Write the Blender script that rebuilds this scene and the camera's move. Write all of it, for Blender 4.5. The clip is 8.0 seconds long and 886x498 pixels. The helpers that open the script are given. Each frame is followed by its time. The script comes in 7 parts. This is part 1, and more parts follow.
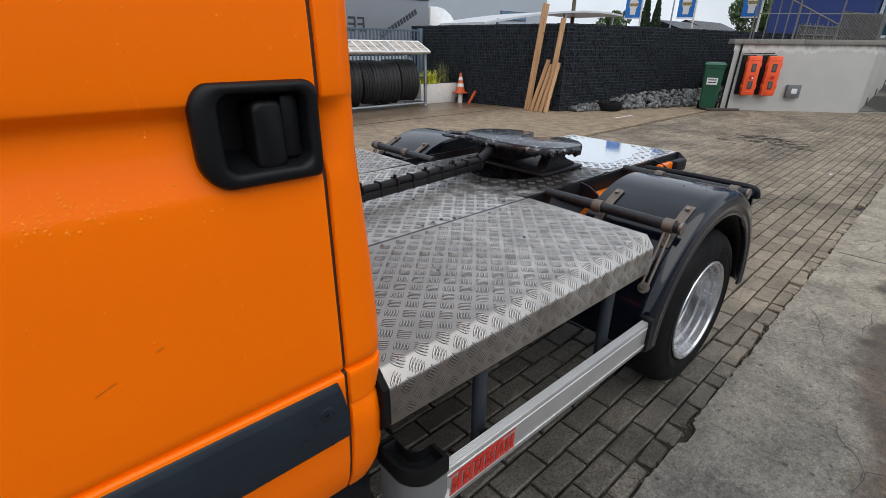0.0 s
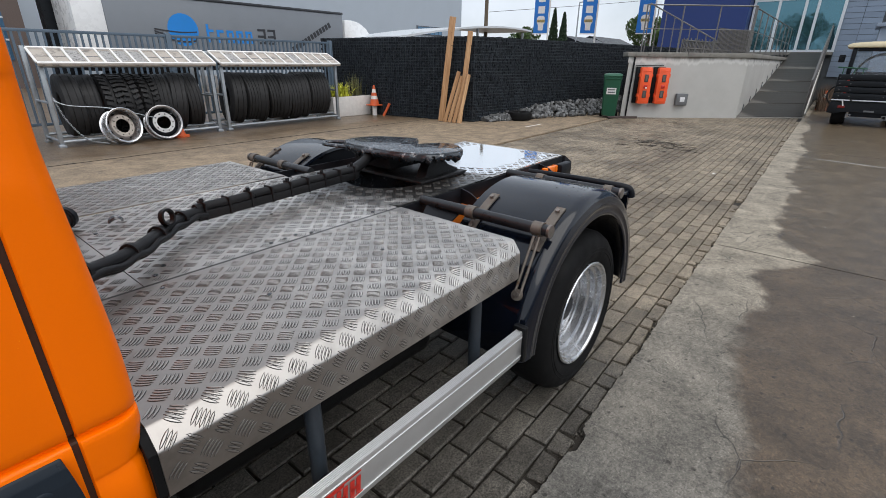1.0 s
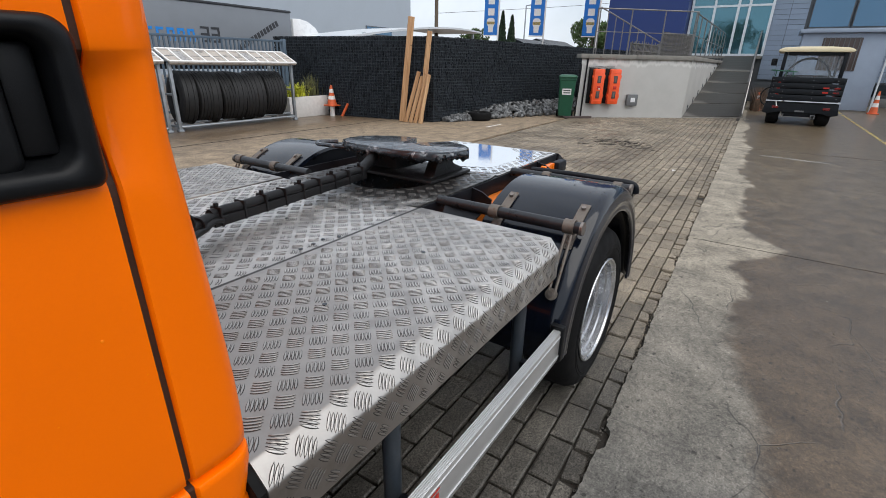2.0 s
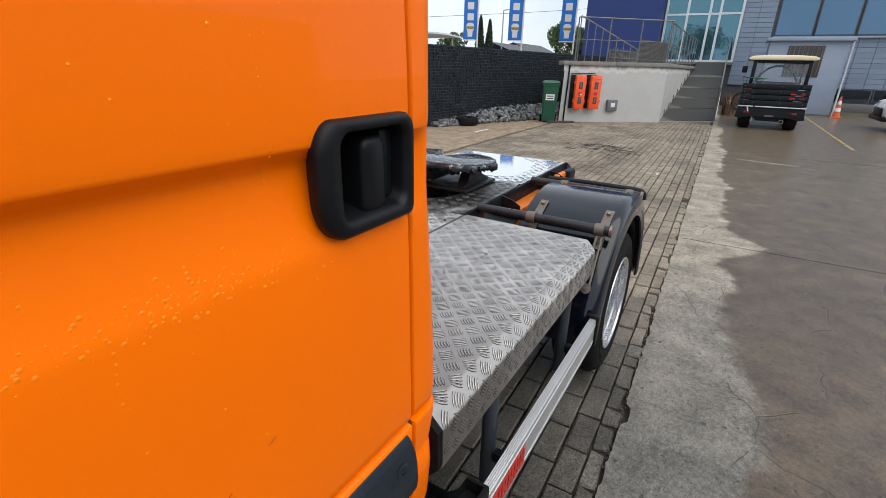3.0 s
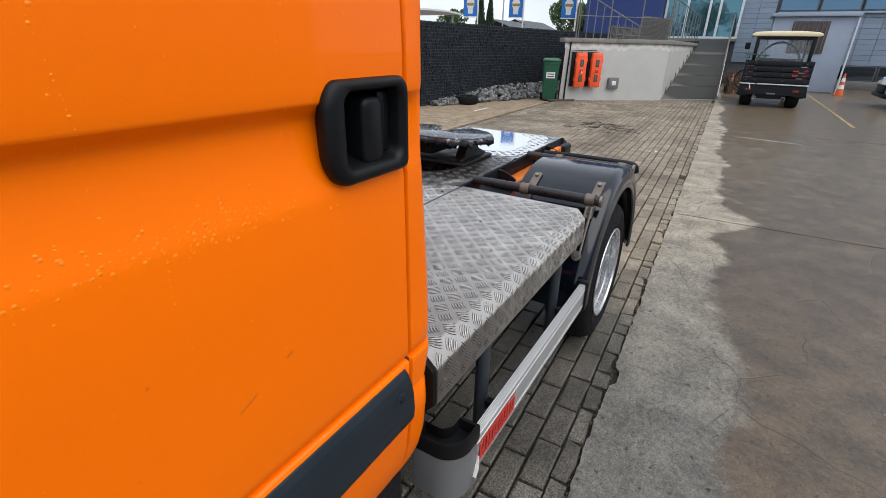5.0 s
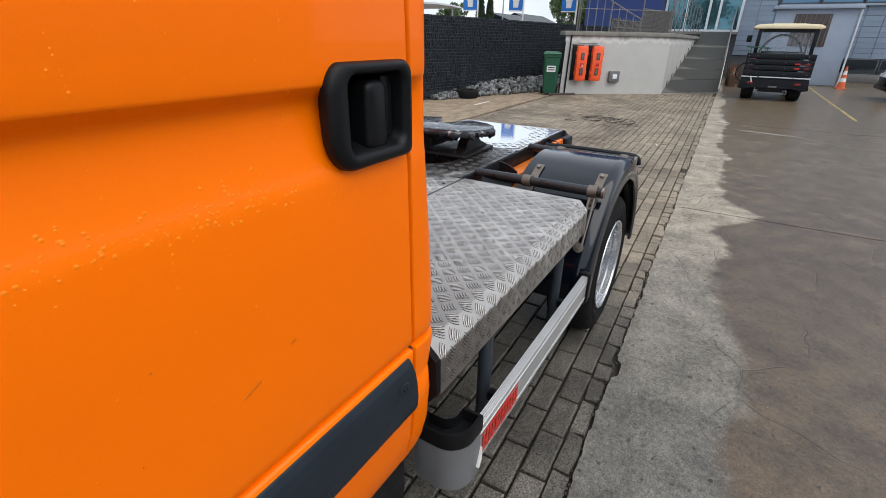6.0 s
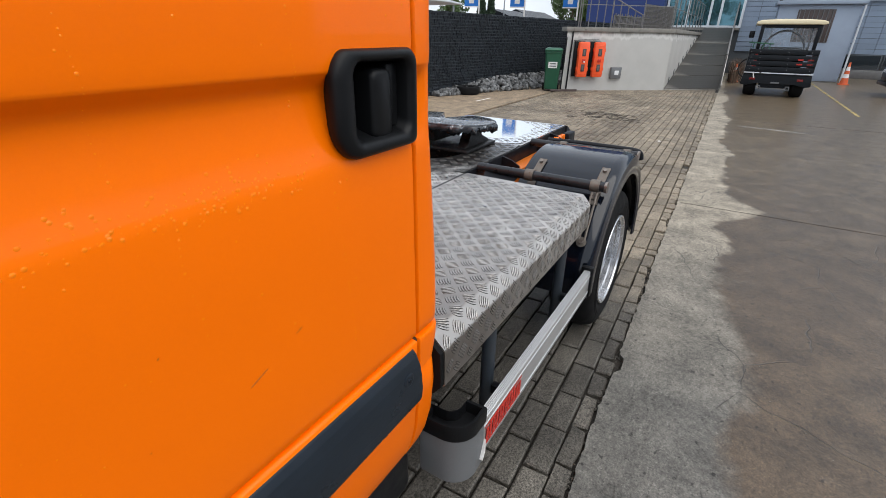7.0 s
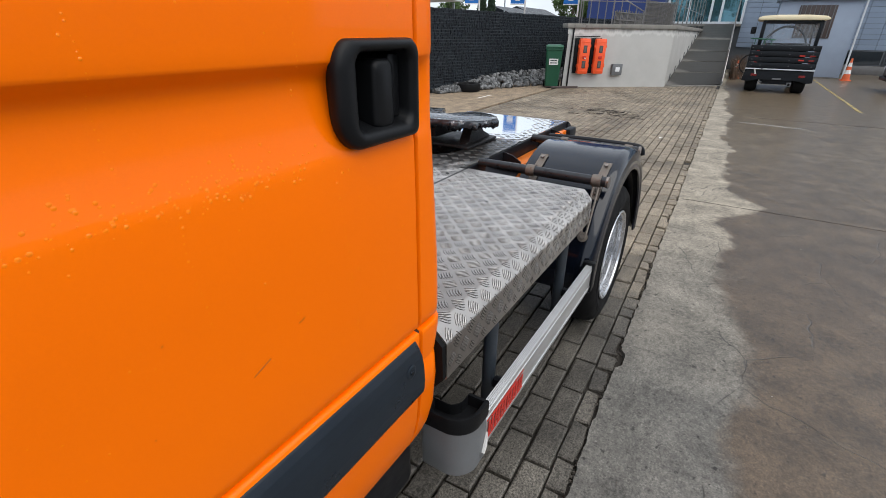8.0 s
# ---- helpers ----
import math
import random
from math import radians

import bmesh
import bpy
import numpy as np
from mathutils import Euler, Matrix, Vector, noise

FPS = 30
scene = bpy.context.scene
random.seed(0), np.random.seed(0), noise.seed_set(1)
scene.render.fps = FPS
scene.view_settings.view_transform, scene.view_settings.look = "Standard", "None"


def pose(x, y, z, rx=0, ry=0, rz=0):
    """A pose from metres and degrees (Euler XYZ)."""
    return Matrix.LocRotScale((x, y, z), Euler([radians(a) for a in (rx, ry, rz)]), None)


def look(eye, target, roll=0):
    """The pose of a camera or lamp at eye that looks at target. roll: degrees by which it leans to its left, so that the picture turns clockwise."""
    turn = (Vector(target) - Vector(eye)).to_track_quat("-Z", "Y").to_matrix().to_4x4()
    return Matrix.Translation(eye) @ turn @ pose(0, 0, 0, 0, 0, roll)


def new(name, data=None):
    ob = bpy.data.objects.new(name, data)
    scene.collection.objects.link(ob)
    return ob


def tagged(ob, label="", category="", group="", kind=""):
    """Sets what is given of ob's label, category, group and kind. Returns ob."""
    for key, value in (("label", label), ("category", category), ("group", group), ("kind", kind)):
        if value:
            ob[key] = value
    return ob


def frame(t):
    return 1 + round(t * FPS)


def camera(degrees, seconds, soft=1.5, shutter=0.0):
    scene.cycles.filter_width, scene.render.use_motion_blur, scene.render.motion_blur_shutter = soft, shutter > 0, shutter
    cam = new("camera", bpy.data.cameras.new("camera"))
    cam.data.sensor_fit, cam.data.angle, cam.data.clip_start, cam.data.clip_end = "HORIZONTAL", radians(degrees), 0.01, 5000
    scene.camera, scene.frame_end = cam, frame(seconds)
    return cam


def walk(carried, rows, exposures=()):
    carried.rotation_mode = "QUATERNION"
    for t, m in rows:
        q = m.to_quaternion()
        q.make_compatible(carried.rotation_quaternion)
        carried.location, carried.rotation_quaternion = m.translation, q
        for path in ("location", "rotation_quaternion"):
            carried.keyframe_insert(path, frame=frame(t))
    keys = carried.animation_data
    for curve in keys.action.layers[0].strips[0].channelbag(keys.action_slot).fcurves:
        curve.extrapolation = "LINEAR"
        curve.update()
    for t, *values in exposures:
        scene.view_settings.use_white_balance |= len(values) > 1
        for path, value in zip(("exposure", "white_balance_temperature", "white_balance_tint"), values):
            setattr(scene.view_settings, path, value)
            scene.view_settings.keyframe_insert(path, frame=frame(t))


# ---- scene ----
cam = camera(86.8, 8.0, soft=0.6)
PATH = [
    (0, (-0.036, 0.01, 1.448), (1.193, 1.371, 0.65), 0.7),
    (0.5, (0.094, -0.011, 1.408), (1.454, 1.238, 0.639), 0.6),
    (1, (0.227, -0.07, 1.399), (1.669, 1.097, 0.653), 0.7),
    (1.5, (0.235, 0.007, 1.419), (1.749, 1.08, 0.672), 1.1),
    (2, (0.113, 0.173, 1.376), (1.672, 1.184, 0.636), 1.2),
    (2.2, (0.093, 0.268, 1.346), (1.668, 1.265, 0.621), 1.6),
    (3.3, (-0.291, 0.285, 1.495), (1.321, 1.214, 0.761), 1.3),
    (3.5, (-0.295, 0.24, 1.5), (1.303, 1.186, 0.757), 1.3),
    (4, (-0.286, 0.223, 1.475), (1.305, 1.162, 0.708), 1.3),
    (4.5, (-0.296, 0.22, 1.457), (1.291, 1.149, 0.67), 1.3),
    (6, (-0.301, 0.226, 1.432), (1.273, 1.146, 0.61), 1.1),
    (6.5, (-0.303, 0.233, 1.429), (1.268, 1.153, 0.601), 1.1),
    (7, (-0.307, 0.229, 1.421), (1.261, 1.151, 0.588), 1.0),
    (7.5, (-0.314, 0.233, 1.415), (1.252, 1.154, 0.579), 0.9),
    (8, (-0.312, 0.228, 1.412), (1.25, 1.151, 0.571), 0.8),
]
walk(cam, [(t, look(eye, target, roll)) for t, eye, target, roll in PATH], [(0.0, 0.02), (0.5, 0.05), (1.5, 0.10), (2.0, 0.17), (3.4, 0.31), (8.0, 0.31)])

# ---- light ----
world = bpy.data.worlds.new("overcast_sky")
scene.world = world
world.use_nodes = True
wn, wl = world.node_tree.nodes, world.node_tree.links
wn.clear()
sky = wn.new("ShaderNodeTexSky")
sky.sky_type = 'NISHITA'
sky.sun_disc = False
sky.sun_elevation, sky.sun_rotation = radians(59), radians(195)
sky.air_density, sky.dust_density, sky.ozone_density = 1.0, 2.0, 1.0
gen = wn.new("ShaderNodeTexCoord")
cloud = wn.new("ShaderNodeTexNoise")
cloud.inputs["Scale"].default_value = 2.2
cloud.inputs["Detail"].default_value = 6
cloud.inputs["Roughness"].default_value = 0.6
ramp = wn.new("ShaderNodeValToRGB")
ramp.color_ramp.elements[0].position, ramp.color_ramp.elements[0].color = 0.36, (0.62, 0.62, 0.62, 1)
ramp.color_ramp.elements[1].position, ramp.color_ramp.elements[1].color = 0.60, (1, 1, 1, 1)
mixer = wn.new("ShaderNodeMix")
mixer.data_type = 'RGBA'
mixer.inputs[7].default_value = (8.5, 9.2, 10.2, 1)   # cloud
bg = wn.new("ShaderNodeBackground")
bg.inputs["Strength"].default_value = 0.10
outw = wn.new("ShaderNodeOutputWorld")
wl.new(gen.outputs["Generated"], cloud.inputs["Vector"])
wl.new(cloud.outputs["Fac"], ramp.inputs["Fac"])
wl.new(ramp.outputs["Color"], mixer.inputs[0])
wl.new(sky.outputs["Color"], mixer.inputs[6])
wl.new(mixer.outputs[2], bg.inputs["Color"])
wl.new(bg.outputs["Background"], outw.inputs["Surface"])
sun_data = bpy.data.lights.new("sun", 'SUN')
sun_data.energy, sun_data.angle, sun_data.color = 1.85, radians(72), (1.0, 0.96, 0.90)
sun = new("sun", sun_data)
sun.matrix_world = look((0, 0, 30), (4.6, 17.5, 0))


# ---- materials ----
def nodes_of(name):
    m = bpy.data.materials.new(name)
    m.use_nodes = True
    n, l = m.node_tree.nodes, m.node_tree.links
    return m, n, l, n["Principled BSDF"]


def noise_node(n, l, vec, scale, detail=4, rough=0.55):
    t = n.new("ShaderNodeTexNoise")
    t.inputs["Scale"].default_value, t.inputs["Detail"].default_value, t.inputs["Roughness"].default_value = scale, detail, rough
    if vec is not None:
        l.new(vec, t.inputs["Vector"])
    return t.outputs["Fac"]


def ramp_node(n, l, fac, a, b, lo=0.0, hi=1.0):
    r = n.new("ShaderNodeMapRange")
    r.clamp = True
    for i, v in ((1, a), (2, b), (3, lo), (4, hi)):
        r.inputs[i].default_value = v
    l.new(fac, r.inputs[0])
    return r.outputs[0]


def math_node(n, l, op, a, b=None):
    t = n.new("ShaderNodeMath")
    t.operation = op
    for i, v in ((0, a), (1, b)):
        if v is None:
            continue
        if isinstance(v, (int, float)):
            t.inputs[i].default_value = v
        else:
            l.new(v, t.inputs[i])
    return t.outputs[0]


def mix_node(n, l, fac, a, b, mode='MIX'):
    t = n.new("ShaderNodeMix")
    t.data_type, t.blend_type = 'RGBA', mode
    for i, v in ((0, fac), (6, a), (7, b)):
        if isinstance(v, (int, float)):
            t.inputs[i].default_value = v
        elif isinstance(v, tuple):
            t.inputs[i].default_value = (*v[:3], 1)
        else:
            l.new(v, t.inputs[i])
    return t.outputs[2]


def bump_node(n, l, height, strength, distance, normal=None):
    b = n.new("ShaderNodeBump")
    b.inputs["Strength"].default_value, b.inputs["Distance"].default_value = strength, distance
    l.new(height, b.inputs["Height"])
    if normal is not None:
        l.new(normal, b.inputs["Normal"])
    return b.outputs["Normal"]


def surf(name, base, rough=0.6, metal=0.0, var=0.2, scale=6.0, fine=90.0, bump=0.15, dist=0.002, dirt=None, dirt_at=0.6, rnd=0.0, island=0.0, coat=0.0, rvar=0.15):
    """A surface with large stains, fine grain, and bump. dirt: a second colour in patches. rnd, island: change from piece to piece."""
    m, n, l, p = nodes_of(name)
    vec = n.new("ShaderNodeTexCoord").outputs["Object"]
    big = noise_node(n, l, vec, scale, 5, 0.6)
    small = noise_node(n, l, vec, fine, 3, 0.6)
    both = math_node(n, l, 'ADD', math_node(n, l, 'MULTIPLY', big, 0.6), math_node(n, l, 'MULTIPLY', small, 0.4))
    val = ramp_node(n, l, both, 0.3, 0.7, 1 - var, 1 + var)
    for amount, node, out in ((rnd, "ShaderNodeObjectInfo", "Random"), (island, "ShaderNodeNewGeometry", "Random Per Island")):
        if amount:
            r = n.new(node).outputs[out]
            val = math_node(n, l, 'MULTIPLY', val, ramp_node(n, l, r, 0, 1, 1 - amount, 1 + amount))
    grey = n.new("ShaderNodeCombineColor")
    for i in range(3):
        l.new(val, grey.inputs[i])
    col = mix_node(n, l, 1.0, tuple(base), grey.outputs[0], 'MULTIPLY')
    if dirt is not None:
        where = ramp_node(n, l, noise_node(n, l, vec, scale * 2.3, 6, 0.65), dirt_at, dirt_at + 0.12)
        col = mix_node(n, l, where, col, tuple(dirt))
    l.new(col, p.inputs["Base Color"])
    l.new(ramp_node(n, l, big, 0.3, 0.7, max(0.02, rough - rvar), min(1, rough + rvar)), p.inputs["Roughness"])
    p.inputs["Metallic"].default_value = metal
    p.inputs["Coat Weight"].default_value = coat
    p.inputs["Coat Roughness"].default_value = 0.06
    if bump:
        l.new(bump_node(n, l, small, bump, dist), p.inputs["Normal"])
    return m


def glass_mat(name, tint, rough=0.03, metal=0.0):
    m, n, l, p = nodes_of(name)
    p.inputs["Base Color"].default_value = (*tint, 1)
    p.inputs["Roughness"].default_value = rough
    p.inputs["Metallic"].default_value = metal
    p.inputs["Specular IOR Level"].default_value = 0.6
    p.inputs["Coat Weight"].default_value = 0.3
    p.inputs["Coat Roughness"].default_value = 0.02
    vec = n.new("ShaderNodeTexCoord").outputs["Object"]
    l.new(bump_node(n, l, noise_node(n, l, vec, 1.4, 2), 0.25, 0.02), p.inputs["Normal"])
    return m


M_PAINT = surf("orange_paint", (0.95, 0.168, 0.0), 0.42, 0, 0.02, 2.5, 400, 0.0, 0.0005, coat=0.24, rvar=0.04)
M_PAINT.node_tree.nodes["Principled BSDF"].inputs["Specular IOR Level"].default_value = 0.06
M_ORANGE_DIRTY = surf("dirty_orange_chassis_paint", (0.62, 0.15, 0.01), 0.5, 0, 0.25, 9, 120, 0.1, dirt=(0.06, 0.04, 0.03), dirt_at=0.62)
M_BLACK_PLASTIC = surf("black_grained_plastic", (0.006, 0.0065, 0.0075), 0.40, 0, 0.2, 20, 900, 0.25, 0.0006, rvar=0.08)
M_STRIP = surf("wet_dark_blue_grey_plastic", (0.015, 0.021, 0.029), 0.33, 0, 0.2, 14, 700, 0.2, 0.0006, dirt=(0.003, 0.004, 0.005), dirt_at=0.66, rvar=0.1)
M_FRAME = surf("black_chassis_paint", (0.008, 0.009, 0.012), 0.40, 0, 0.35, 8, 160, 0.12, dirt=(0.05, 0.04, 0.032), dirt_at=0.66)
M_POST = surf("blue_grey_post_paint", (0.030, 0.038, 0.048), 0.42, 0, 0.25, 8, 160, 0.08)
M_FENDER = surf("black_polypropylene", (0.0036, 0.0055, 0.011), 0.20, 0, 0.25, 5, 220, 0.03, 0.0006, coat=0.6, rvar=0.06)
M_RUBBER = surf("tyre_rubber", (0.0042, 0.0042, 0.0046), 0.75, 0, 0.3, 9, 200, 0.2, 0.001, rnd=0.25)
M_OLDRUBBER = surf("dusty_old_rubber", (0.0095, 0.0095, 0.0105), 0.7, 0, 0.35, 7, 160, 0.2, 0.001, rnd=0.45)
# brown for the painted shade of the door gap, and for paint scratches
M_SEAM = surf("rubber_in_the_door_gap", (0.040, 0.015, 0.007), 0.7, 0, 0.3, 12, 120, 0.1)
M_RIM = surf("silver_wheel_paint", (0.57, 0.58, 0.60), 0.25, 0.85, 0.1, 12, 200, 0.05, rvar=0.08)
M_RIM_RUST = surf("rust_edged_wheel_paint", (0.42, 0.42, 0.43), 0.32, 0.7, 0.2, 9, 160, 0.1, dirt=(0.22, 0.075, 0.03), dirt_at=0.60)
M_LAMP_R = surf("dark_red_lens", (0.22, 0.012, 0.010), 0.25, 0, 0.1, 20, 200, 0.02)
M_DARKRED = surf("dull_dark_red_body", (0.26, 0.018, 0.015), 0.4, 0, 0.15, 5, 120, 0.03)
M_TUBE = surf("rusty_dark_tube", (0.026, 0.028, 0.032), 0.38, 0.3, 0.3, 18, 200, 0.15, dirt=(0.10, 0.085, 0.07), dirt_at=0.66)
M_BRACKET = surf("rusted_zinc_strap", (0.165, 0.142, 0.122), 0.55, 0.5, 0.3, 25, 300, 0.2, dirt=(0.12, 0.06, 0.03), dirt_at=0.56)
M_BOLT = surf("dull_bolt", (0.25, 0.22, 0.2), 0.45, 0.8, 0.3, 60, 400, 0.1)
M_ALU = surf("anodised_aluminium", (0.60, 0.60, 0.60), 0.38, 0.75, 0.1, 7, 300, 0.06, rvar=0.08)
M_GREYCAP = surf("grey_plastic", (0.135, 0.14, 0.145), 0.42, 0, 0.12, 9, 400, 0.1)
M_RED = surf("red_sticker", (0.50, 0.025, 0.015), 0.4, 0, 0.12, 20, 300, 0.03)
# pale patches are flakes, plus wet sky glints painted into the colour
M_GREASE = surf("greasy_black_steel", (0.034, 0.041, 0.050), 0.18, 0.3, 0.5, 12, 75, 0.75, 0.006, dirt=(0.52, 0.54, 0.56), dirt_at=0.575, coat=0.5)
M_MUCK = surf("caked_black_grease", (0.007, 0.007, 0.008), 0.5, 0, 0.5, 14, 90, 0.7, 0.006)
M_CABLE = surf("black_cable_sleeve", (0.012, 0.012, 0.013), 0.42, 0, 0.3, 20, 400, 0.25, 0.001)
M_LAMP_O = surf("amber_lens", (0.80, 0.17, 0.01), 0.2, 0, 0.08, 20, 200, 0.05)


def checker_plate(name="worn_aluminium_tread_plate", dark=(0.36, 0.337, 0.315), light=(0.62, 0.592, 0.56), gloss=0.30):
    m, n, l, p = nodes_of(name)
    vec = n.new("ShaderNodeNewGeometry").outputs["Position"]
    big = noise_node(n, l, vec, 3.0, 6, 0.62)
    mid = noise_node(n, l, vec, 14.0, 5, 0.6)
    small = noise_node(n, l, vec, 260.0, 3)
    col = mix_node(n, l, ramp_node(n, l, mid, 0.34, 0.68), dark, light)
    sepx = n.new("ShaderNodeSeparateXYZ")
    l.new(vec, sepx.inputs[0])
    mud = ramp_node(n, l, math_node(n, l, 'ADD', sepx.outputs["X"], math_node(n, l, 'MULTIPLY', big, 0.9)), 0.80, 1.50, 0.80, 0.0)
    mud = math_node(n, l, 'MULTIPLY', mud, ramp_node(n, l, mid, 0.30, 0.62, 0.35, 1.0))
    col = mix_node(n, l, mud, col, (0.115, 0.092, 0.076))       # dirt trodden in by the cab
    fold = math_node(n, l, 'MULTIPLY', ramp_node(n, l, sepx.outputs["Z"], 0.852, 0.8555, 1, 0), ramp_node(n, l, sepx.outputs["Z"], 0.818, 0.824))
    fold = math_node(n, l, 'MULTIPLY', fold, ramp_node(n, l, sepx.outputs["Y"], 0.66, 0.68, 1, 0))
    col = mix_node(n, l, math_node(n, l, 'MULTIPLY', fold, ramp_node(n, l, mid, 0.30, 0.55, 0.15, 0.4)), col, (0.64, 0.62, 0.595))    # paler along the fold: the sky light it catches, painted in
    soot = n.new("ShaderNodeVectorMath")           # grease round the coupling
    soot.operation = 'DISTANCE'
    l.new(vec, soot.inputs[0])
    soot.inputs[1].default_value = (1.90, 1.6, 0.86)
    near = ramp_node(n, l, math_node(n, l, 'ADD', soot.outputs["Value"], math_node(n, l, 'MULTIPLY', mid, 0.55)), 0.66, 0.93, 1, 0)
    col = mix_node(n, l, math_node(n, l, 'MULTIPLY', near, 0.93), col, (0.022, 0.022, 0.023))
    l.new(col, p.inputs["Base Color"])
    p.inputs["Metallic"].default_value = 0.85
    sep = n.new("ShaderNodeSeparateXYZ")
    l.new(vec, sep.inputs[0])
    wet = ramp_node(n, l, math_node(n, l, 'ADD', sep.outputs["X"], math_node(n, l, 'MULTIPLY', big, 0.8)), 2.35, 2.65)
    rough = ramp_node(n, l, mid, 0.3, 0.7, gloss, gloss + 0.18)
    r = n.new("ShaderNodeMix")
    l.new(wet, r.inputs[0]), l.new(rough, r.inputs[2])
    r.inputs[3].default_value = 0.10
    l.new(r.outputs[0], p.inputs["Roughness"])
    l.new(bump_node(n, l, small, 0.12, 0.001), p.inputs["Normal"])
    return m


M_PLATE, M_BARS = checker_plate(), checker_plate("polished_tread_bars", (0.47, 0.447, 0.422), (0.76, 0.735, 0.70), 0.27)
M_DECK = checker_plate("oily_aluminium_deck", (0.47, 0.447, 0.425), (0.80, 0.77, 0.735), 0.27)
# one dark colour for grime and the painted shadow line beside each bar
M_GRIME_SHADE = surf("grime_on_tread", (0.036, 0.032, 0.029), 0.5, 0.2, 0.4, 12, 200, 0.0)


def slab_mat(name, dry, dry_far, wet_col, wet_far, edge=None, bias=0.5, seed=0.0):
    """Concrete slab: dry patches and wet, darker and glossier ones. edge: wet beyond this line of y."""
    m, n, l, p = nodes_of(name)
    vec = n.new("ShaderNodeNewGeometry").outputs["Position"]
    shift = n.new("ShaderNodeVectorMath")
    shift.operation = 'ADD'
    l.new(vec, shift.inputs[0])
    shift.inputs[1].default_value = (seed, seed, 0)
    v = shift.outputs[0]
    big, mid = noise_node(n, l, v, 0.8, 5, 0.6), noise_node(n, l, v, 5.0, 6, 0.65)
    fine, grit = noise_node(n, l, v, 38.0, 5, 0.78), noise_node(n, l, v, 125.0, 3, 0.7)
    sep = n.new("ShaderNodeSeparateXYZ")
    l.new(vec, sep.inputs[0])
    fall = math_node(n, l, 'ADD', math_node(n, l, 'MULTIPLY', big, 0.7), math_node(n, l, 'MULTIPLY', mid, 0.15))
    streaky = n.new("ShaderNodeMapping")
    streaky.inputs["Scale"].default_value = (4.5, 1.6, 1.0)
    streaky.inputs["Rotation"].default_value = (0, 0, 0.5)
    l.new(v, streaky.inputs["Vector"])
    streak = noise_node(n, l, streaky.outputs[0], 1.0, 5, 0.7)
    wob = math_node(n, l, 'ADD', fall, math_node(n, l, 'MULTIPLY', streak, 0.07))
    if edge is None:
        wet = ramp_node(n, l, wob, bias, bias + 0.25)
    else:
        a, b, sign = edge
        line = math_node(n, l, 'ADD', sep.outputs["Y"], math_node(n, l, 'MULTIPLY', sep.outputs["X"], -b))
        reach = math_node(n, l, 'ADD', line, wob)
        if sign > 0:                                  # a dry tongue lies along the joint
            away = math_node(n, l, 'ABSOLUTE', math_node(n, l, 'SUBTRACT', sep.outputs["X"], 4.62))
            reach = math_node(n, l, 'ADD', reach, ramp_node(n, l, math_node(n, l, 'ADD', away, math_node(n, l, 'MULTIPLY', mid, 0.2)), 0.08, 0.55, 0.26, 0.0))
            wet = ramp_node(n, l, reach, a + 0.775, a + 0.845, 1, 0)
        else:
            wet = ramp_node(n, l, math_node(n, l, 'ADD', line, math_node(n, l, 'MULTIPLY', wob, 4.0)), a + 1.8, a + 3.6)
    drying = math_node(n, l, 'MULTIPLY', ramp_node(n, l, streak, 0.56, 0.70, 0.0, 0.30), ramp_node(n, l, fine, 0.40, 0.60))
    wet = math_node(n, l, 'MULTIPLY', wet, math_node(n, l, 'SUBTRACT', 1.0, drying))
    g = math_node(n, l, 'ADD', math_node(n, l, 'MULTIPLY', mid, 0.45), math_node(n, l, 'MULTIPLY', fine, 0.55))
    k = ramp_node(n, l, g, 0.40, 0.61, 0.50, 1.46)
    k = math_node(n, l, 'MULTIPLY', k, ramp_node(n, l, noise_node(n, l, v, 2.1, 4, 0.6), 0.36, 0.60, 0.88, 1.08))
    speck = math_node(n, l, 'MULTIPLY', ramp_node(n, l, grit, 0.34, 0.47, 0.50, 1.0), ramp_node(n, l, grit, 0.55, 0.70, 1.0, 1.75))
    pits = ramp_node(n, l, noise_node(n, l, v, 24.0, 3, 0.55), 0.30, 0.37, 0.30, 1.0)
    k = math_node(n, l, 'MULTIPLY', math_node(n, l, 'MULTIPLY', k, speck), pits)
    grey = n.new("ShaderNodeCombineColor")
    for i in range(3):
        l.new(k, grey.inputs[i])
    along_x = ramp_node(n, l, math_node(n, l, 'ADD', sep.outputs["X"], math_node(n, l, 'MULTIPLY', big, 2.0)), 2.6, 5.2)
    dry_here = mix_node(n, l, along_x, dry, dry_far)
    # far wet colour is paler: sky glare at a grazing view, painted in
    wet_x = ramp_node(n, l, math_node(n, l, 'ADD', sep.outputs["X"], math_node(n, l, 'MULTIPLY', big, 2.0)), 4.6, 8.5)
    wet_here = mix_node(n, l, wet_x, wet_col, wet_far)
    col = mix_node(n, l, 1.0, mix_node(n, l, wet, dry_here, wet_here), grey.outputs[0], 'MULTIPLY')
    crack = n.new("ShaderNodeTexVoronoi")
    crack.feature = 'DISTANCE_TO_EDGE'
    crack.inputs["Scale"].default_value = 1.9
    warp = n.new("ShaderNodeMix")
    warp.data_type = 'VECTOR'
    warp.inputs[0].default_value = 0.12
    l.new(v, warp.inputs[4])
    wn2 = n.new("ShaderNodeTexNoise")
    wn2.inputs["Scale"].default_value = 4.0
    l.new(v, wn2.inputs["Vector"]), l.new(wn2.outputs["Color"], warp.inputs[5])
    l.new(warp.outputs[1], crack.inputs["Vector"])
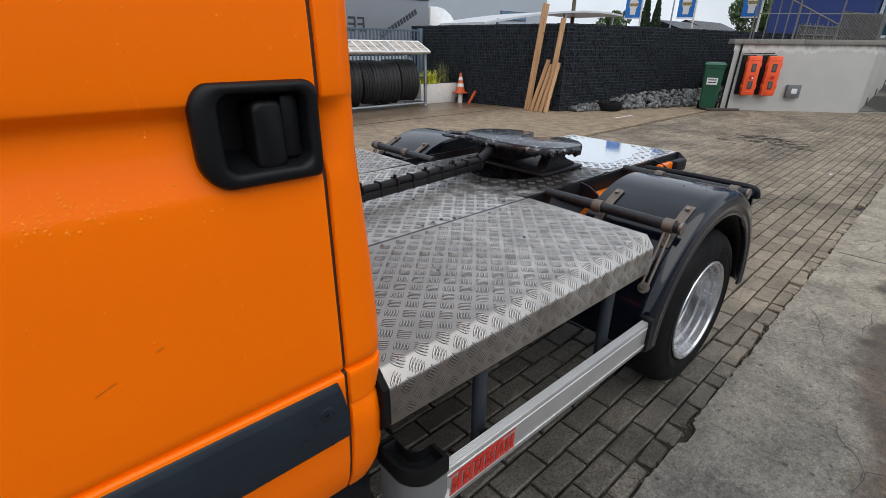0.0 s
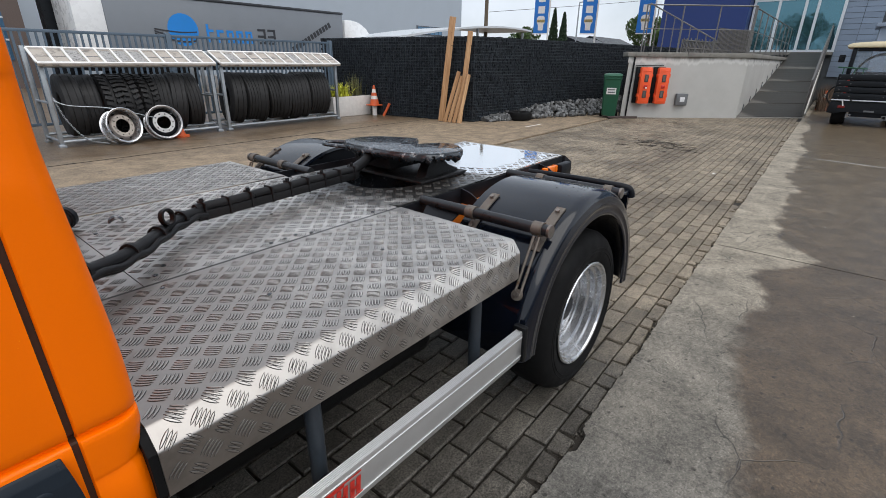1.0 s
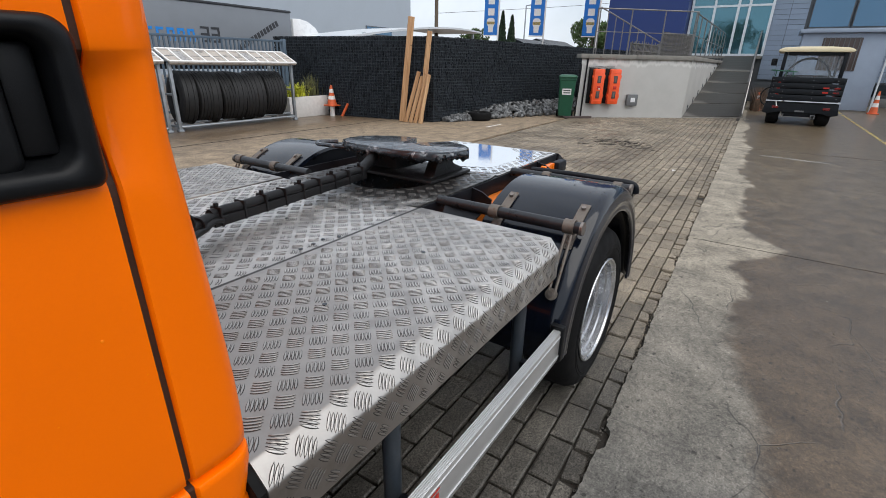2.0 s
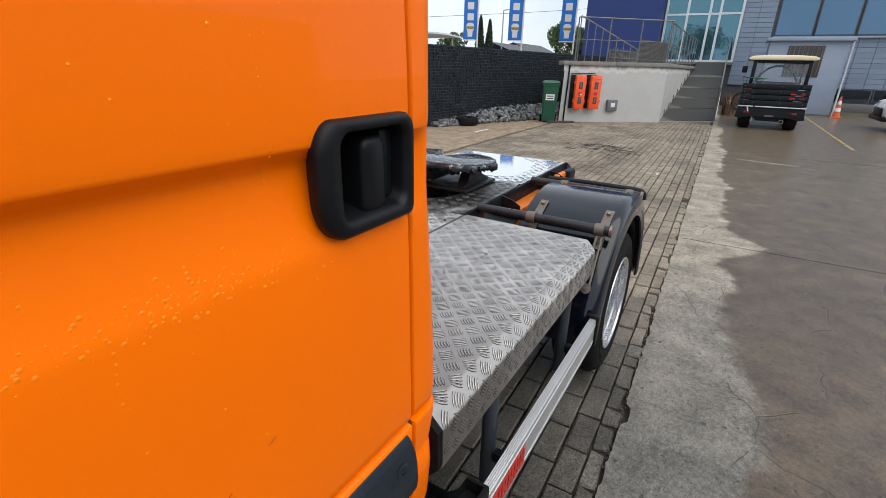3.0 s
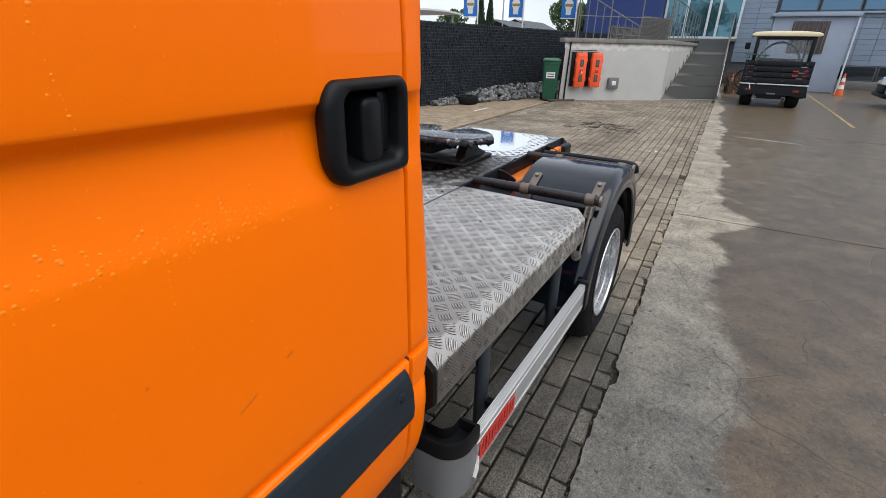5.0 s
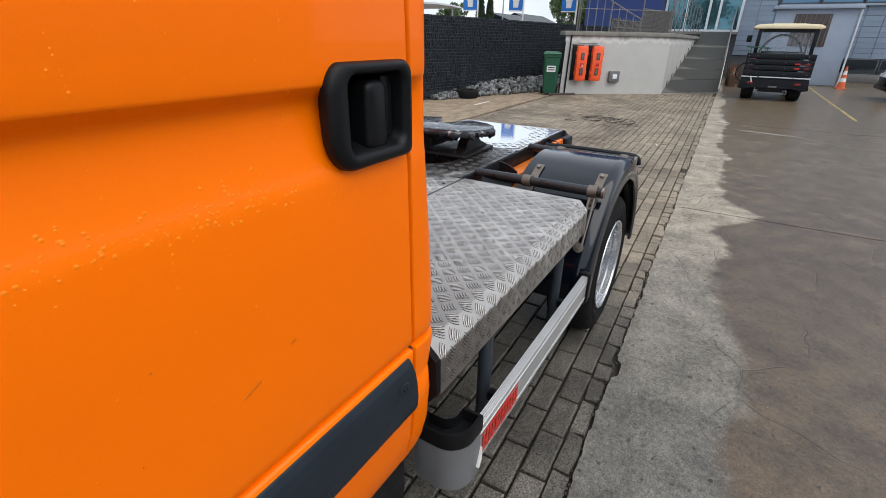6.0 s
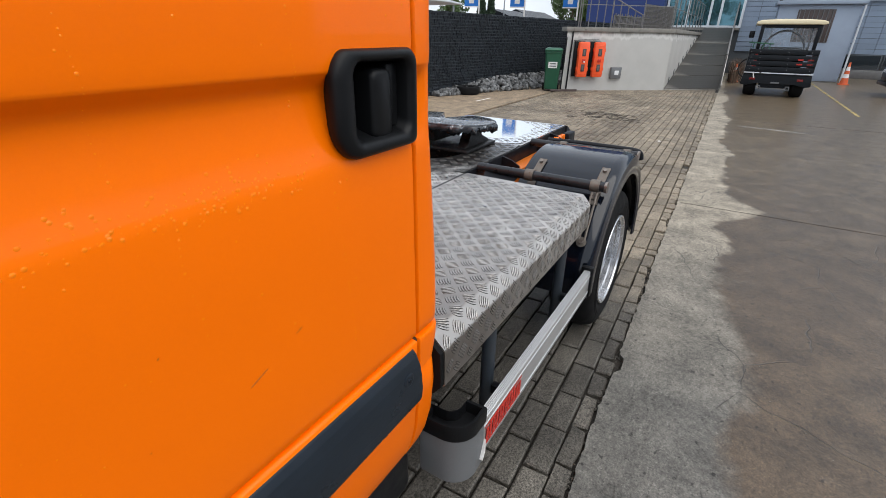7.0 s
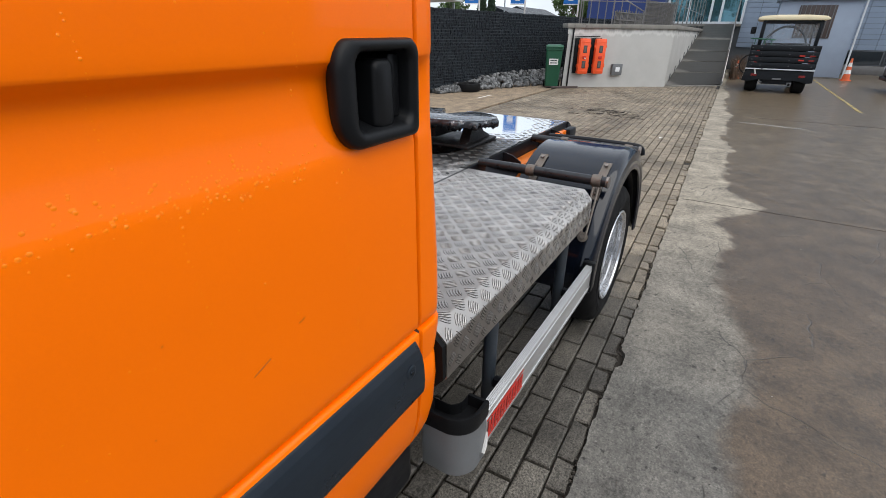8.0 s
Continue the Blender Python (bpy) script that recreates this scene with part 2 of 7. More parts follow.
    line2 = math_node(n, l, 'MULTIPLY', ramp_node(n, l, crack.outputs["Distance"], 0.0, 0.007, 1, 0), ramp_node(n, l, noise_node(n, l, v, 1.7, 3), 0.47, 0.56))
    col = mix_node(n, l, math_node(n, l, 'MULTIPLY', line2, 0.8), col, (0.04, 0.038, 0.035))
    l.new(col, p.inputs["Base Color"])
    rr = n.new("ShaderNodeMix")
    l.new(wet, rr.inputs[0])
    rr.inputs[2].default_value, rr.inputs[3].default_value = 0.75, 0.28
    l.new(rr.outputs[0], p.inputs["Roughness"])
    h = math_node(n, l, 'SUBTRACT', g, math_node(n, l, 'MULTIPLY', line2, 0.6))
    l.new(bump_node(n, l, h, 0.7, 0.006), p.inputs["Normal"])
    return m


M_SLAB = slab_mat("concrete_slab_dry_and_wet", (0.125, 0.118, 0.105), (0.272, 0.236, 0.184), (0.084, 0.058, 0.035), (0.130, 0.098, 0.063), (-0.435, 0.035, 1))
M_YARD = slab_mat("wet_brown_yard_concrete", (0.255, 0.192, 0.128), (0.255, 0.192, 0.128), (0.142, 0.099, 0.061), (0.142, 0.099, 0.061), (7.2, 0.0, -1), 0.62, 7.0)
M_SOIL = surf("joint_soil", (0.028, 0.023, 0.018), 0.85, 0, 0.5, 20, 120, 0.8, 0.01)


def paver_mat(name, by_island):
    """Worn concrete pavers: sandy grain, stains, each stone of its own tone."""
    m, n, l, p = nodes_of(name)
    vec = n.new("ShaderNodeNewGeometry").outputs["Position"]
    stain, mid = noise_node(n, l, vec, 1.3, 5, 0.6), noise_node(n, l, vec, 18.0, 5, 0.65)
    grit, sand = noise_node(n, l, vec, 130.0, 4, 0.8), noise_node(n, l, vec, 300.0, 2, 0.6)
    tone = n.new("ShaderNodeNewGeometry").outputs["Random Per Island"] if by_island else n.new("ShaderNodeObjectInfo").outputs["Random"]
    k = ramp_node(n, l, tone, 0, 1, 0.78, 1.20)
    k = math_node(n, l, 'MULTIPLY', k, ramp_node(n, l, mid, 0.3, 0.7, 0.78, 1.2))
    k = math_node(n, l, 'MULTIPLY', k, ramp_node(n, l, grit, 0.38, 0.62, 0.32, 1.72))
    k = math_node(n, l, 'MULTIPLY', k, ramp_node(n, l, sand, 0.56, 0.74, 1.0, 1.9))
    grey = n.new("ShaderNodeCombineColor")
    for i in range(3):
        l.new(k, grey.inputs[i])
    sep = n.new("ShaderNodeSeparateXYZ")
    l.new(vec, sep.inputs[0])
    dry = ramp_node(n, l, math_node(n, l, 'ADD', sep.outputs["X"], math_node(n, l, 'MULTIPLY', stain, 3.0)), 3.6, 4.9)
    # near the truck: damp stone, darkened further to paint in the truck's shade
    damp_shade = mix_node(n, l, ramp_node(n, l, stain, 0.40, 0.62), (0.062, 0.056, 0.048), (0.118, 0.107, 0.091))
    base = mix_node(n, l, dry, damp_shade, mix_node(n, l, ramp_node(n, l, stain, 0.38, 0.60), (0.130, 0.104, 0.074), (0.225, 0.187, 0.140)))
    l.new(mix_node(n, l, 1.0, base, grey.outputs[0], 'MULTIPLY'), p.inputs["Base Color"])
    l.new(ramp_node(n, l, stain, 0.35, 0.65, 0.42, 0.72), p.inputs["Roughness"])
    p.inputs["Specular IOR Level"].default_value = 0.3
    l.new(bump_node(n, l, grit, 0.7, 0.003), p.inputs["Normal"])
    return m


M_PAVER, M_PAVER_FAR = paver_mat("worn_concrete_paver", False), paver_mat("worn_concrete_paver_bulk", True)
M_GRIT = surf("grit_stones", (0.20, 0.19, 0.17), 0.7, 0, 0.3, 20, 200, 0.0, island=0.85)
M_CONCRETE = surf("pale_cast_concrete", (0.52, 0.50, 0.46), 0.7, 0, 0.14, 1.5, 60, 0.25, 0.003, dirt=(0.40, 0.37, 0.33), dirt_at=0.6)


def stained_wall(name, base, stain, light, top):
    """Cast concrete with runs of dirt below the coping and pale bloom under them."""
    m, n, l, p = nodes_of(name)
    vec = n.new("ShaderNodeNewGeometry").outputs["Position"]
    tall = n.new("ShaderNodeMapping")
    tall.inputs["Scale"].default_value = (5.0, 5.0, 0.5)
    l.new(vec, tall.inputs["Vector"])
    runs, cloud_ = noise_node(n, l, tall.outputs[0], 1.0, 4, 0.6), noise_node(n, l, vec, 1.1, 5, 0.6)
    fine = noise_node(n, l, vec, 60.0, 3, 0.6)
    sep = n.new("ShaderNodeSeparateXYZ")
    l.new(vec, sep.inputs[0])
    h = math_node(n, l, 'ADD', sep.outputs["Z"], math_node(n, l, 'MULTIPLY', runs, 0.42))
    col = mix_node(n, l, ramp_node(n, l, cloud_, 0.35, 0.65), tuple(v * 0.88 for v in base), base)
    col = mix_node(n, l, ramp_node(n, l, h, top + 0.035, top + 0.085, 0, 0.8), col, light)
    col = mix_node(n, l, ramp_node(n, l, h, top + 0.12, top + 0.23, 0, 0.75), col, stain)
    l.new(col, p.inputs["Base Color"])
    p.inputs["Roughness"].default_value = 0.72
    l.new(bump_node(n, l, fine, 0.25, 0.003), p.inputs["Normal"])
    return m


M_WALL = stained_wall("stained_cast_concrete", (0.495, 0.487, 0.465), (0.20, 0.19, 0.17), (0.64, 0.635, 0.61), 1.55)
M_CAP = surf("weathered_coping", (0.205, 0.195, 0.175), 0.75, 0, 0.3, 3, 70, 0.3, 0.003, dirt=(0.10, 0.092, 0.078), dirt_at=0.58)
M_RAMP, rn_, rl_, rp_ = nodes_of("wet_ramp_concrete")
rc_ = rn_.new("ShaderNodeTexCoord").outputs["Generated"]
rs_ = rn_.new("ShaderNodeSeparateXYZ")
rl_.new(rc_, rs_.inputs[0])
rw_ = noise_node(rn_, rl_, rn_.new("ShaderNodeTexCoord").outputs["Object"], 1.7, 5, 0.65)
rf_ = noise_node(rn_, rl_, rn_.new("ShaderNodeTexCoord").outputs["Object"], 45.0, 4, 0.7)
rd_ = mix_node(rn_, rl_, ramp_node(rn_, rl_, rf_, 0.35, 0.65), (0.026, 0.024, 0.021), (0.060, 0.055, 0.048))
rp2_ = mix_node(rn_, rl_, ramp_node(rn_, rl_, rf_, 0.35, 0.65), (0.085, 0.079, 0.070), (0.155, 0.145, 0.13))
rl_.new(mix_node(rn_, rl_, ramp_node(rn_, rl_, math_node(rn_, rl_, 'ADD', rs_.outputs["X"], math_node(rn_, rl_, 'MULTIPLY', rw_, 0.30)), 0.27, 0.36, 1, 0), rd_, rp2_), rp_.inputs["Base Color"])   # each panel dries from its lower edge
rp_.inputs["Roughness"].default_value = 0.5
rp_.inputs["Specular IOR Level"].default_value = 0.3
M_GABION = surf("black_basalt", (0.021, 0.025, 0.031), 0.65, 0, 0.3, 4, 60, 0.3, 0.004, island=0.5)
M_WIRE = surf("dark_galvanised_wire", (0.06, 0.07, 0.08), 0.5, 0.5, 0.2, 8, 100, 0.0)
M_COBBLE = surf("grey_cobbles", (0.105, 0.107, 0.108), 0.55, 0, 0.4, 8, 80, 0.2, 0.003, island=0.95)
M_TIMBER, tn_, tl_, tp_ = nodes_of("wet_pine_timber")
tm_ = tn_.new("ShaderNodeMapping")
tm_.inputs["Scale"].default_value = (30.0, 30.0, 1.6)
tl_.new(tn_.new("ShaderNodeTexCoord").outputs["Object"], tm_.inputs["Vector"])
grain_ = noise_node(tn_, tl_, tm_.outputs[0], 1.0, 5, 0.65)
knots_ = noise_node(tn_, tl_, tn_.new("ShaderNodeTexCoord").outputs["Object"], 9.0, 3, 0.5)
tone_ = mix_node(tn_, tl_, ramp_node(tn_, tl_, tn_.new("ShaderNodeObjectInfo").outputs["Random"], 0, 1), (0.60, 0.38, 0.205), (0.50, 0.285, 0.140))
tone_ = mix_node(tn_, tl_, ramp_node(tn_, tl_, grain_, 0.42, 0.66, 0.0, 0.75), tone_, (0.27, 0.115, 0.04))
tone_ = mix_node(tn_, tl_, ramp_node(tn_, tl_, knots_, 0.66, 0.72, 0.0, 0.8), tone_, (0.12, 0.05, 0.02))
tl_.new(tone_, tp_.inputs["Base Color"])
tp_.inputs["Roughness"].default_value = 0.55
tl_.new(bump_node(tn_, tl_, grain_, 0.3, 0.003), tp_.inputs["Normal"])
M_DRYGRASS = surf("dry_stems", (0.13, 0.13, 0.05), 0.6, 0, 0.2, 6, 60, 0.0, island=0.4)
M_GALV = surf("galvanised_steel", (0.36, 0.39, 0.42), 0.45, 0.6, 0.2, 10, 160, 0.08)
M_RAILING = surf("weathered_railing_steel", (0.17, 0.165, 0.16), 0.5, 0.4, 0.25, 8, 140, 0.08)
M_FENCE = surf("blue_grey_fence_paint", (0.095, 0.135, 0.18), 0.45, 0, 0.15, 5, 100, 0.05)
M_WHITE = surf("dirty_white_panel", (0.40, 0.355, 0.31), 0.5, 0, 0.2, 3, 70, 0.08, dirt=(0.17, 0.155, 0.14), dirt_at=0.53)
M_WHITEPAINT = surf("white_vehicle_paint", (0.74, 0.75, 0.76), 0.3, 0, 0.05, 3, 200, 0.02, coat=0.4)
M_TARP = surf("grey_trailer_side", (0.185, 0.205, 0.232), 0.5, 0, 0.08, 1.2, 60, 0.05)
M_BLUE = surf("blue_logo_paint", (0.01, 0.16, 0.55), 0.5, 0, 0.06, 3, 90, 0.02)
M_BLUE_L = surf("bright_blue_logo_paint", (0.01, 0.21, 0.62), 0.5, 0, 0.06, 3, 90, 0.02)
M_DARKTXT = surf("dark_logo_paint", (0.03, 0.033, 0.04), 0.5, 0, 0.08, 3, 90, 0.02)
M_NAVY = surf("navy_facade_panel", (0.012, 0.035, 0.16), 0.45, 0, 0.08, 1.0, 50, 0.03)
M_HALL = surf("pale_blue_hall_cladding", (0.36, 0.41, 0.47), 0.55, 0, 0.06, 0.6, 30, 0.03)
M_CLAD = surf("blue_grey_facade_tile", (0.21, 0.265, 0.345), 0.45, 0, 0.08, 2.0, 60, 0.04, rnd=0.06, island=0.08)
M_JOINT = surf("dark_joint", (0.09, 0.10, 0.11), 0.7, 0, 0.1, 3, 50, 0.0)
M_ALUFRAME = surf("white_aluminium_frame", (0.62, 0.65, 0.68), 0.4, 0.2, 0.06, 4, 80, 0.02)
M_CLEAR, _, _, cp_ = nodes_of("clear_plastic")
cp_.inputs["Base Color"].default_value = (0.8, 0.85, 0.88, 1)
cp_.inputs["Roughness"].default_value = 0.08
cp_.inputs["Transmission Weight"].default_value = 1.0
cp_.inputs["IOR"].default_value = 1.05
M_VEIL, vn_, vl_, vp_ = nodes_of("milky_plastic_sheet")
vp_.inputs["Base Color"].default_value = (0.42, 0.46, 0.50, 1)
vp_.inputs["Roughness"].default_value = 0.25
vl_.new(ramp_node(vn_, vl_, noise_node(vn_, vl_, None, 5.0, 4, 0.6), 0.35, 0.70, 0.06, 0.26), vp_.inputs["Alpha"])
M_GLASS_B = glass_mat("blue_tinted_glass", (0.07, 0.16, 0.26), 0.03, 0.45)
M_GLASS_T = glass_mat("coated_door_glass", (0.075, 0.185, 0.23), 0.03, 0.75)
M_GLASS_D = glass_mat("dark_basement_glass", (0.015, 0.022, 0.028), 0.05, 0.2)
M_BIN = surf("dark_green_bin_plastic", (0.012, 0.085, 0.045), 0.42, 0, 0.15, 7, 150, 0.06)
M_BOXRED = surf("red_orange_plastic", (0.85, 0.10, 0.025), 0.38, 0, 0.10, 6, 200, 0.05)
M_CONE_O = surf("cone_orange", (0.62, 0.11, 0.03), 0.5, 0, 0.2, 12, 160, 0.05, dirt=(0.22, 0.07, 0.04), dirt_at=0.6)
M_CONE_W = surf("cone_white", (0.72, 0.70, 0.68), 0.45, 0, 0.12, 12, 160, 0.03)
M_CREAM = surf("cream_plastic_roof", (0.74, 0.64, 0.43), 0.4, 0, 0.08, 3, 90, 0.03)
M_CARTDARK = surf("black_cart_body", (0.010, 0.012, 0.015), 0.4, 0, 0.25, 6, 120, 0.05)
M_BOOTH = surf("pale_grey_booth_paint", (0.275, 0.33, 0.415), 0.45, 0, 0.08, 3, 90, 0.03)
M_BROWN = surf("brown_shutter", (0.07, 0.05, 0.045), 0.5, 0, 0.2, 6, 90, 0.05)
M_YELLOW = surf("worn_yellow_line", (0.48, 0.35, 0.08), 0.6, 0, 0.3, 6, 60, 0.1, dirt=(0.14, 0.12, 0.085), dirt_at=0.44)
M_LEAF = surf("green_leaves", (0.055, 0.10, 0.025), 0.6, 0, 0.3, 2, 30, 0.0, island=0.45)
M_LEAF_D = surf("dark_conifer", (0.02, 0.045, 0.018), 0.65, 0, 0.3, 2, 30, 0.0, island=0.4)
M_LEAF_Y = surf("yellow_green_blades", (0.56, 0.58, 0.05), 0.5, 0, 0.2, 6, 60, 0.0, island=0.4)
M_TRUNK = surf("bark", (0.10, 0.075, 0.05), 0.8, 0, 0.3, 6, 60, 0.4, 0.01)
M_SLAT = surf("grey_weathered_slat", (0.105, 0.100, 0.095), 0.7, 0, 0.2, 4, 60, 0.1, rnd=0.15)
M_RUSTYHOUSE = surf("dark_brick_house", (0.12, 0.09, 0.08), 0.7, 0, 0.2, 1, 20, 0.1)
M_BLACKDEBRIS = surf("wet_dark_debris", (0.03, 0.022, 0.016), 0.5, 0, 0.4, 20, 90, 0.3)


M_FENDER.node_tree.nodes["Principled BSDF"].inputs["Specular IOR Level"].default_value = 0.2
M_FILM = surf("crumpled_grey_film", (0.34, 0.33, 0.32), 0.5, 0, 0.3, 14, 60, 0.4, 0.01, dirt=(0.09, 0.085, 0.08), dirt_at=0.5)
for m_ in (M_BLACK_PLASTIC, M_STRIP, M_FRAME, M_RUBBER, M_CABLE, M_GABION, M_CARTDARK, M_WIRE):
    m_.node_tree.nodes["Principled BSDF"].inputs["Specular IOR Level"].default_value = 0.19


# ---- building helpers ----
ORIGIN = {}


def thing(name, at=(0, 0, 0), label="", category="", group="", kind="", turn=0.0):
    e = new(name)
    e.empty_display_size = 0.2
    e.matrix_world = pose(*at, 0, 0, turn)
    ORIGIN[e] = e.matrix_world.inverted()
    return tagged(e, label, category, group, kind)


def finish(name, bm, material, smooth=30):
    bmesh.ops.recalc_face_normals(bm, faces=bm.faces)
    me = bpy.data.meshes.new(name)
    bm.to_mesh(me)
    bm.free()
    me.materials.append(material)
    if smooth:
        me.shade_smooth()
        me.set_sharp_from_angle(angle=radians(smooth))
    return me


def part(name, bm, material, parent, label="", world=True, smooth=30):
    """One mesh under a thing or a part. world: the bmesh is in world coordinates."""
    root = parent
    while root.parent is not None:
        root = root.parent
    if world and root in ORIGIN:
        bm.transform(ORIGIN[root])
    ob = new(name, finish(name, bm, material, smooth))
    ob.parent = parent
    return tagged(ob, label)


def solo(name, bm, material, label="", category="", group="", kind="", at=None, smooth=30):
    """A thing that is one mesh. at: its base; the bmesh is in world coordinates."""
    if at is not None:
        bm.transform(Matrix.Translation(at).inverted())
    ob = new(name, finish(name, bm, material, smooth))
    if at is not None:
        ob.location = at
    return tagged(ob, label, category, group, kind)


def raw(name, verts, faces, material, parent=None, world=True, smooth=False):
    """A mesh from lists made in a loop (many small alike pieces)."""
    root = parent
    while root is not None and root.parent is not None:
        root = root.parent
    v = np.asarray(verts, dtype=float)
    if world and root in ORIGIN:
        m = np.array(ORIGIN[root])
        v = v @ m[:3, :3].T + m[:3, 3]
    me = bpy.data.meshes.new(name)
    me.from_pydata(v.tolist(), [], faces)
    me.materials.append(material)
    if smooth:
        me.shade_smooth()
    ob = new(name, me)
    ob.parent = parent
    return ob


def box(x0, x1, y0, y1, z0, z1, bevel=0.0, seg=2, bm=None):
    b = bmesh.new()
    bmesh.ops.create_cube(b, size=1)
    b.transform(Matrix.Translation(((x0 + x1) / 2, (y0 + y1) / 2, (z0 + z1) / 2)) @ Matrix.Diagonal((abs(x1 - x0), abs(y1 - y0), abs(z1 - z0), 1)))
    if bevel:
        bmesh.ops.bevel(b, geom=b.edges[:], offset=bevel, segments=seg, profile=0.5, affect='EDGES')
    return join(bm, b)


def join(bm, b):
    if bm is None:
        return b
    me = bpy.data.meshes.new("tmp")
    b.to_mesh(me)
    b.free()
    bm.from_mesh(me)
    bpy.data.meshes.remove(me)
    return bm


def moved(b, m):
    b.transform(m)
    return b


def cyl(p, q, r, seg=12, r2=None, bm=None, caps=True):
    p, q = Vector(p), Vector(q)
    b = bmesh.new()
    bmesh.ops.create_cone(b, cap_ends=caps, segments=seg, radius1=r, radius2=r if r2 is None else r2, depth=(q - p).length)
    b.transform(Matrix.Translation((p + q) / 2) @ (q - p).to_track_quat('Z', 'Y').to_matrix().to_4x4())
    return join(bm, b)


def sweep(points, r, seg=10, bm=None, closed=False):
    """A round bar along a line of points."""
    b = bmesh.new()
    pts = [Vector(p) for p in points]
    rings = []
    up = Vector((0, 0, 1))
    cnt = len(pts)
    for i, p in enumerate(pts):
        a = pts[(i - 1) % cnt] if (closed or i) else p
        c = pts[(i + 1) % cnt] if (closed or i < cnt - 1) else p
        d = (c - a).normalized()
        side = d.cross(up)
        if side.length < 0.05:
            side = d.cross(Vector((1, 0, 0)))
        side.normalize()
        nrm = side.cross(d)
        rings.append([b.verts.new(p + r * (math.cos(t) * side + math.sin(t) * nrm)) for t in [2 * math.pi * k / seg for k in range(seg)]])
    last = cnt if closed else cnt - 1
    for i in range(last):
        A, B = rings[i], rings[(i + 1) % cnt]
        for k in range(seg):
            b.faces.new((A[k], A[(k + 1) % seg], B[(k + 1) % seg], B[k]))
    if not closed:
        b.faces.new(rings[0][::-1])
        b.faces.new(rings[-1])
    return join(bm, b)


def lathe(profile, m=Matrix.Identity(4), seg=32, bm=None, arc=(0, 360)):
    """Turns a profile of (radius, height) about z, then sets it at m."""
    b = bmesh.new()
    full = arc == (0, 360)
    cnt = seg if full else seg + 1
    rings = []
    for k in range(cnt):
        t = radians(arc[0] + (arc[1] - arc[0]) * k / seg)
        rings.append([b.verts.new((r * math.cos(t), r * math.sin(t), h)) for r, h in profile])
    for k in range(seg):
        A, B = rings[k], rings[(k + 1) % cnt]
        for i in range(len(profile) - 1):
            b.faces.new((A[i], B[i], B[i + 1], A[i + 1]))
    bmesh.ops.remove_doubles(b, verts=b.verts[:], dist=1e-5)
    b.transform(m)
    return join(bm, b)


def prism(outline, lo, hi, axis='z', bm=None, bevel=0.0):
    """An outline of two coordinates pushed along the third."""
    b = bmesh.new()
    put = {'z': lambda a, c, h: (a, c, h), 'y': lambda a, c, h: (a, h, c), 'x': lambda a, c, h: (h, a, c)}[axis]
    A = [b.verts.new(put(a, c, lo)) for a, c in outline]
    B = [b.verts.new(put(a, c, hi)) for a, c in outline]
    b.faces.new(A), b.faces.new(B)
    for i in range(len(A)):
        j = (i + 1) % len(A)
        b.faces.new((A[i], A[j], B[j], B[i]))
    if bevel:
        bmesh.ops.bevel(b, geom=b.edges[:], offset=bevel, segments=2, profile=0.5, affect='EDGES')
    return join(bm, b)


def spline(pts, steps=6):
    """A smooth line through points."""
    out = []
    P = [Vector(p) for p in pts]
    for i in range(len(P) - 1):
        a, b, c, d = P[max(i - 1, 0)], P[i], P[i + 1], P[min(i + 2, len(P) - 1)]
        for k in range(steps):
            t = k / steps
            out.append(0.5 * ((2 * b) + (c - a) * t + (2 * a - 5 * b + 4 * c - d) * t * t + (3 * b - a - 3 * c + d) * t ** 3))
    out.append(P[-1])
    return out


# ---- ground ----
STRIP = pose(1.6, 0.40, 0, 0, 0, 1.0)          # the paved strip's own axes: u along it, v across


def on_strip(u, v, z=0.0):
    return STRIP @ Vector((u, v, z))


g = box(-300, 400, -300, 400, -0.40, -0.030)
solo("ground", g, M_SOIL, "dark soil under the paving, reaching far off", "ground", kind="structure")
rng = random.Random(2)
edge = []
u = -8.0
while u < 70:
    p = on_strip(u, rng.gauss(0.026, 0.0035) + 0.006 * math.sin(u * 5.0) * math.sin(u * 1.7) - (0.030 if abs(u - 0.1) < 0.07 else 0))
    edge.append((p.x, p.y))
    u += rng.uniform(0.012, 0.035) if u < 6 else 0.5
far_edge = [(edge[-1][0], -60.0), (edge[0][0] - 30, -60.0), (edge[0][0] - 30, edge[0][1])]
b = prism(edge + far_edge, -0.12, 0.0, 'z')
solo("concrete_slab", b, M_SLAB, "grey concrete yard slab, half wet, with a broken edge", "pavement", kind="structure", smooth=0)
a0, a1 = on_strip(-38, 4.13), on_strip(110, 4.13)
b = prism([(a0.x, a0.y), (a1.x, a1.y), (a1.x, 120), (a0.x, 120)], -0.12, 0.0, 'z')
solo("yard_slab", b, M_YARD, "wet brown concrete yard", "pavement", kind="structure", smooth=0)
b = bmesh.new()
rng = random.Random(19)
upper, lower = [], []
for k in range(25):
    t = k / 24
    x, y = 9.86 - 0.22 * t, 0.08 - 1.10 * t
    w = 0.11 * math.sin(math.pi * min(1, t * 1.05)) ** 0.6 * rng.uniform(0.7, 1.2) + 0.006
    upper.append((x + w * 0.6, y)), lower.append((x - w * 0.4, y))
solo("dried_streak", prism(upper + lower[::-1], 0.0005, 0.0020, 'z'), M_CAP, "pale dried streak across the wet slab", "stain", kind="structure", smooth=0)
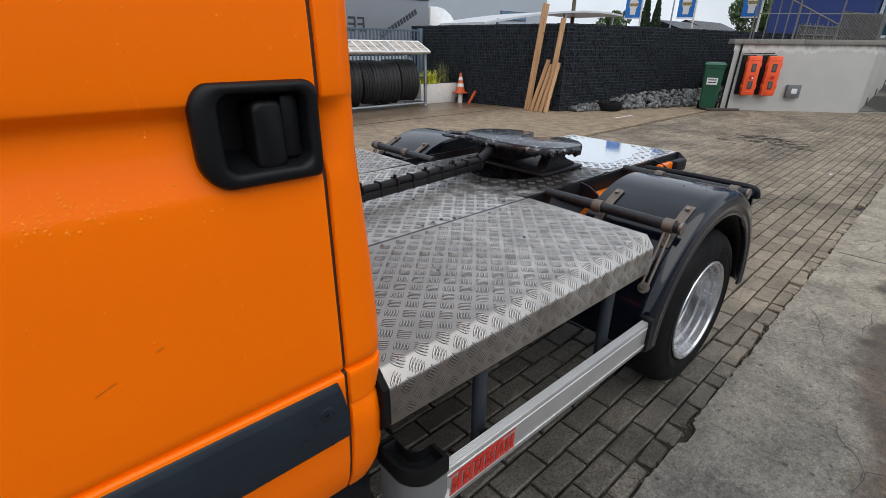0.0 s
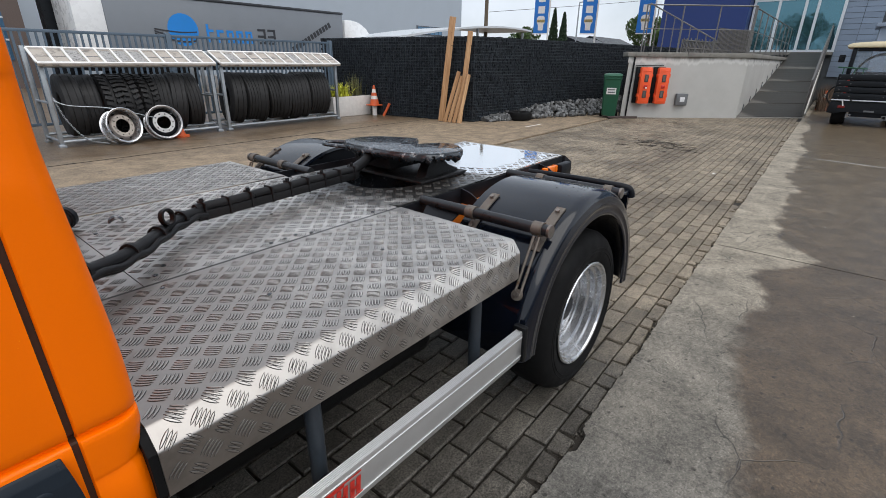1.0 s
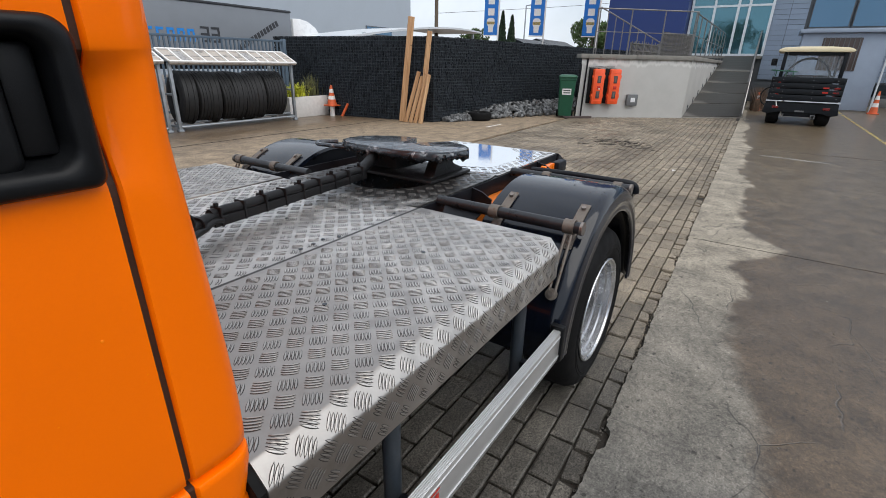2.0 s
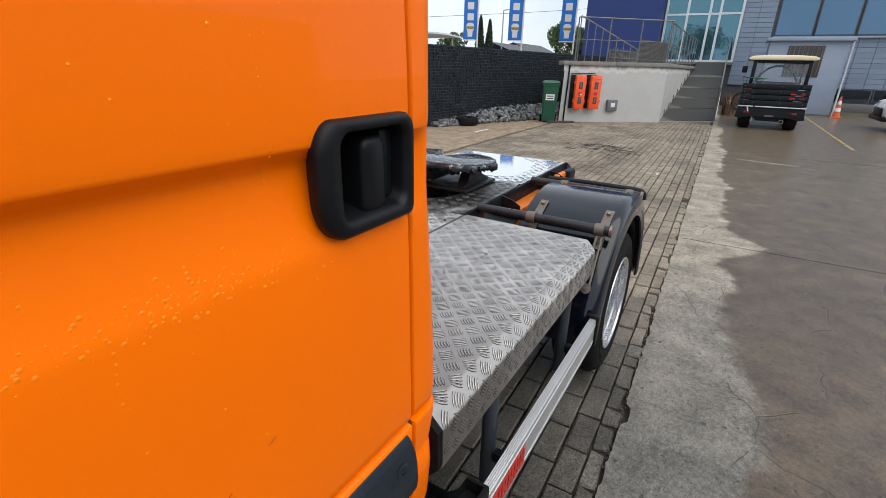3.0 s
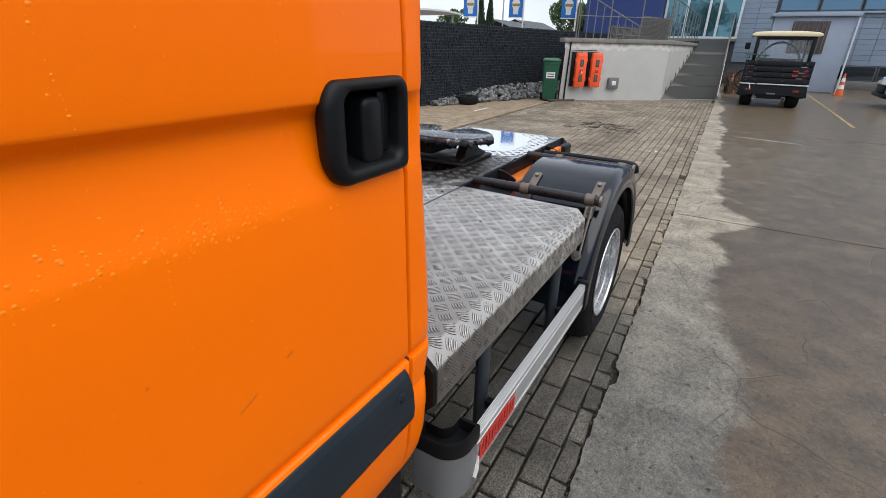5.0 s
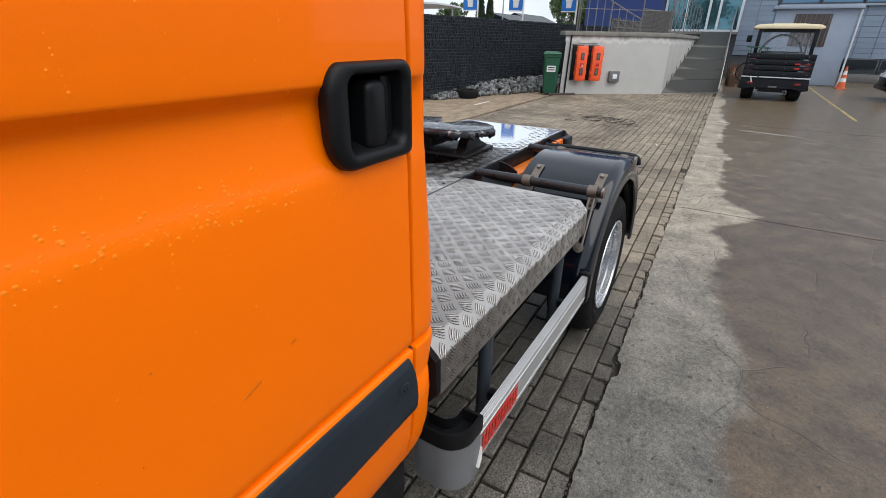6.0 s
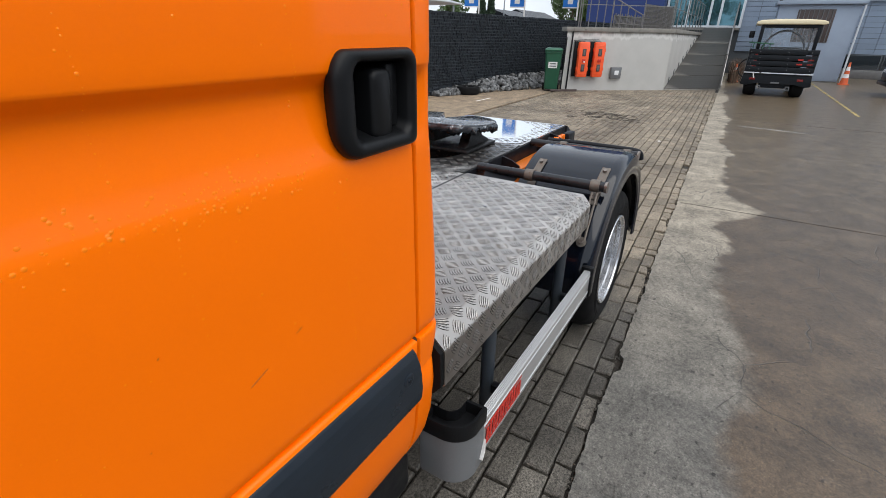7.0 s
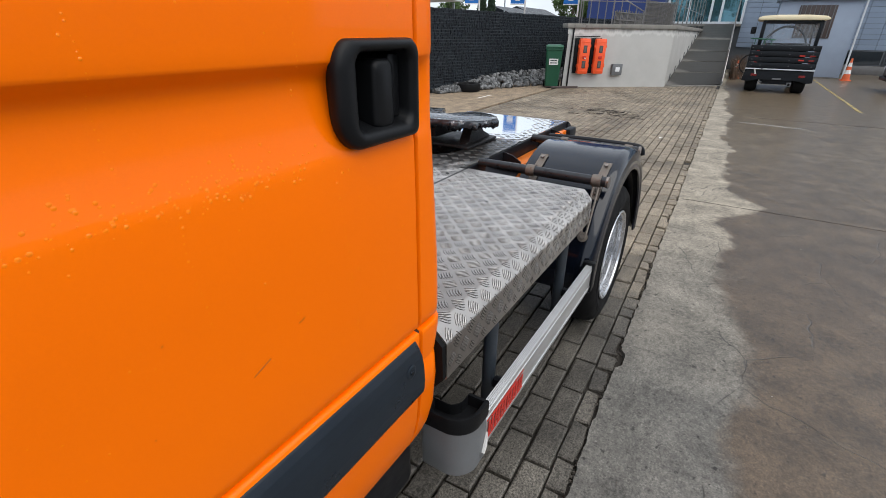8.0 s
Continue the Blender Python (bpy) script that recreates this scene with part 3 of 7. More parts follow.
# joints in the slabs
for x, y0, y1 in ((4.505, -9.0, 0.445), (10.6, -9.0, 0.55), (-1.6, -9.0, 0.33)):
    b = box(x, x + 0.007, y0, y1, 0.0005, 0.002)
    solo("slab_joint", b, M_SOIL, "dark joint in the concrete slab", "joint", kind="structure", smooth=0)
b = box(-3, 14, 8.05, 8.07, 0.0005, 0.004)
solo("slab_joint", b, M_SOIL, "dark joint in the yard concrete", "joint", kind="structure", smooth=0)

# ---- concrete retaining wall, terrace and ramp ----
WL, WR = Vector((13.72, 4.60)), Vector((15.85, 2.14))
wall_plan = [tuple(WL), tuple(WR), (26.4, 2.16), (26.4, 6.4), (14.5, 4.74)]
wall_block = thing("retaining_wall", (15.5, 3.8, 0), "pale cast concrete retaining wall with stained coping", "wall", kind="structure")
part("wall", prism(wall_plan, -0.03, 1.555, 'z'), M_WALL, wall_block, smooth=0)

WD = (WR - WL).normalized()
n_out = Vector((WD.y, -WD.x)) * -1
if n_out.x > 0:
    n_out = -n_out
wall_len = (WR - WL).length
for s0, s1 in ((-0.05, 1.55), (1.56, wall_len + 0.03)):
    q = [WL + WD * s0 + n_out * 0.05, WL + WD * s1 + n_out * 0.05, WL + WD * s1 - n_out * 0.30, WL + WD * s0 - n_out * 0.30]
    part("coping", prism([tuple(v) for v in q], 1.556, 1.67, 'z', bevel=0.008), M_CAP, wall_block, "stained concrete coping slab")
for k in range(6):
    x0 = 15.95 + k * 1.70
    part("coping", box(x0, x0 + 1.69, 2.09, 2.42, 1.556, 1.67, 0.008), M_CAP, wall_block, "stained concrete coping slab")
part("terrace_floor", prism([tuple(WL - n_out * 0.301), tuple(WR - n_out * 0.301 + WD * 0.2), (26.4, 2.43), (26.4, 6.39), (14.52, 4.74)], 1.5555, 1.64, 'z'), M_CAP, wall_block, smooth=0)
R0, R1, R2, R3 = (15.90, 2.13), (17.35, 0.66), (26.4, 0.95), (26.4, 2.15)


def ramp_z(x):
    return max(0.0, (x - 16.6) / (26.4 - 16.6) * 1.89)


def ramp_at(t, side):
    """A point up the ramp: t from foot to door, side from its left edge to its right."""
    a, c = Vector(R0).lerp(Vector(R3), t), Vector(R1).lerp(Vector(R2), t)
    p = a.lerp(c, side)
    return (p.x, p.y, 0.004 + t * 1.886)


def ramp_strip(t0, t1, s0, s1, lift, depth, n_=6):
    b = bmesh.new()
    rows = []
    for k in range(n_ + 1):
        t = t0 + (t1 - t0) * k / n_
        row = []
        for s, h in ((s0, lift), (s1, lift), (s1, None), (s0, None)):
            x, y, z = ramp_at(t, s)
            row.append(b.verts.new((x, y, z + h if h is not None else (depth if depth is not None and depth < -0.02 else z + lift - 0.02))))
        rows.append(row)
    for A, B in zip(rows, rows[1:]):
        for k in range(4):
            b.faces.new((A[k], A[(k + 1) % 4], B[(k + 1) % 4], B[k]))
    b.faces.new(rows[0]), b.faces.new(rows[-1])
    return b


ramp_ob = thing("entrance_ramp", (17.0, 1.4, 0), "wet dark concrete ramp up to the glass doors", "ramp", kind="structure")
part("ramp_body", ramp_strip(0, 1, 0, 1, 0.0, -0.03, 24), M_CAP, ramp_ob, "pale concrete in the joints", smooth=0)
cuts = (0.004, 0.155, 0.30, 0.455, 0.66, 0.995)
for t0, t1 in zip(cuts, cuts[1:]):
    part("ramp_panel", ramp_strip(t0 + 0.0035, t1 - 0.0035, 0.003, 0.955, 0.016, None), M_RAMP, ramp_ob, smooth=0)
part("kerb", ramp_strip(0.02, 0.995, 0.958, 0.999, 0.07, None, 20), M_CONCRETE, ramp_ob, "pale concrete kerb", smooth=0)
for k in range(8):
    x = 16.7 + k * 0.95
    part("weep_slot", box(x, x + 0.03, 2.118, 2.138, ramp_z(x) + 0.10, ramp_z(x) + 0.30), M_JOINT, wall_block, smooth=0)


def railing(name, pts, height, label, mids=(0.5,), step=1.1, r=0.02):
    """Posts and tubes along a line of ground points."""
    pts = [Vector(p) for p in pts]
    rail = thing(name, tuple(pts[0]), label, "railing")
    part("top_rail", sweep([p + Vector((0, 0, height)) for p in pts], r, 8), M_RAILING, rail, smooth=60)
    for mfrac in mids:
        part("mid_rail", sweep([p + Vector((0, 0, height * mfrac)) for p in pts], r * 0.6, 6), M_RAILING, rail, smooth=60)
    for a, c in zip(pts, pts[1:]):
        cnt = max(1, round((c - a).length / step))
        for k in range(cnt):
            q = a.lerp(c, k / cnt)
            part("post", cyl(q, q + Vector((0, 0, height)), r, 8), M_RAILING, rail, smooth=60)
    q = pts[-1]
    part("post", cyl(q, q + Vector((0, 0, height)), r, 8), M_RAILING, rail, smooth=60)
    return rail


e0, e1 = WL + WD * 0.35 - n_out * 0.12, WR - n_out * 0.12
railing("terrace_railing", [(e0.x, e0.y, 1.67), (e1.x, e1.y, 1.67)], 1.13, "weathered steel tube railing on the terrace edge", (0.50,), 0.85, 0.018)
railing("terrace_railing", [(e1.x + 0.3, 2.3, 1.67), (20.0, 2.3, 1.67), (26.2, 2.3, 1.67)], 1.13, "weathered steel tube railing beside the ramp", (0.50,), 1.3, 0.018)
railing("ramp_handrail", [(17.4, 0.72, 0.0), (21.5, 0.84, ramp_z(21.5)), (26.3, 0.96, 1.89)], 1.0, "weathered steel handrail along the ramp", (0.35, 0.68), 0.62, 0.024)
# upright slats behind the railing
slat_fence = thing("slat_screen", (17.0, 2.9, 1.64), "grey upright slats screening the terrace", "fence")
for k in range(58):
    t = k / 57
    x, y = 15.5 + 4.7 * t, 3.80 - 1.0 * t
    part("slat", box(x, x + 0.068, y, y + 0.02, 1.64, 2.03 + 0.05 * math.sin(k * 2.3) if k < 26 else 2.42, 0.003, 1), M_SLAT, slat_fence, smooth=0)
for z in (1.80, 2.0):
    b = cyl((15.6, 3.78, z), (20.25, 2.83, z), 0.02, 6)
    part("slat_rail", b, M_SLAT, slat_fence)
# stair balustrade behind the railing, its hand bar falling away
stair_rail = thing("stair_balustrade", (14.6, 4.2, 1.64), "weathered steel balustrade with a falling hand bar", "railing")
rod_tops = []
for k in range(9):
    q = WL + WD * (0.55 + 0.235 * k) - n_out * 0.42
    rod_tops.append((q.x, q.y, 2.86 - 0.105 * k))
    part("rod", cyl((q.x, q.y, 1.64), rod_tops[-1], 0.015, 8), M_RAILING, stair_rail, smooth=60)
part("hand_bar", sweep([rod_tops[0], rod_tops[4], rod_tops[8]], 0.018, 8), M_RAILING, stair_rail, smooth=60)

# ---- gabion wall ----
GAB0, GAB1 = pose(9.92, 6.90, 0, 0, 0, -9.4), pose(9.92, 6.90, 0, 0, 0, 9.4)   # the two arms of an obtuse corner
gab = thing("gabion_wall", (9.92, 6.90, 0), "black stone gabion wall in wire cages", "gabion wall", kind="structure")
LEN_X, LEN_Y, GH, GT = 22.0, 4.75, 1.93, 0.5


def gab_box(m, x0, x1, y0, y1, z0, z1):
    return moved(box(x0, x1, y0, y1, z0, z1), m)


part("stone_core", gab_box(GAB0, 0.03, LEN_X, 0.03, GT, -0.03, GH - 0.03), M_GABION, gab, smooth=0)
part("stone_core", gab_box(GAB1, 0.03, GT, 0.03, LEN_Y, -0.03, GH - 0.034), M_GABION, gab, smooth=0)
rng = random.Random(21)
gv, gf = [], []


def stone(m, c, sx, sy, sz):
    o = len(gv)
    for dx, dy, dz in ((-1, -1, -1), (1, -1, -1), (1, 1, -1), (-1, 1, -1), (-1, -1, 1), (1, -1, 1), (1, 1, 1), (-1, 1, 1)):
        j = lambda: rng.uniform(0.65, 1.05)
        gv.append(tuple(m @ Vector((c[0] + dx * sx * j(), c[1] + dy * sy * j(), c[2] + dz * sz * j()))))
    for f in ((0, 3, 2, 1), (4, 5, 6, 7), (0, 1, 5, 4), (1, 2, 6, 5), (2, 3, 7, 6), (3, 0, 4, 7)):
        gf.append(tuple(o + i for i in f))


for face in (0, 1):
    run, z = (LEN_X if face == 0 else LEN_Y), 0.0
    reach = 14.0 if face == 0 else LEN_Y
    while z < GH - 0.02:
        h = rng.uniform(0.045, 0.075)
        s = 0.0
        while s < reach:
            w = rng.uniform(0.04, 0.09)
            c = (s + w / 2, 0.035, z + h / 2) if face == 0 else (0.035, s + w / 2, z + h / 2)
            size = (w / 2, 0.05 + rng.uniform(-0.02, 0.012), h / 2) if face == 0 else (0.05 + rng.uniform(-0.02, 0.012), w / 2, h / 2)
            stone(GAB0 if face == 0 else GAB1, c, *size)
            s += w
        z += h
for s in np.arange(0.05, 14.0, 0.13):
    stone(GAB0, (s, 0.2 + rng.uniform(-0.1, 0.2), GH - 0.03), 0.09, 0.12, 0.05 * rng.uniform(0.4, 1.2))
for s in np.arange(0.05, LEN_Y, 0.13):
    stone(GAB1, (0.2 + rng.uniform(-0.1, 0.2), s, GH - 0.03), 0.12, 0.09, 0.05 * rng.uniform(0.4, 1.2))
tagged(raw("gabion_stones", gv, gf, M_GABION, gab), "rough black basalt stones", kind="stuff")
wv, wf = [], []


def wire(m, p, q, r=0.0035):
    o = len(wv)
    p, q = Vector(p), Vector(q)
    a = (q - p).normalized()
    s = a.cross(Vector((0.3, 0.7, 0.2))).normalized() * r
    t = a.cross(s).normalized() * r
    for e in (p, q):
        for k in (s, t, -s, -t):
            wv.append(tuple(m @ (e + k)))
    for k in range(4):
        j = (k + 1) % 4
        wf.append((o + k, o + j, o + 4 + j, o + 4 + k))


for z in np.arange(0.04, GH, 0.075):
    wire(GAB0, (-0.035, -0.035, z), (16, -0.035, z))
    wire(GAB1, (-0.035, -0.035, z), (-0.035, LEN_Y, z))
for s in np.arange(-0.03, 16, 0.075):
    wire(GAB0, (s, -0.035, 0), (s, -0.035, GH))
for s in np.arange(-0.03, LEN_Y, 0.075):
    wire(GAB1, (-0.035, s, 0), (-0.035, s, GH))
tagged(raw("cage_wire", wv, wf, M_WIRE, gab), "welded wire mesh", kind="stuff")

# ---- buildings ----
FX = 26.5
office = thing("office_building", (FX, 0, 0), "blue-grey tiled office building with blue glass", "building")
part("wall", box(FX + 0.06, FX + 9, -11.5, 3.9, 0, 9.0), M_JOINT, office, smooth=0)
tv, tf = [], []
for i in range(19):
    for k in range(40):
        z0, y1 = 0.95 + k * 0.20, 0.72 - i * 0.62
        if z0 > 8.8:
            continue
        if y1 < -0.5 and 2.9 < z0 < 4.9:
            continue
        if y1 < -2.2 and z0 < 0.9:
            continue
        o = len(tv)
        y0 = y1 - 0.605
        if y0 < -0.6 < y1 and 2.9 < z0 < 4.9:
            y0 = -0.6
        for xx, yy, zz in ((FX, y0, z0), (FX, y1, z0), (FX, y1, z0 + 0.188), (FX, y0, z0 + 0.188), (FX + 0.06, y0, z0), (FX + 0.06, y1, z0), (FX + 0.06, y1, z0 + 0.188), (FX + 0.06, y0, z0 + 0.188)):
            tv.append((xx, yy, zz))
        for f in ((0, 3, 2, 1), (0, 1, 5, 4), (1, 2, 6, 5), (2, 3, 7, 6), (3, 0, 4, 7)):
            tf.append(tuple(o + q for q in f))
tagged(raw("facade_tiles", tv, tf, M_CLAD, office), "pale blue-grey facade tiles", kind="stuff")
for k in range(7):
    y1 = -0.62 - k * 1.42
    w = part("window", box(FX - 0.02, FX + 0.055, y1 - 1.36, y1, 2.98, 4.85, 0.004), M_JOINT, office, "strip window of blue glass")
    part("pane", box(FX - 0.035, FX - 0.021, y1 - 1.32, y1 - 0.04, 3.04, 4.80), M_GLASS_B, w, smooth=0)
part("window_sill", box(FX - 0.12, FX - 0.002, -10.7, -0.6, 2.90, 2.975, 0.004), M_BOOTH, office)
for k in range(4):
    y1 = -3.2 - k * 1.42
    w = part("basement_window", box(FX - 0.02, FX + 0.055, y1 - 1.36, y1, 0.36, 0.93, 0.004), M_JOINT, office)
    part("pane", box(FX - 0.03, FX - 0.021, y1 - 1.32, y1 - 0.04, 0.40, 0.90), M_GLASS_D, w, smooth=0)
part("plinth", box(FX - 0.03, FX + 0.05, -11.5, 0.7, -0.03, 0.35, 0.005), M_RAILING, office)
# glass entrance
entry = thing("glass_entrance", (FX - 0.1, 2.3, 1.89), "teal glass entrance doors in white aluminium frames", "door", kind="structure")
part("threshold", box(FX - 0.2, FX + 0.05, 0.74, 3.88, 1.80, 1.90), M_CAP, entry)
posts_y = (0.76, 1.62, 2.04, 2.96, 3.86)
for y in posts_y:
    part("door_post", box(FX - 0.16, FX - 0.06, y - 0.05, y + 0.05, 1.901, 5.0, 0.005), M_ALUFRAME, entry, smooth=0)
for z in (3.92, 1.94):
    part("door_rail", box(FX - 0.155, FX - 0.065, 0.811, 3.809, z - 0.035, z + 0.05, 0.004), M_ALUFRAME, entry, smooth=0)
for a, c in zip(posts_y, posts_y[1:]):
    part("pane", box(FX - 0.118, FX - 0.106, a + 0.051, c - 0.051, 1.99, 3.885), M_GLASS_T, entry, smooth=0)
    part("pane", box(FX - 0.118, FX - 0.106, a + 0.051, c - 0.051, 3.97, 5.0), M_GLASS_T, entry, smooth=0)
navy = thing("navy_annex", (25.8, 5.7, 0), "navy blue clad annex building", "building")
part("wall", box(25.6, 33, 3.95, 7.45, 0, 9.5), M_NAVY, navy, smooth=0)
# kiosk
kiosk = thing("guard_booth", (23.6, -1.7, 0), "pale grey metal booth with a barred window", "booth")
part("wall", box(23.0, 24.6, -2.90, -0.46, 0.05, 2.62, 0.01), M_BOOTH, kiosk)
part("roof", box(22.85, 24.75, -3.02, -0.34, 2.622, 2.74, 0.01), M_BOOTH, kiosk)
part("base", box(23.02, 24.58, -2.88, -0.48, -0.03, 0.05), M_CAP, kiosk)
w = part("shutter_window", box(22.975, 22.999, -2.20, -1.08, 1.37, 2.46, 0.004), M_BROWN, kiosk, "brown shuttered window with bars")
for k in range(8):
    y = -2.12 + k * 0.14
    part("window_bar", cyl((22.955, y, 1.36), (22.955, y, 2.47), 0.014, 6), M_GREYCAP, w)
part("drain_pipe", cyl((22.95, -2.98, 0.02), (22.95, -2.98, 2.6), 0.03, 8), M_ALUFRAME, kiosk)

# hall, canopy, far houses
hall = thing("factory_hall", (20, 44, 0), "pale blue-grey factory hall", "building")
part("wall", box(-12, 55.5, 42, 60, 0, 15), M_HALL, hall, smooth=0)
part("roof_trim", box(-12.1, 55.6, 41.9, 60, 15.001, 15.3), M_ALUFRAME, hall, smooth=0)
w = part("strip_window", box(46.6, 51.4, 41.9, 41.999, 4.3, 5.3), M_JOINT, hall)
for k in range(6):
    part("pane", box(46.7 + k * 0.78, 47.4 + k * 0.78, 41.86, 41.899, 4.4, 5.2), M_GLASS_B, w, smooth=0)
can = thing("canopy_roof", (28, 24, 0), "white curved canopy roof", "canopy")
pts = [(22.5 + 0.66 * k, 2.75 + 1.15 * math.sin(k / 24 * math.pi * 0.62)) for k in range(25)]
part("roof_sheet", prism(pts + [(x, z - 0.12) for x, z in pts[::-1]], 21.5, 26.5, 'y'), M_ALUFRAME, can, smooth=40)
for x in (24, 31, 37.4):
    part("column", box(x, x + 0.15, 21.8, 21.95, 0, 3.0 if x < 30 else 3.6), M_GALV, can)

for nm, x, y, w_, h_ in (("brick_house", 62, 26, 9, 4.6), ("brick_house", 84, 32, 14, 5.6), ("brick_house", 70, 13, 10, 5.2)):
    hs = thing(nm, (x, y, 0), "dark brick house far behind the wall", "house", group="far houses")
    part("wall", box(x, x + w_, y, y + 8, 0, h_ * 0.68), M_RUSTYHOUSE, hs, smooth=0)
    part("roof", prism([(y - 0.3, h_ * 0.68), (y + 8.3, h_ * 0.68), (y + 4, h_)], x - 0.2, x + w_ + 0.2, 'x'), M_CARTDARK, hs, smooth=0)
    for k in range(3):
        part("window", box(x - 0.06, x - 0.005, y + 1 + k * 2.3, y + 2.1 + k * 2.3, 1.2, 2.6), M_GLASS_B, hs, smooth=0)

# wall behind the camera closes the yard
back = thing("shed_wall", (-4, -16, 0), "plain grey shed wall across the yard", "wall", kind="structure")
part("wall", box(-40, 20, -22, -20, -0.03, 5.0), M_HALL, back, smooth=0)

# ---- the tractor unit ----
truck = thing("tractor_truck", (1.2, 1.59, 0.0), "orange light tractor truck with aluminium tread-plate deck and fifth wheel", "truck")
YC = 1.59
PITCH = 0.42                                          # degrees by which the tail stands higher


def side_profile(z0, z1):
    """The outside of the cab's flank: y over z, with the pressed waist line."""
    pts = [(0.575, 0.676), (0.60, 0.664), (0.63, 0.653), (0.68, 0.643), (0.76, 0.636), (0.88, 0.633), (0.8985, 0.6325), (0.9015, 0.6345), (0.9035, 0.6445), (0.9100, 0.6445), (0.9118, 0.6380), (0.9145, 0.6358),
           (0.93, 0.6345), (1.0, 0.635), (1.15, 0.636), (1.258, 0.6375), (1.268, 0.639), (1.276, 0.6415), (1.30, 0.6475), (1.328, 0.6535), (1.346, 0.6560), (1.356, 0.6562), (1.363, 0.6535), (1.370, 0.6470), (1.3785, 0.6388),
           (1.380, 0.6376), (1.383, 0.6370), (1.395, 0.6362), (1.45, 0.637), (1.65, 0.646), (1.95, 0.67), (2.2, 0.71)]
    def at(z):
        for (a, ya), (b, yb) in zip(pts, pts[1:]):
            if a <= z <= b:
                return ya + (yb - ya) * (z - a) / (b - a)
        return pts[-1][1]
    zs = [z0] + [z for z, _ in pts if z0 < z < z1] + [z1]
    return [(at(z), z) for z in zs]


def flank(x0, x1, z0, z1, bm=None):
    out = side_profile(z0, z1)
    return prism(out + [(out[-1][0] + 0.03, z1), (out[0][0] + 0.03, z0)], x0, x1, 'x', bm)


door_bm = flank(-0.98, 0.150, 0.585, 2.2)
door_bm = flank(0.150, 0.282, 0.585, 1.286, door_bm)
door_bm = flank(0.150, 0.282, 1.394, 2.2, door_bm)
door_bm = flank(0.282, 0.2932, 0.585, 2.2, door_bm)
cab_door = part("cab_door", door_bm, M_PAINT, truck, "glossy orange door wet with rain drops", smooth=50)

# strip set in the door gap, coloured as the shade there
out = side_profile(0.58, 2.2)
b = prism([(y + 0.007, z) for y, z in out] + [(out[-1][0] + 0.06, 2.2), (out[0][0] + 0.06, 0.58)], 0.2934, 0.3018, 'x')
part("door_seal", b, M_SEAM, truck, "black rubber door seal", smooth=0)

# rear corner post of the cab, rounded into the back wall
b = bmesh.new()
prof = sorted(side_profile(0.575, 2.2) + [side_profile(z, z + 0.001)[0] for z in (0.815, 0.8215, 0.8245, 0.829, 0.832, 0.845, 0.86, 0.875, 0.89, 0.955, 1.05, 1.10, 1.18, 1.21, 1.24)], key=lambda p: p[1])
rings = []
BACK = ((0.575, 0.366), (0.64, 0.379), (0.72, 0.384), (0.79, 0.379), (0.825, 0.371), (0.845, 0.376), (0.88, 0.384), (0.98, 0.385), (1.07, 0.381), (1.22, 0.370), (1.30, 0.365), (2.2, 0.366))
for y, z in prof:
    # the back corner steps out below the waist, with a pinch at the lower joint
    xr = float(np.interp(z, [q[0] for q in BACK], [q[1] for q in BACK]))
    if 0.8213 < z < 0.8293:
        y += 0.005
    row = [(0.302, y + 0.02), (0.302, y + 0.003), (0.3045, y)]
    for k in range(7):
        a = radians(90 * k / 6)
        ye = y + (min(y, 0.6385) - y) * min(1.0, 0.45 + 0.3 * k) if z > 1.2 else y      # the scoop runs out towards the back
        row.append((xr - 0.040 + 0.040 * math.sin(a), ye + 0.030 - 0.030 * math.cos(a)))
    row += [(xr - 0.006, ye + 0.05), (xr - 0.018, ye + 0.12), (0.302, ye + 0.12)]
    rings.append([b.verts.new((px, py, z)) for px, py in row])
for A, B in zip(rings, rings[1:]):
    for k in range(len(A)):
        j = (k + 1) % len(A)
        b.faces.new((A[k], A[j], B[j], B[k]))
b.faces.new(rings[0]), b.faces.new(rings[-1])
part("corner_post", b, M_PAINT, truck, smooth=40)

# rest of the cab
b = prism([(0.338, 0.62), (0.338, 2.18), (0.25, 2.28), (-0.95, 2.30), (-1.15, 2.22), (-1.95, 1.42), (-2.55, 1.18), (-2.75, 0.98), (-2.80, 0.48), (-2.40, 0.42), (-1.3, 0.5)], 0.70, 2 * YC - 0.70, 'y')
part("cab_shell", b, M_PAINT, truck)
b = flank(-2.0, -0.985, 0.585, 1.9)
part("front_wing", b, M_PAINT, truck, smooth=50)
b = flank(-0.98, 0.345, 0.61, 2.2)
b.transform(Matrix.Translation((0, 2 * YC, 0)) @ Matrix.Diagonal((1, -1, 1, 1)))
part("far_flank", b, M_PAINT, truck, smooth=50)

# rubbing strip
out = [(0.645, 0.7645), (0.630, 0.7650), (0.6225, 0.769), (0.6195, 0.778), (0.6180, 0.800), (0.6180, 0.835), (0.6200, 0.860), (0.6240, 0.880), (0.6300, 0.892), (0.6380, 0.8975), (0.645, 0.8985)]
b = prism(out, -0.98, 0.290, 'x', bevel=0.0015)
for v in b.verts:                                    # its end leans back towards the top and is rounded off
    if v.co.x > 0.2:
        v.co.x += -0.012 * ((v.co.z - 0.765) / 0.133) ** 2 - 0.10 * max(0.0, v.co.y - 0.630)
strip = part("rubbing_strip", b, M_STRIP, truck, "dark blue-grey plastic rubbing strip", smooth=50)
b = lathe([(0.0, 0.004), (0.0035, 0.004), (0.0040, 0.0015), (0.0060, 0.0012), (0.0085, 0.0024), (0.0120, 0.0022), (0.0150, 0.0)], pose(0.246, 0.6192, 0.849, 90, 0, 0), 20)
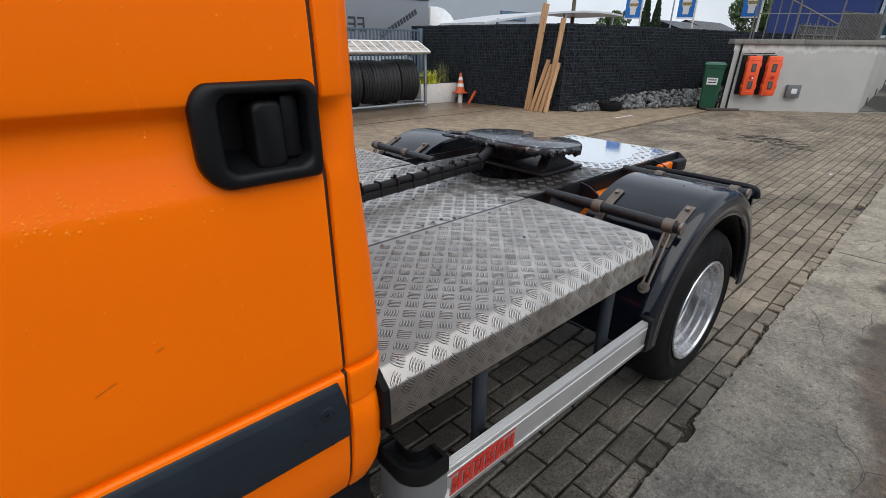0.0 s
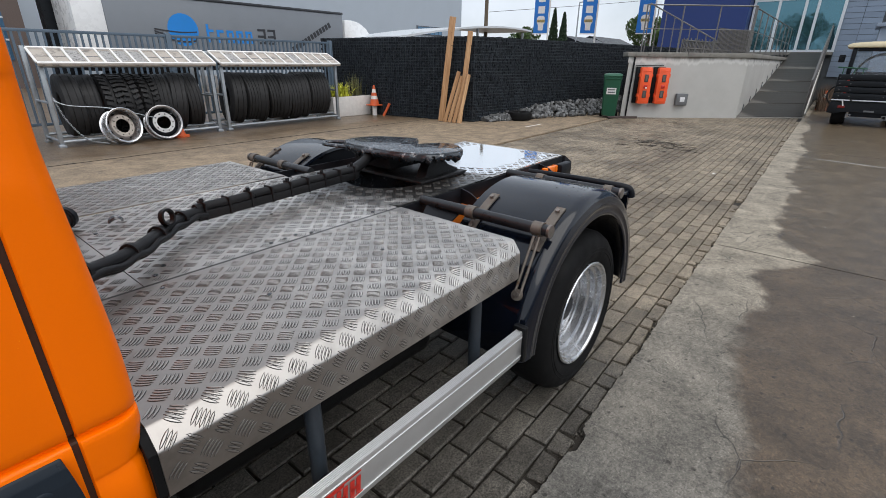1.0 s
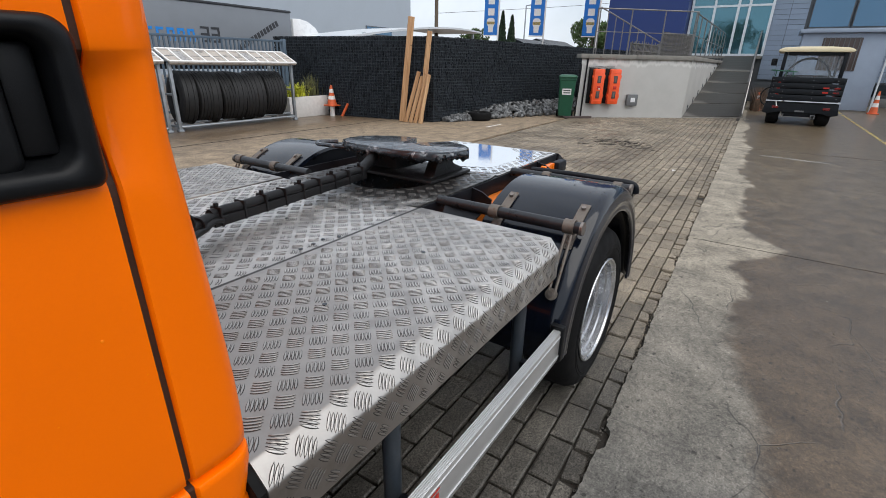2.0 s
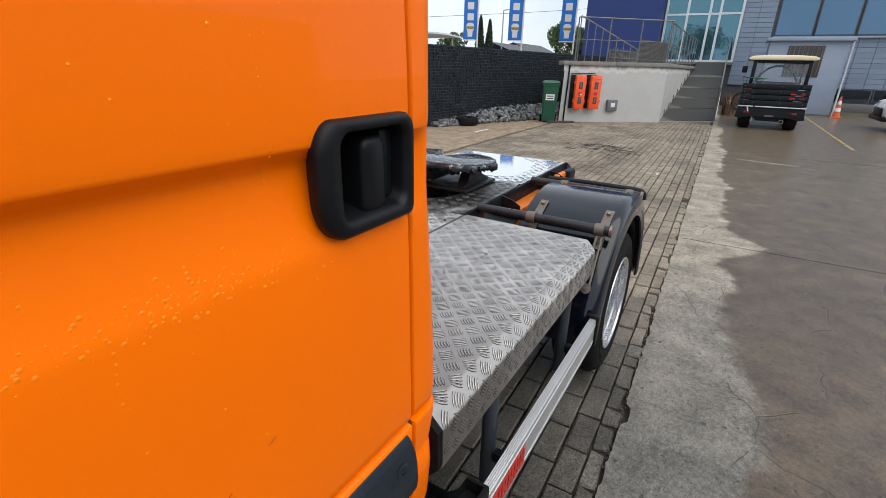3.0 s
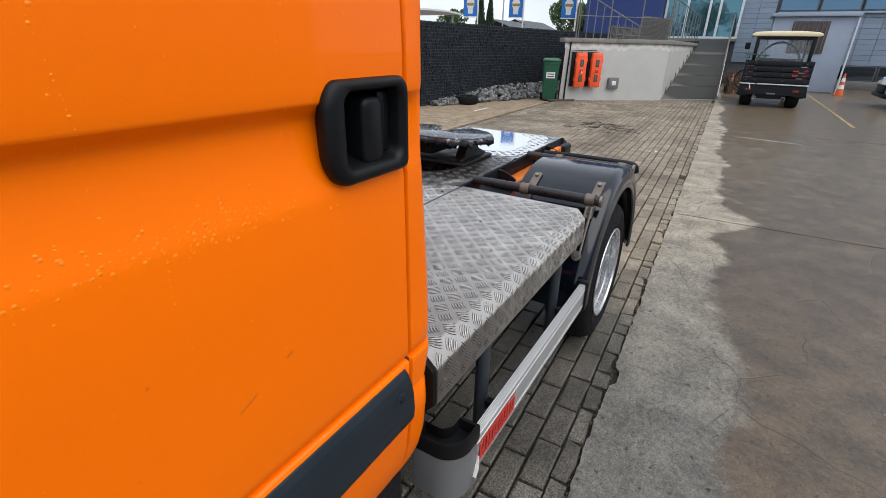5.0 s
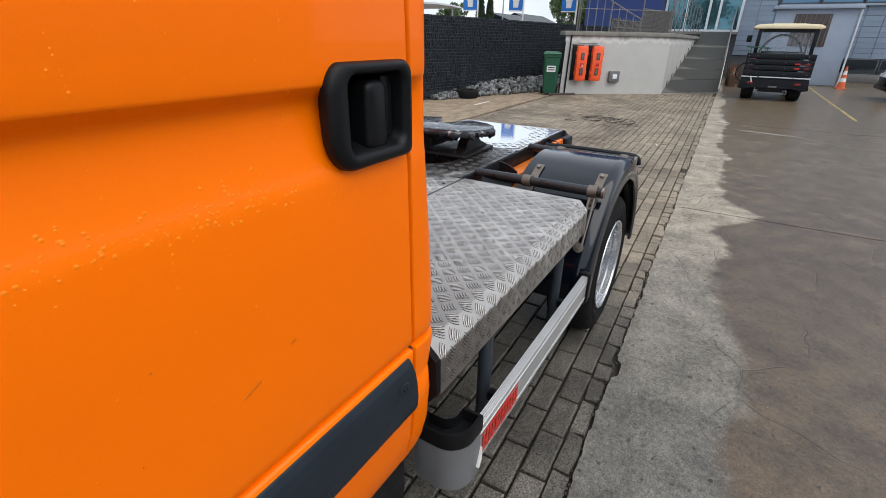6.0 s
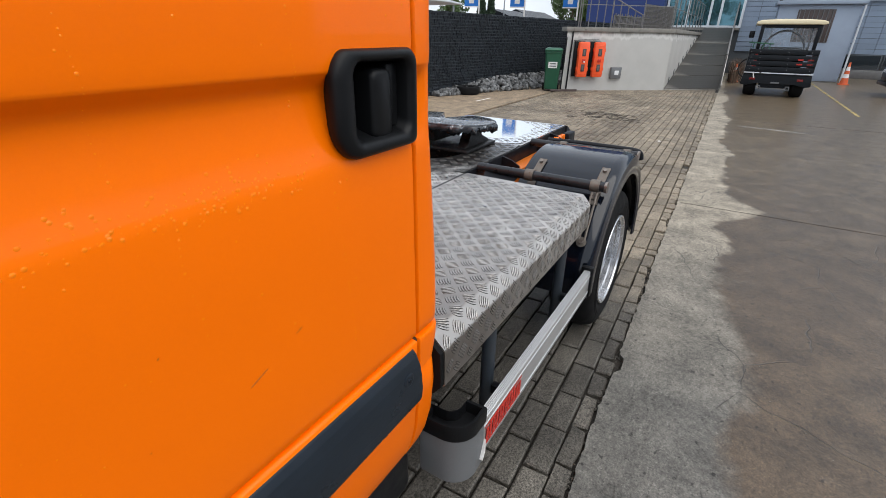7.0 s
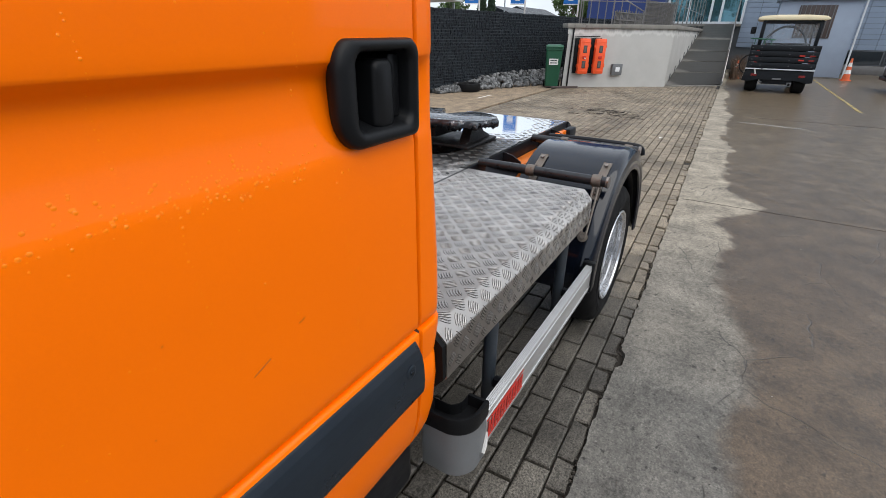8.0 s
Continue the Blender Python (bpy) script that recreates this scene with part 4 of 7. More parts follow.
dimple = part("strip_plug", b, M_STRIP, strip, "moulded screw dimple", smooth=40)
part("screw", cyl((0.246, 0.6185, 0.849), (0.246, 0.6150, 0.849), 0.0036, 12), M_BLACK_PLASTIC, dimple)


def rounded(cx, cz, hw, hh, r, seg=7, skew=0.0):
    pts = []
    for sx, sz, a0 in ((1, 1, 0), (-1, 1, 90), (-1, -1, 180), (1, -1, 270)):
        for k in range(seg + 1):
            a = radians(a0 + 90 * k / seg)
            px, pz = cx + sx * (hw - r) + r * math.cos(a), cz + sz * (hh - r) + r * math.sin(a)
            pts.append((px - skew * max(0, (cx - px) / hw) * (1 - ((pz - cz) / hh) ** 2), pz))
    return pts


def loft(rings, bm=None, cap=True):
    b = bmesh.new()
    vs = [[b.verts.new(p) for p in r] for r in rings]
    for A, B in zip(vs, vs[1:]):
        for k in range(len(A)):
            j = (k + 1) % len(A)
            b.faces.new((A[k], A[j], B[j], B[k]))
    if cap:
        b.faces.new(vs[-1])
    return join(bm, b)


def bezel_ring(y, x0, x1, z0, z1, bulge=0.0):
    """A handle outline: wide curves on the left, a tight lower right corner, the left side bowed."""
    pts = []
    for rx, rz, a0 in ((0.020, 0.020, 0), (0.026, 0.034, 90), (0.037, 0.044, 180), (0.011, 0.011, 270)):
        cx, cz = (x1 - rx if a0 in (0, 270) else x0 + rx), (z1 - rz if a0 < 180 else z0 + rz)
        for k in range(9):
            a = radians(a0 + 90 * k / 8)
            px, pz = cx + rx * math.cos(a), cz + rz * math.sin(a)
            if px < (x0 + x1) / 2:
                px -= bulge * math.sin(math.pi * min(1, max(0, (pz - z0) / (z1 - z0)))) ** 1.5
            pts.append((px, y, pz))
    return pts


def hole_ring(y, x0, x1, z0, z1, r):
    return [(px, y, pz) for px, pz in rounded((x0 + x1) / 2, (z0 + z1) / 2, (x1 - x0) / 2, (z1 - z0) / 2, r, seg=8)]


bezel = loft([bezel_ring(0.672, 0.148, 0.2925, 1.2735, 1.4040, 0.002), bezel_ring(0.640, 0.1265, 0.2925, 1.2715, 1.4050, 0.002), bezel_ring(0.629, 0.1275, 0.2920, 1.2720, 1.4045, 0.002), bezel_ring(0.6245, 0.1320, 0.2890, 1.2745, 1.4020, 0.002),
              bezel_ring(0.6225, 0.1420, 0.2855, 1.2785, 1.3990, 0.002), hole_ring(0.6230, 0.1530, 0.2795, 1.2865, 1.3940, 0.020), hole_ring(0.6260, 0.1570, 0.2760, 1.2900, 1.3910, 0.018), hole_ring(0.6330, 0.1600, 0.2735, 1.2930, 1.3890, 0.017),
              hole_ring(0.672, 0.1640, 0.2700, 1.3040, 1.3860, 0.016), hole_ring(0.690, 0.1680, 0.2660, 1.3120, 1.3820, 0.014)])
handle = part("door_handle", bezel, M_BLACK_PLASTIC, cab_door, "black plastic recessed handle", smooth=55)
grip = loft([[(px, y, pz) for px, pz in rounded(0.2215, 1.3345, hw, hh, 0.011)] for y, hw, hh in ((0.684, 0.0200, 0.0440), (0.640, 0.0212, 0.0455), (0.6345, 0.0195, 0.0440), (0.6325, 0.0150, 0.0390))])
part("grip", grip, M_BLACK_PLASTIC, handle, "black pull grip of the handle", smooth=55)
part("pivot_cover", box(0.2440, 0.2690, 0.644, 0.688, 1.3000, 1.3850, 0.004), M_BLACK_PLASTIC, handle, "cover beside the grip")

# rain drops on the door
rng = random.Random(5)
dv, df = [], []


def drop(x, y, z, r):
    base = len(dv)
    for rr, hh in ((1.0, 0.0), (0.75, 0.19)):
        for k in range(6):
            a = k * math.pi / 3
            dv.append((x + r * rr * math.cos(a), y - r * hh, z + r * rr * math.sin(a)))
    dv.append((x, y - r * 0.25, z))
    for k in range(6):
        j = (k + 1) % 6
        df.append((base + k, base + j, base + 6 + j, base + 6 + k))
        df.append((base + 6 + k, base + 6 + j, base + 12))


for i in range(520):
    kind = rng.random()
    if kind < 0.46:                                  # beads gathered on the lower edge of the scoop
        x = rng.gauss(-0.06, 0.11)
        z = 1.272 + rng.gauss(0, 0.011) + 0.02 * max(0.0, x)
    elif kind < 0.74:                                # and scattered higher up
        x, z = rng.gauss(-0.10, 0.12), rng.gauss(1.545, 0.035)
    elif kind < 0.90:
        x, z = rng.uniform(-0.75, 0.29), rng.uniform(1.39, 1.66)
    else:
        x, z = rng.uniform(-0.5, 0.29), rng.uniform(0.98, 1.27)
    if 0.11 < x and 1.25 < z < 1.42:
        continue
    small = kind >= 0.46
    drop(x, side_profile(z, z + 0.0001)[0][0] - 0.0001, z, rng.choice((0.0005, 0.0007, 0.0010, 0.0014, 0.0020) if small else (0.0006, 0.0009, 0.0013, 0.0018, 0.0024)))
for x, z, zl in ((-0.145, 1.64, 1.30), (-0.085, 1.28, 1.13), (0.065, 1.62, 1.345), (0.118, 1.27, 1.00), (-0.30, 1.62, 1.39)):      # trickles
    while z > zl:
        drop(x, side_profile(z, z + 0.0001)[0][0] - 0.0001, z, rng.choice((0.0005, 0.0006, 0.0008, 0.0011, 0.0017)))
        z -= rng.uniform(0.003, 0.010)
        x += rng.gauss(0.0004, 0.0006)
M_WATER, _, _, wp_ = nodes_of("water_drop")
wp_.inputs["Base Color"].default_value = (1.0, 0.23, 0.004, 1)
wp_.inputs["Roughness"].default_value = 0.05
wp_.inputs["Specular IOR Level"].default_value = 0.35
tagged(raw("rain_drops", dv, df, M_WATER, cab_door, smooth=True), "clear rain drops", kind="stuff")

# two hairline scratches and chips in the paint
for (xa, za), (xb, zb) in (((-0.045, 1.042), (-0.019, 1.052)), ((0.030, 1.075), (0.040, 1.0785)), ((-0.1315, 1.1395), (-0.1295, 1.1410)), ((-0.161, 1.046), (-0.160, 1.0465))):
    part("scratch", cyl((xa, side_profile(za, za + 0.0001)[0][0], za), (xb, side_profile(zb, zb + 0.0001)[0][0], zb), 0.0004, 5), M_SEAM, cab_door, smooth=0)

# tread-plate deck
def bars(lu, lv, place, keep=None, start=(0.201, 0.371), pitch=0.0437):
    """Five raised lens-shaped bars in each cell of a chequer turned by 45 degrees, over a sheet of lu by lv; dirt and
    painted-in shade lie round each foot.
    place(u, v, h) bends it into space."""
    verts, faces, tops = [], [], []
    d1, d2 = Vector((1, 1)).normalized(), Vector((1, -1)).normalized()
    reach = int((lu + lv) / pitch) + 12
    w, h = 0.0023, 0.0015
    lens = ((-1, 0), (-0.62, -0.72), (0, -1), (0.62, -0.72), (1, 0), (0.62, 0.72), (0, 1), (-0.62, 0.72))
    wob = random.Random(71)
    for i in range(-reach, reach):
        for j in range(-reach, reach):
            c = Vector(start) + (d1 * i + d2 * j) * pitch
            if not (-0.02 < c.x < lu + 0.02 and -0.02 < c.y < lv + 0.02):
                continue
            a, s = (d1, d2) if (i + j) % 2 else (d2, d1)
            for k in range(-2, 3):
                m = c + s * (k * 0.0069)
                half = 0.0162 - 0.0006 * abs(k)
                reach_u, reach_v = abs(a.x) * half + 0.002, abs(a.y) * half + 0.002
                if not (reach_u < m.x < lu - reach_u and reach_v < m.y < lv - reach_v):
                    continue
                if keep is not None and not keep(m.x, m.y):
                    continue
                o = len(verts)
                rim = wob.uniform(1.30, 1.56)
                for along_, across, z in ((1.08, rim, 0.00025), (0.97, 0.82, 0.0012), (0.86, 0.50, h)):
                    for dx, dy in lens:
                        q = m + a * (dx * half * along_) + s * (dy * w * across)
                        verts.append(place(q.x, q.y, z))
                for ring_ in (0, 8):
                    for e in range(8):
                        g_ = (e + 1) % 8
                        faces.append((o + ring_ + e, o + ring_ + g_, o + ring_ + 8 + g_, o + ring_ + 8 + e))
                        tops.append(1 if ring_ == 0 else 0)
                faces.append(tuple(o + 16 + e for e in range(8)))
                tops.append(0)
    return verts, faces, tops


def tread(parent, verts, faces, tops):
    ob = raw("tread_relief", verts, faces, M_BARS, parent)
    ob.data.materials.append(M_GRIME_SHADE)
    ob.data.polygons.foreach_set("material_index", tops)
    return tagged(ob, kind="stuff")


ZD = 0.855
Y_IN = 1.193


def side_plate(flip):
    """Folded plate over the side, with its skirt."""
    pts = [(Y_IN - 0.0065, ZD)]
    for (cy, cz), a0, a1 in (((0.6665, ZD - 0.012), 0, 45), ((0.6385, 0.8165), 45, 90)):      # two folds of 45 degrees
        for k in range(5):
            a = radians(a0 + (a1 - a0) * k / 4)
            pts.append((cy - 0.012 * math.sin(a), cz + 0.012 * math.cos(a)))
    pts.append((0.6262, 0.730))
    inner = [(y + 0.004, z - 0.004) for y, z in pts[1:]]
    outline = pts + inner[::-1] + [(Y_IN - 0.0065, ZD - 0.004)]
    bm = prism(outline, 0.385, 1.492, 'x')
    # the skirt's rear corner is cut back
    for v in bm.verts:
        if v.co.x > 1.4 and v.co.y < 0.70:
            v.co.x -= (0.70 - v.co.y) * 0.35
    run_pts = [Vector(p) for p in pts]
    steps = [(b_ - a_).length for a_, b_ in zip(run_pts, run_pts[1:])]

    def place(u, v, h):
        for a_, b_, L in zip(run_pts, run_pts[1:], steps):
            if v <= L or b_ is run_pts[-1]:
                dd = (b_ - a_) / L
                q = a_ + dd * v
                return (0.385 + u, q.x + dd.y * h, q.y - dd.x * h)
            v -= L

    verts, faces, tops = bars(1.085, sum(steps), place)
    if flip:
        bm.transform(Matrix.Translation((0, 2 * YC, 0)) @ Matrix.Diagonal((1, -1, 1, 1)))
        verts = [(x, 2 * YC - y, z) for x, y, z in verts]
    pl = part("side_plate", bm, M_PLATE, truck, "worn aluminium tread plate with a folded skirt", smooth=20)
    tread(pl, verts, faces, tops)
    return pl


# dark strip stands in for the joint's shadow line, with its dirt smear
part("deck_seam", box(0.385, 1.49, Y_IN - 0.0060, Y_IN + 0.0095, ZD - 0.0045, ZD - 0.0026), M_GRIME_SHADE, truck, "dark dirt caught along the plate joint", smooth=0)
near_plate = side_plate(False)
side_plate(True)


def deck_panel(x0, x1, hole=None, keep=None, y_in=Y_IN):
    if hole is None:
        bm = box(x0, x1, y_in, 2 * YC - y_in, ZD - 0.009, ZD - 0.004)
    else:
        cx, r = hole
        bm = bmesh.new()
        cnt = 48
        ring = []
        for k in range(cnt):
            a = 2 * math.pi * k / cnt
            c, s = math.cos(a), math.sin(a)
            t = min(((x1 - cx) if c > 0 else (cx - x0)) / max(abs(c), 1e-6), (YC - y_in) / max(abs(s), 1e-6))
            ring.append(((cx + r * c, YC + r * s), (cx + t * c, YC + t * s)))
        for k in range(cnt):
            (a0, b0), (a1, b1) = ring[k], ring[(k + 1) % cnt]
            for z in (ZD - 0.009, ZD - 0.004):
                bm.faces.new([bm.verts.new((*p, z)) for p in (a0, a1, b1, b0)])
            bm.faces.new([bm.verts.new(p) for p in ((*a0, ZD - 0.009), (*a1, ZD - 0.009), (*a1, ZD - 0.004), (*a0, ZD - 0.004))])
        bmesh.ops.remove_doubles(bm, verts=bm.verts[:], dist=1e-5)
        keep = lambda u, v: math.hypot(u + x0 - cx, v + y_in - YC) > r + 0.018
    pl = part("deck_plate", bm, M_DECK, truck, "oily aluminium tread plate", smooth=20)
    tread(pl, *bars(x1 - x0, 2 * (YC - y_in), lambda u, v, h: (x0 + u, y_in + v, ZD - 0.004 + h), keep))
    return pl


deck_panel(0.372, 0.574)
wear = random.Random(41)
deck_panel(0.577, 1.492, None, lambda u, v: not (u < 0.52 and wear.random() < 0.30 - 0.6 * abs(u - 0.2)))
Y_REAR = Y_IN + 0.020                                 # behind the side plates the deck is a little narrower
deck_panel(1.492, 2.16, (1.80, 0.20), y_in=Y_REAR)
deck_panel(2.16, 2.92, y_in=Y_REAR)
for x, y, mine in ((1.139, 0.917, near_plate), (0.757, 0.915, near_plate), (0.60, 1.15, near_plate)):
    part("bolt_hole", cyl((x, y, ZD + 0.0002), (x, y, ZD + 0.0022), 0.006, 12), M_GREASE, mine)
for x, y in ((0.952, 1.228), (1.003, 1.230), (1.046, 1.236), (1.092, 1.214), (1.382, 1.229), (1.114, 1.492), (0.66, 1.30), (0.62, 1.25), (0.90, 1.80), (0.70, 1.85), (0.62, 1.74), (2.3, 1.26), (2.6, 1.26)):
    part("bolt_hole", cyl((x, y, ZD - 0.004), (x, y, ZD - 0.001), 0.0065, 12), M_GREASE, truck)

# standing water on the rear of the deck
rng = random.Random(27)
def pool_outline(grow_):
    pts = []
    for k in range(90):
        a = 2 * math.pi * k / 90
        rr = grow_ * (1 + 0.07 * math.sin(3 * a + 1) + 0.05 * math.sin(5 * a) + 0.03 * math.sin(11 * a) + rng.uniform(-0.015, 0.015))
        pts.append((min(2.895, 2.54 + 0.42 * rr * math.cos(a)), max(Y_REAR + 0.02 + 0.012 * math.sin(5 * a), min(1.95, 1.62 + 0.34 * rr * math.sin(a)))))
    return pts


M_POOL, pn_, pl_, pp_ = nodes_of("standing_water")
pp_.inputs["Base Color"].default_value = (0.82, 0.85, 0.88, 1)
pp_.inputs["Roughness"].default_value = 0.05
pp_.inputs["Metallic"].default_value = 0.9
pl_.new(bump_node(pn_, pl_, noise_node(pn_, pl_, None, 30.0, 2), 0.02, 0.002), pp_.inputs["Normal"])
for grow_, top_ in ((1.22, 0.0031), (0.90, 0.0022)):            # the tread stands out of its shallow rim
    pw = part("rain_pool", prism(pool_outline(grow_), ZD - 0.0038, ZD - top_, 'z'), M_POOL, truck, "shallow rain pool mirroring the sky", smooth=0)
    pw.visible_shadow = False

# chassis
for s in (1, -1):
    f = lambda y: YC + s * (y - YC)
    ya, yb = sorted((f(Y_REAR - 0.006), f(Y_REAR + 0.012)))
    part("deck_edge", box(1.495, 2.92, ya, yb, 0.735, 0.8455, 0.002), M_FRAME, truck)
    ya, yb = sorted((f(1.122), f(1.205)))
    part("frame_rail", box(0.45, 2.72, ya, yb, 0.60, 0.775, 0.006), M_ORANGE_DIRTY, truck, "dirty orange chassis rail")
    for x in (1.90, 2.40, 2.62):
        g = prism([(f(Y_REAR - 0.006), 0.845), (f(Y_REAR - 0.06), 0.832), (f(Y_REAR - 0.105), 0.805), (f(Y_REAR - 0.105), 0.775), (f(Y_REAR - 0.006), 0.775)], x, x + 0.008, 'x')
        part("gusset", g, M_FRAME, truck)
    quad = ((1.650, 1.175, 0.858), (1.650, 1.000, 0.846), (1.578, 1.015, 0.802), (1.552, 1.135, 0.811))
    q = bmesh.new()
    vs = [q.verts.new((x_, f(y_), z_ - h_)) for h_ in (0.0, 0.006) for x_, y_, z_ in quad]
    for fc in ((0, 1, 2, 3), (4, 5, 6, 7), (0, 1, 5, 4), (1, 2, 6, 5), (2, 3, 7, 6), (3, 0, 4, 7)):
        q.faces.new([vs[k_] for k_ in fc])
    part("tube_bracket", q, M_FRAME, truck, "black sloping bracket plate", smooth=0)
b = prism([(2.92, 0.851), (3.02, 0.80), (3.02, 0.66), (2.92, 0.60)], Y_REAR - 0.02, 2 * YC - Y_REAR + 0.02, 'y', bevel=0.004)
part("rear_crossmember", b, M_FRAME, truck, "black sloping rear cross member")
part("side_reflector", box(2.60, 2.74, 1.145, 1.178, 0.775, 0.828, 0.006), M_LAMP_O, truck, "orange lamp on the frame end")
part("lamp_bracket", box(2.74, 2.87, 1.12, 1.17, 0.765, 0.832, 0.012), M_FRAME, truck)
part("cross_member", box(1.30, 1.38, 1.30, 1.88, 0.62, 0.80, 0.005), M_FRAME, truck)
part("cross_member", box(2.25, 2.33, 1.30, 1.88, 0.62, 0.80, 0.005), M_FRAME, truck)
part("axle", cyl((2.03, 0.9, 0.37), (2.03, 2.28, 0.37), 0.055, 16), M_FRAME, truck)
part("axle_housing", lathe([(0.0, -0.14), (0.10, -0.12), (0.17, -0.05), (0.17, 0.05), (0.10, 0.12), (0.0, 0.14)], pose(2.03, YC, 0.37, 0, 90, 0), 24), M_FRAME, truck)
part("drive_shaft", cyl((0.2, YC, 0.50), (1.9, YC, 0.40), 0.04, 14), M_FRAME, truck)
part("fuel_tank", box(0.46, 1.40, 0.93, 2.05, 0.36, 0.72, 0.05, 3), M_BLACK_PLASTIC, truck)
part("under_cab_panel", box(0.05, 0.385, 0.72, 2.46, 0.36, 0.78, 0.02), M_FRAME, truck)
# black sheet for the rubber flap, also standing in for the dark void beside it
part("plate_bracket", prism([(0.76, 0.853), (0.664, 0.852), (0.630, 0.820), (0.6275, 0.735), (0.655, 0.70), (0.86, 0.70)], 0.371, 0.3845, 'x'), M_RUBBER, truck, "black rubber end flap")

# fifth wheel
fw_half = [(1.74, 0.0), (1.745, 0.14), (1.77, 0.24), (1.83, 0.325), (1.92, 0.362), (2.02, 0.362), (2.10, 0.33), (2.17, 0.26), (2.215, 0.17), (2.225, 0.11), (2.16, 0.085), (2.06, 0.045), (1.99, 0.036), (1.965, 0.0)]
FY = 1.622                                            # the coupling's own centre line
fw_half = [(1.735 + (x - 1.74) * 0.90, y * 0.90) for x, y in fw_half]
outline = [(x, FY + y) for x, y in fw_half] + [(x, FY - y) for x, y in fw_half[-2:0:-1]]
b = prism(outline, 0.966, 0.994, 'z')
bmesh.ops.bevel(b, geom=b.edges[:], offset=0.004, segments=2, profile=0.5, affect='EDGES')
TILT = Matrix.Translation((1.90, 0, 0.987)) @ Matrix.Rotation(radians(2.5), 4, 'Y') @ Matrix.Translation((-1.90, 0, -0.985))
b.transform(TILT)
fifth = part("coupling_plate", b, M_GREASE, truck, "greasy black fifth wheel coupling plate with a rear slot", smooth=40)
rng = random.Random(11)
skirt_v, skirt_f = [], []
ring = []
big = [Vector((x, y, 0)) for x, y in outline]
for a, c in zip(big, big[1:] + big[:1]):
    cnt = max(2, int((c - a).length / 0.012))
    for k in range(cnt):
        ring.append(a.lerp(c, k / cnt))
for p in ring:
    d = Vector((p.x - 1.90, p.y - FY, 0)).normalized()
    q = p - d * 0.004
    e = p + d * (rng.uniform(0.001, 0.010) + 0.005 * math.sin(len(skirt_v) * 0.11))
    skirt_v += [(q.x, q.y, 0.990), (e.x, e.y, 0.980 + rng.uniform(-0.004, 0.004)), (e.x, e.y, 0.964 + rng.gauss(0, 0.008)), (p.x - d.x * 0.015, p.y - d.y * 0.015, 0.954 + rng.gauss(0, 0.013)), (p.x - d.x * 0.05, p.y - d.y * 0.05, 0.967)]
for k in range(len(ring)):
    j = (k + 1) % len(ring)
    for i in range(4):
        skirt_f.append((k * 5 + i, j * 5 + i, j * 5 + i + 1, k * 5 + i + 1))
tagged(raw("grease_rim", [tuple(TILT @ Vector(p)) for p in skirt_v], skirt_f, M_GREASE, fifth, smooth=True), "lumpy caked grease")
for y in (FY - 0.235, FY + 0.18):
    part("coupling_pedestal", prism([(1.84, 0.868), (2.12, 0.868), (2.10, 0.885), (2.02, 0.905), (1.985, 0.962), (1.90, 0.962), (1.885, 0.91)], y, y + 0.055, 'y', bevel=0.008), M_MUCK, truck, "greasy black bearing block")
part("mounting_plate", box(1.80, 2.14, FY - 0.262, FY + 0.262, 0.8535, 0.868, 0.003), M_MUCK, truck)
part("coupling_core", prism([(1.78, 0.90), (2.04, 0.90), (2.06, 0.955), (1.76, 0.962)], FY - 0.085, FY + 0.165, 'y', bevel=0.01), M_MUCK, truck, "grease-caked underside of the coupling")
# dark cup added below the hole, in place of the shade inside it
part("hole_liner", lathe([(0.206, 0.845), (0.206, 0.60), (0.0, 0.58)], pose(1.80, YC, 0), 40), M_GREASE, truck)
part("release_lever", sweep(spline([(1.85, 1.93, 0.955), (1.83, 2.03, 0.955), (1.84, 2.13, 0.95), (1.90, 2.17, 0.95), (1.96, 2.10, 0.95)]), 0.011, 8), M_GREASE, truck)

# air and electric lines along the deck
main = spline([(0.36, 1.10, 0.965), (0.46, 1.19, 0.935), (0.56, 1.267, 0.920), (0.64, 1.34, 0.915), (0.72, 1.42, 0.915), (0.80, 1.49, 0.915), (0.88, 1.528, 0.915)])
hose = part("taped_hose", sweep(main, 0.0175, 12), M_CABLE, truck, "black taped hose bundle", smooth=60)
for k, (dy, dz, r) in enumerate(((-0.019, -0.010, 0.0095), (0.017, -0.011, 0.010), (-0.003, -0.022, 0.009))):
    part("hose", sweep([p + Vector((-dy * 0.5, dy, dz + 0.004 * math.sin(i))) for i, p in enumerate(main)], r, 8), M_CABLE, truck, smooth=60)
duct_a, duct_b = Vector((0.86, 1.525, 0.908)), Vector((1.62, 1.602, 0.908))
run = (duct_b - duct_a)
b = box(0, run.length, -0.021, 0.021, -0.024, 0.006, 0.003)
b.transform(Matrix.Translation(duct_a) @ Matrix.Rotation(math.atan2(run.y, run.x), 4, 'Z'))
duct = part("cable_duct", b, M_CABLE, truck, "black square cable duct")
b = sweep([duct_a + run * (k / 24) + Vector((0, 0.004 * math.sin(k), 0.016)) for k in range(25)], 0.017, 10)
part("cable", b, M_CABLE, truck, smooth=60)
for k in range(9):
    p = duct_a + run * ((k + 0.3) / 8.6)
    m = Matrix.Translation(p) @ Matrix.Rotation(math.atan2(run.y, run.x), 4, 'Z')
    b = moved(box(-0.004, 0.004, -0.025, 0.025, -0.026, 0.036, 0.003), m)
    if k % 2 == 0:
        b = join(b, moved(box(-0.006, 0.006, -0.006, 0.006, 0.034, 0.048, 0.002), m))
    part("cable_tie", b, M_CABLE, duct)
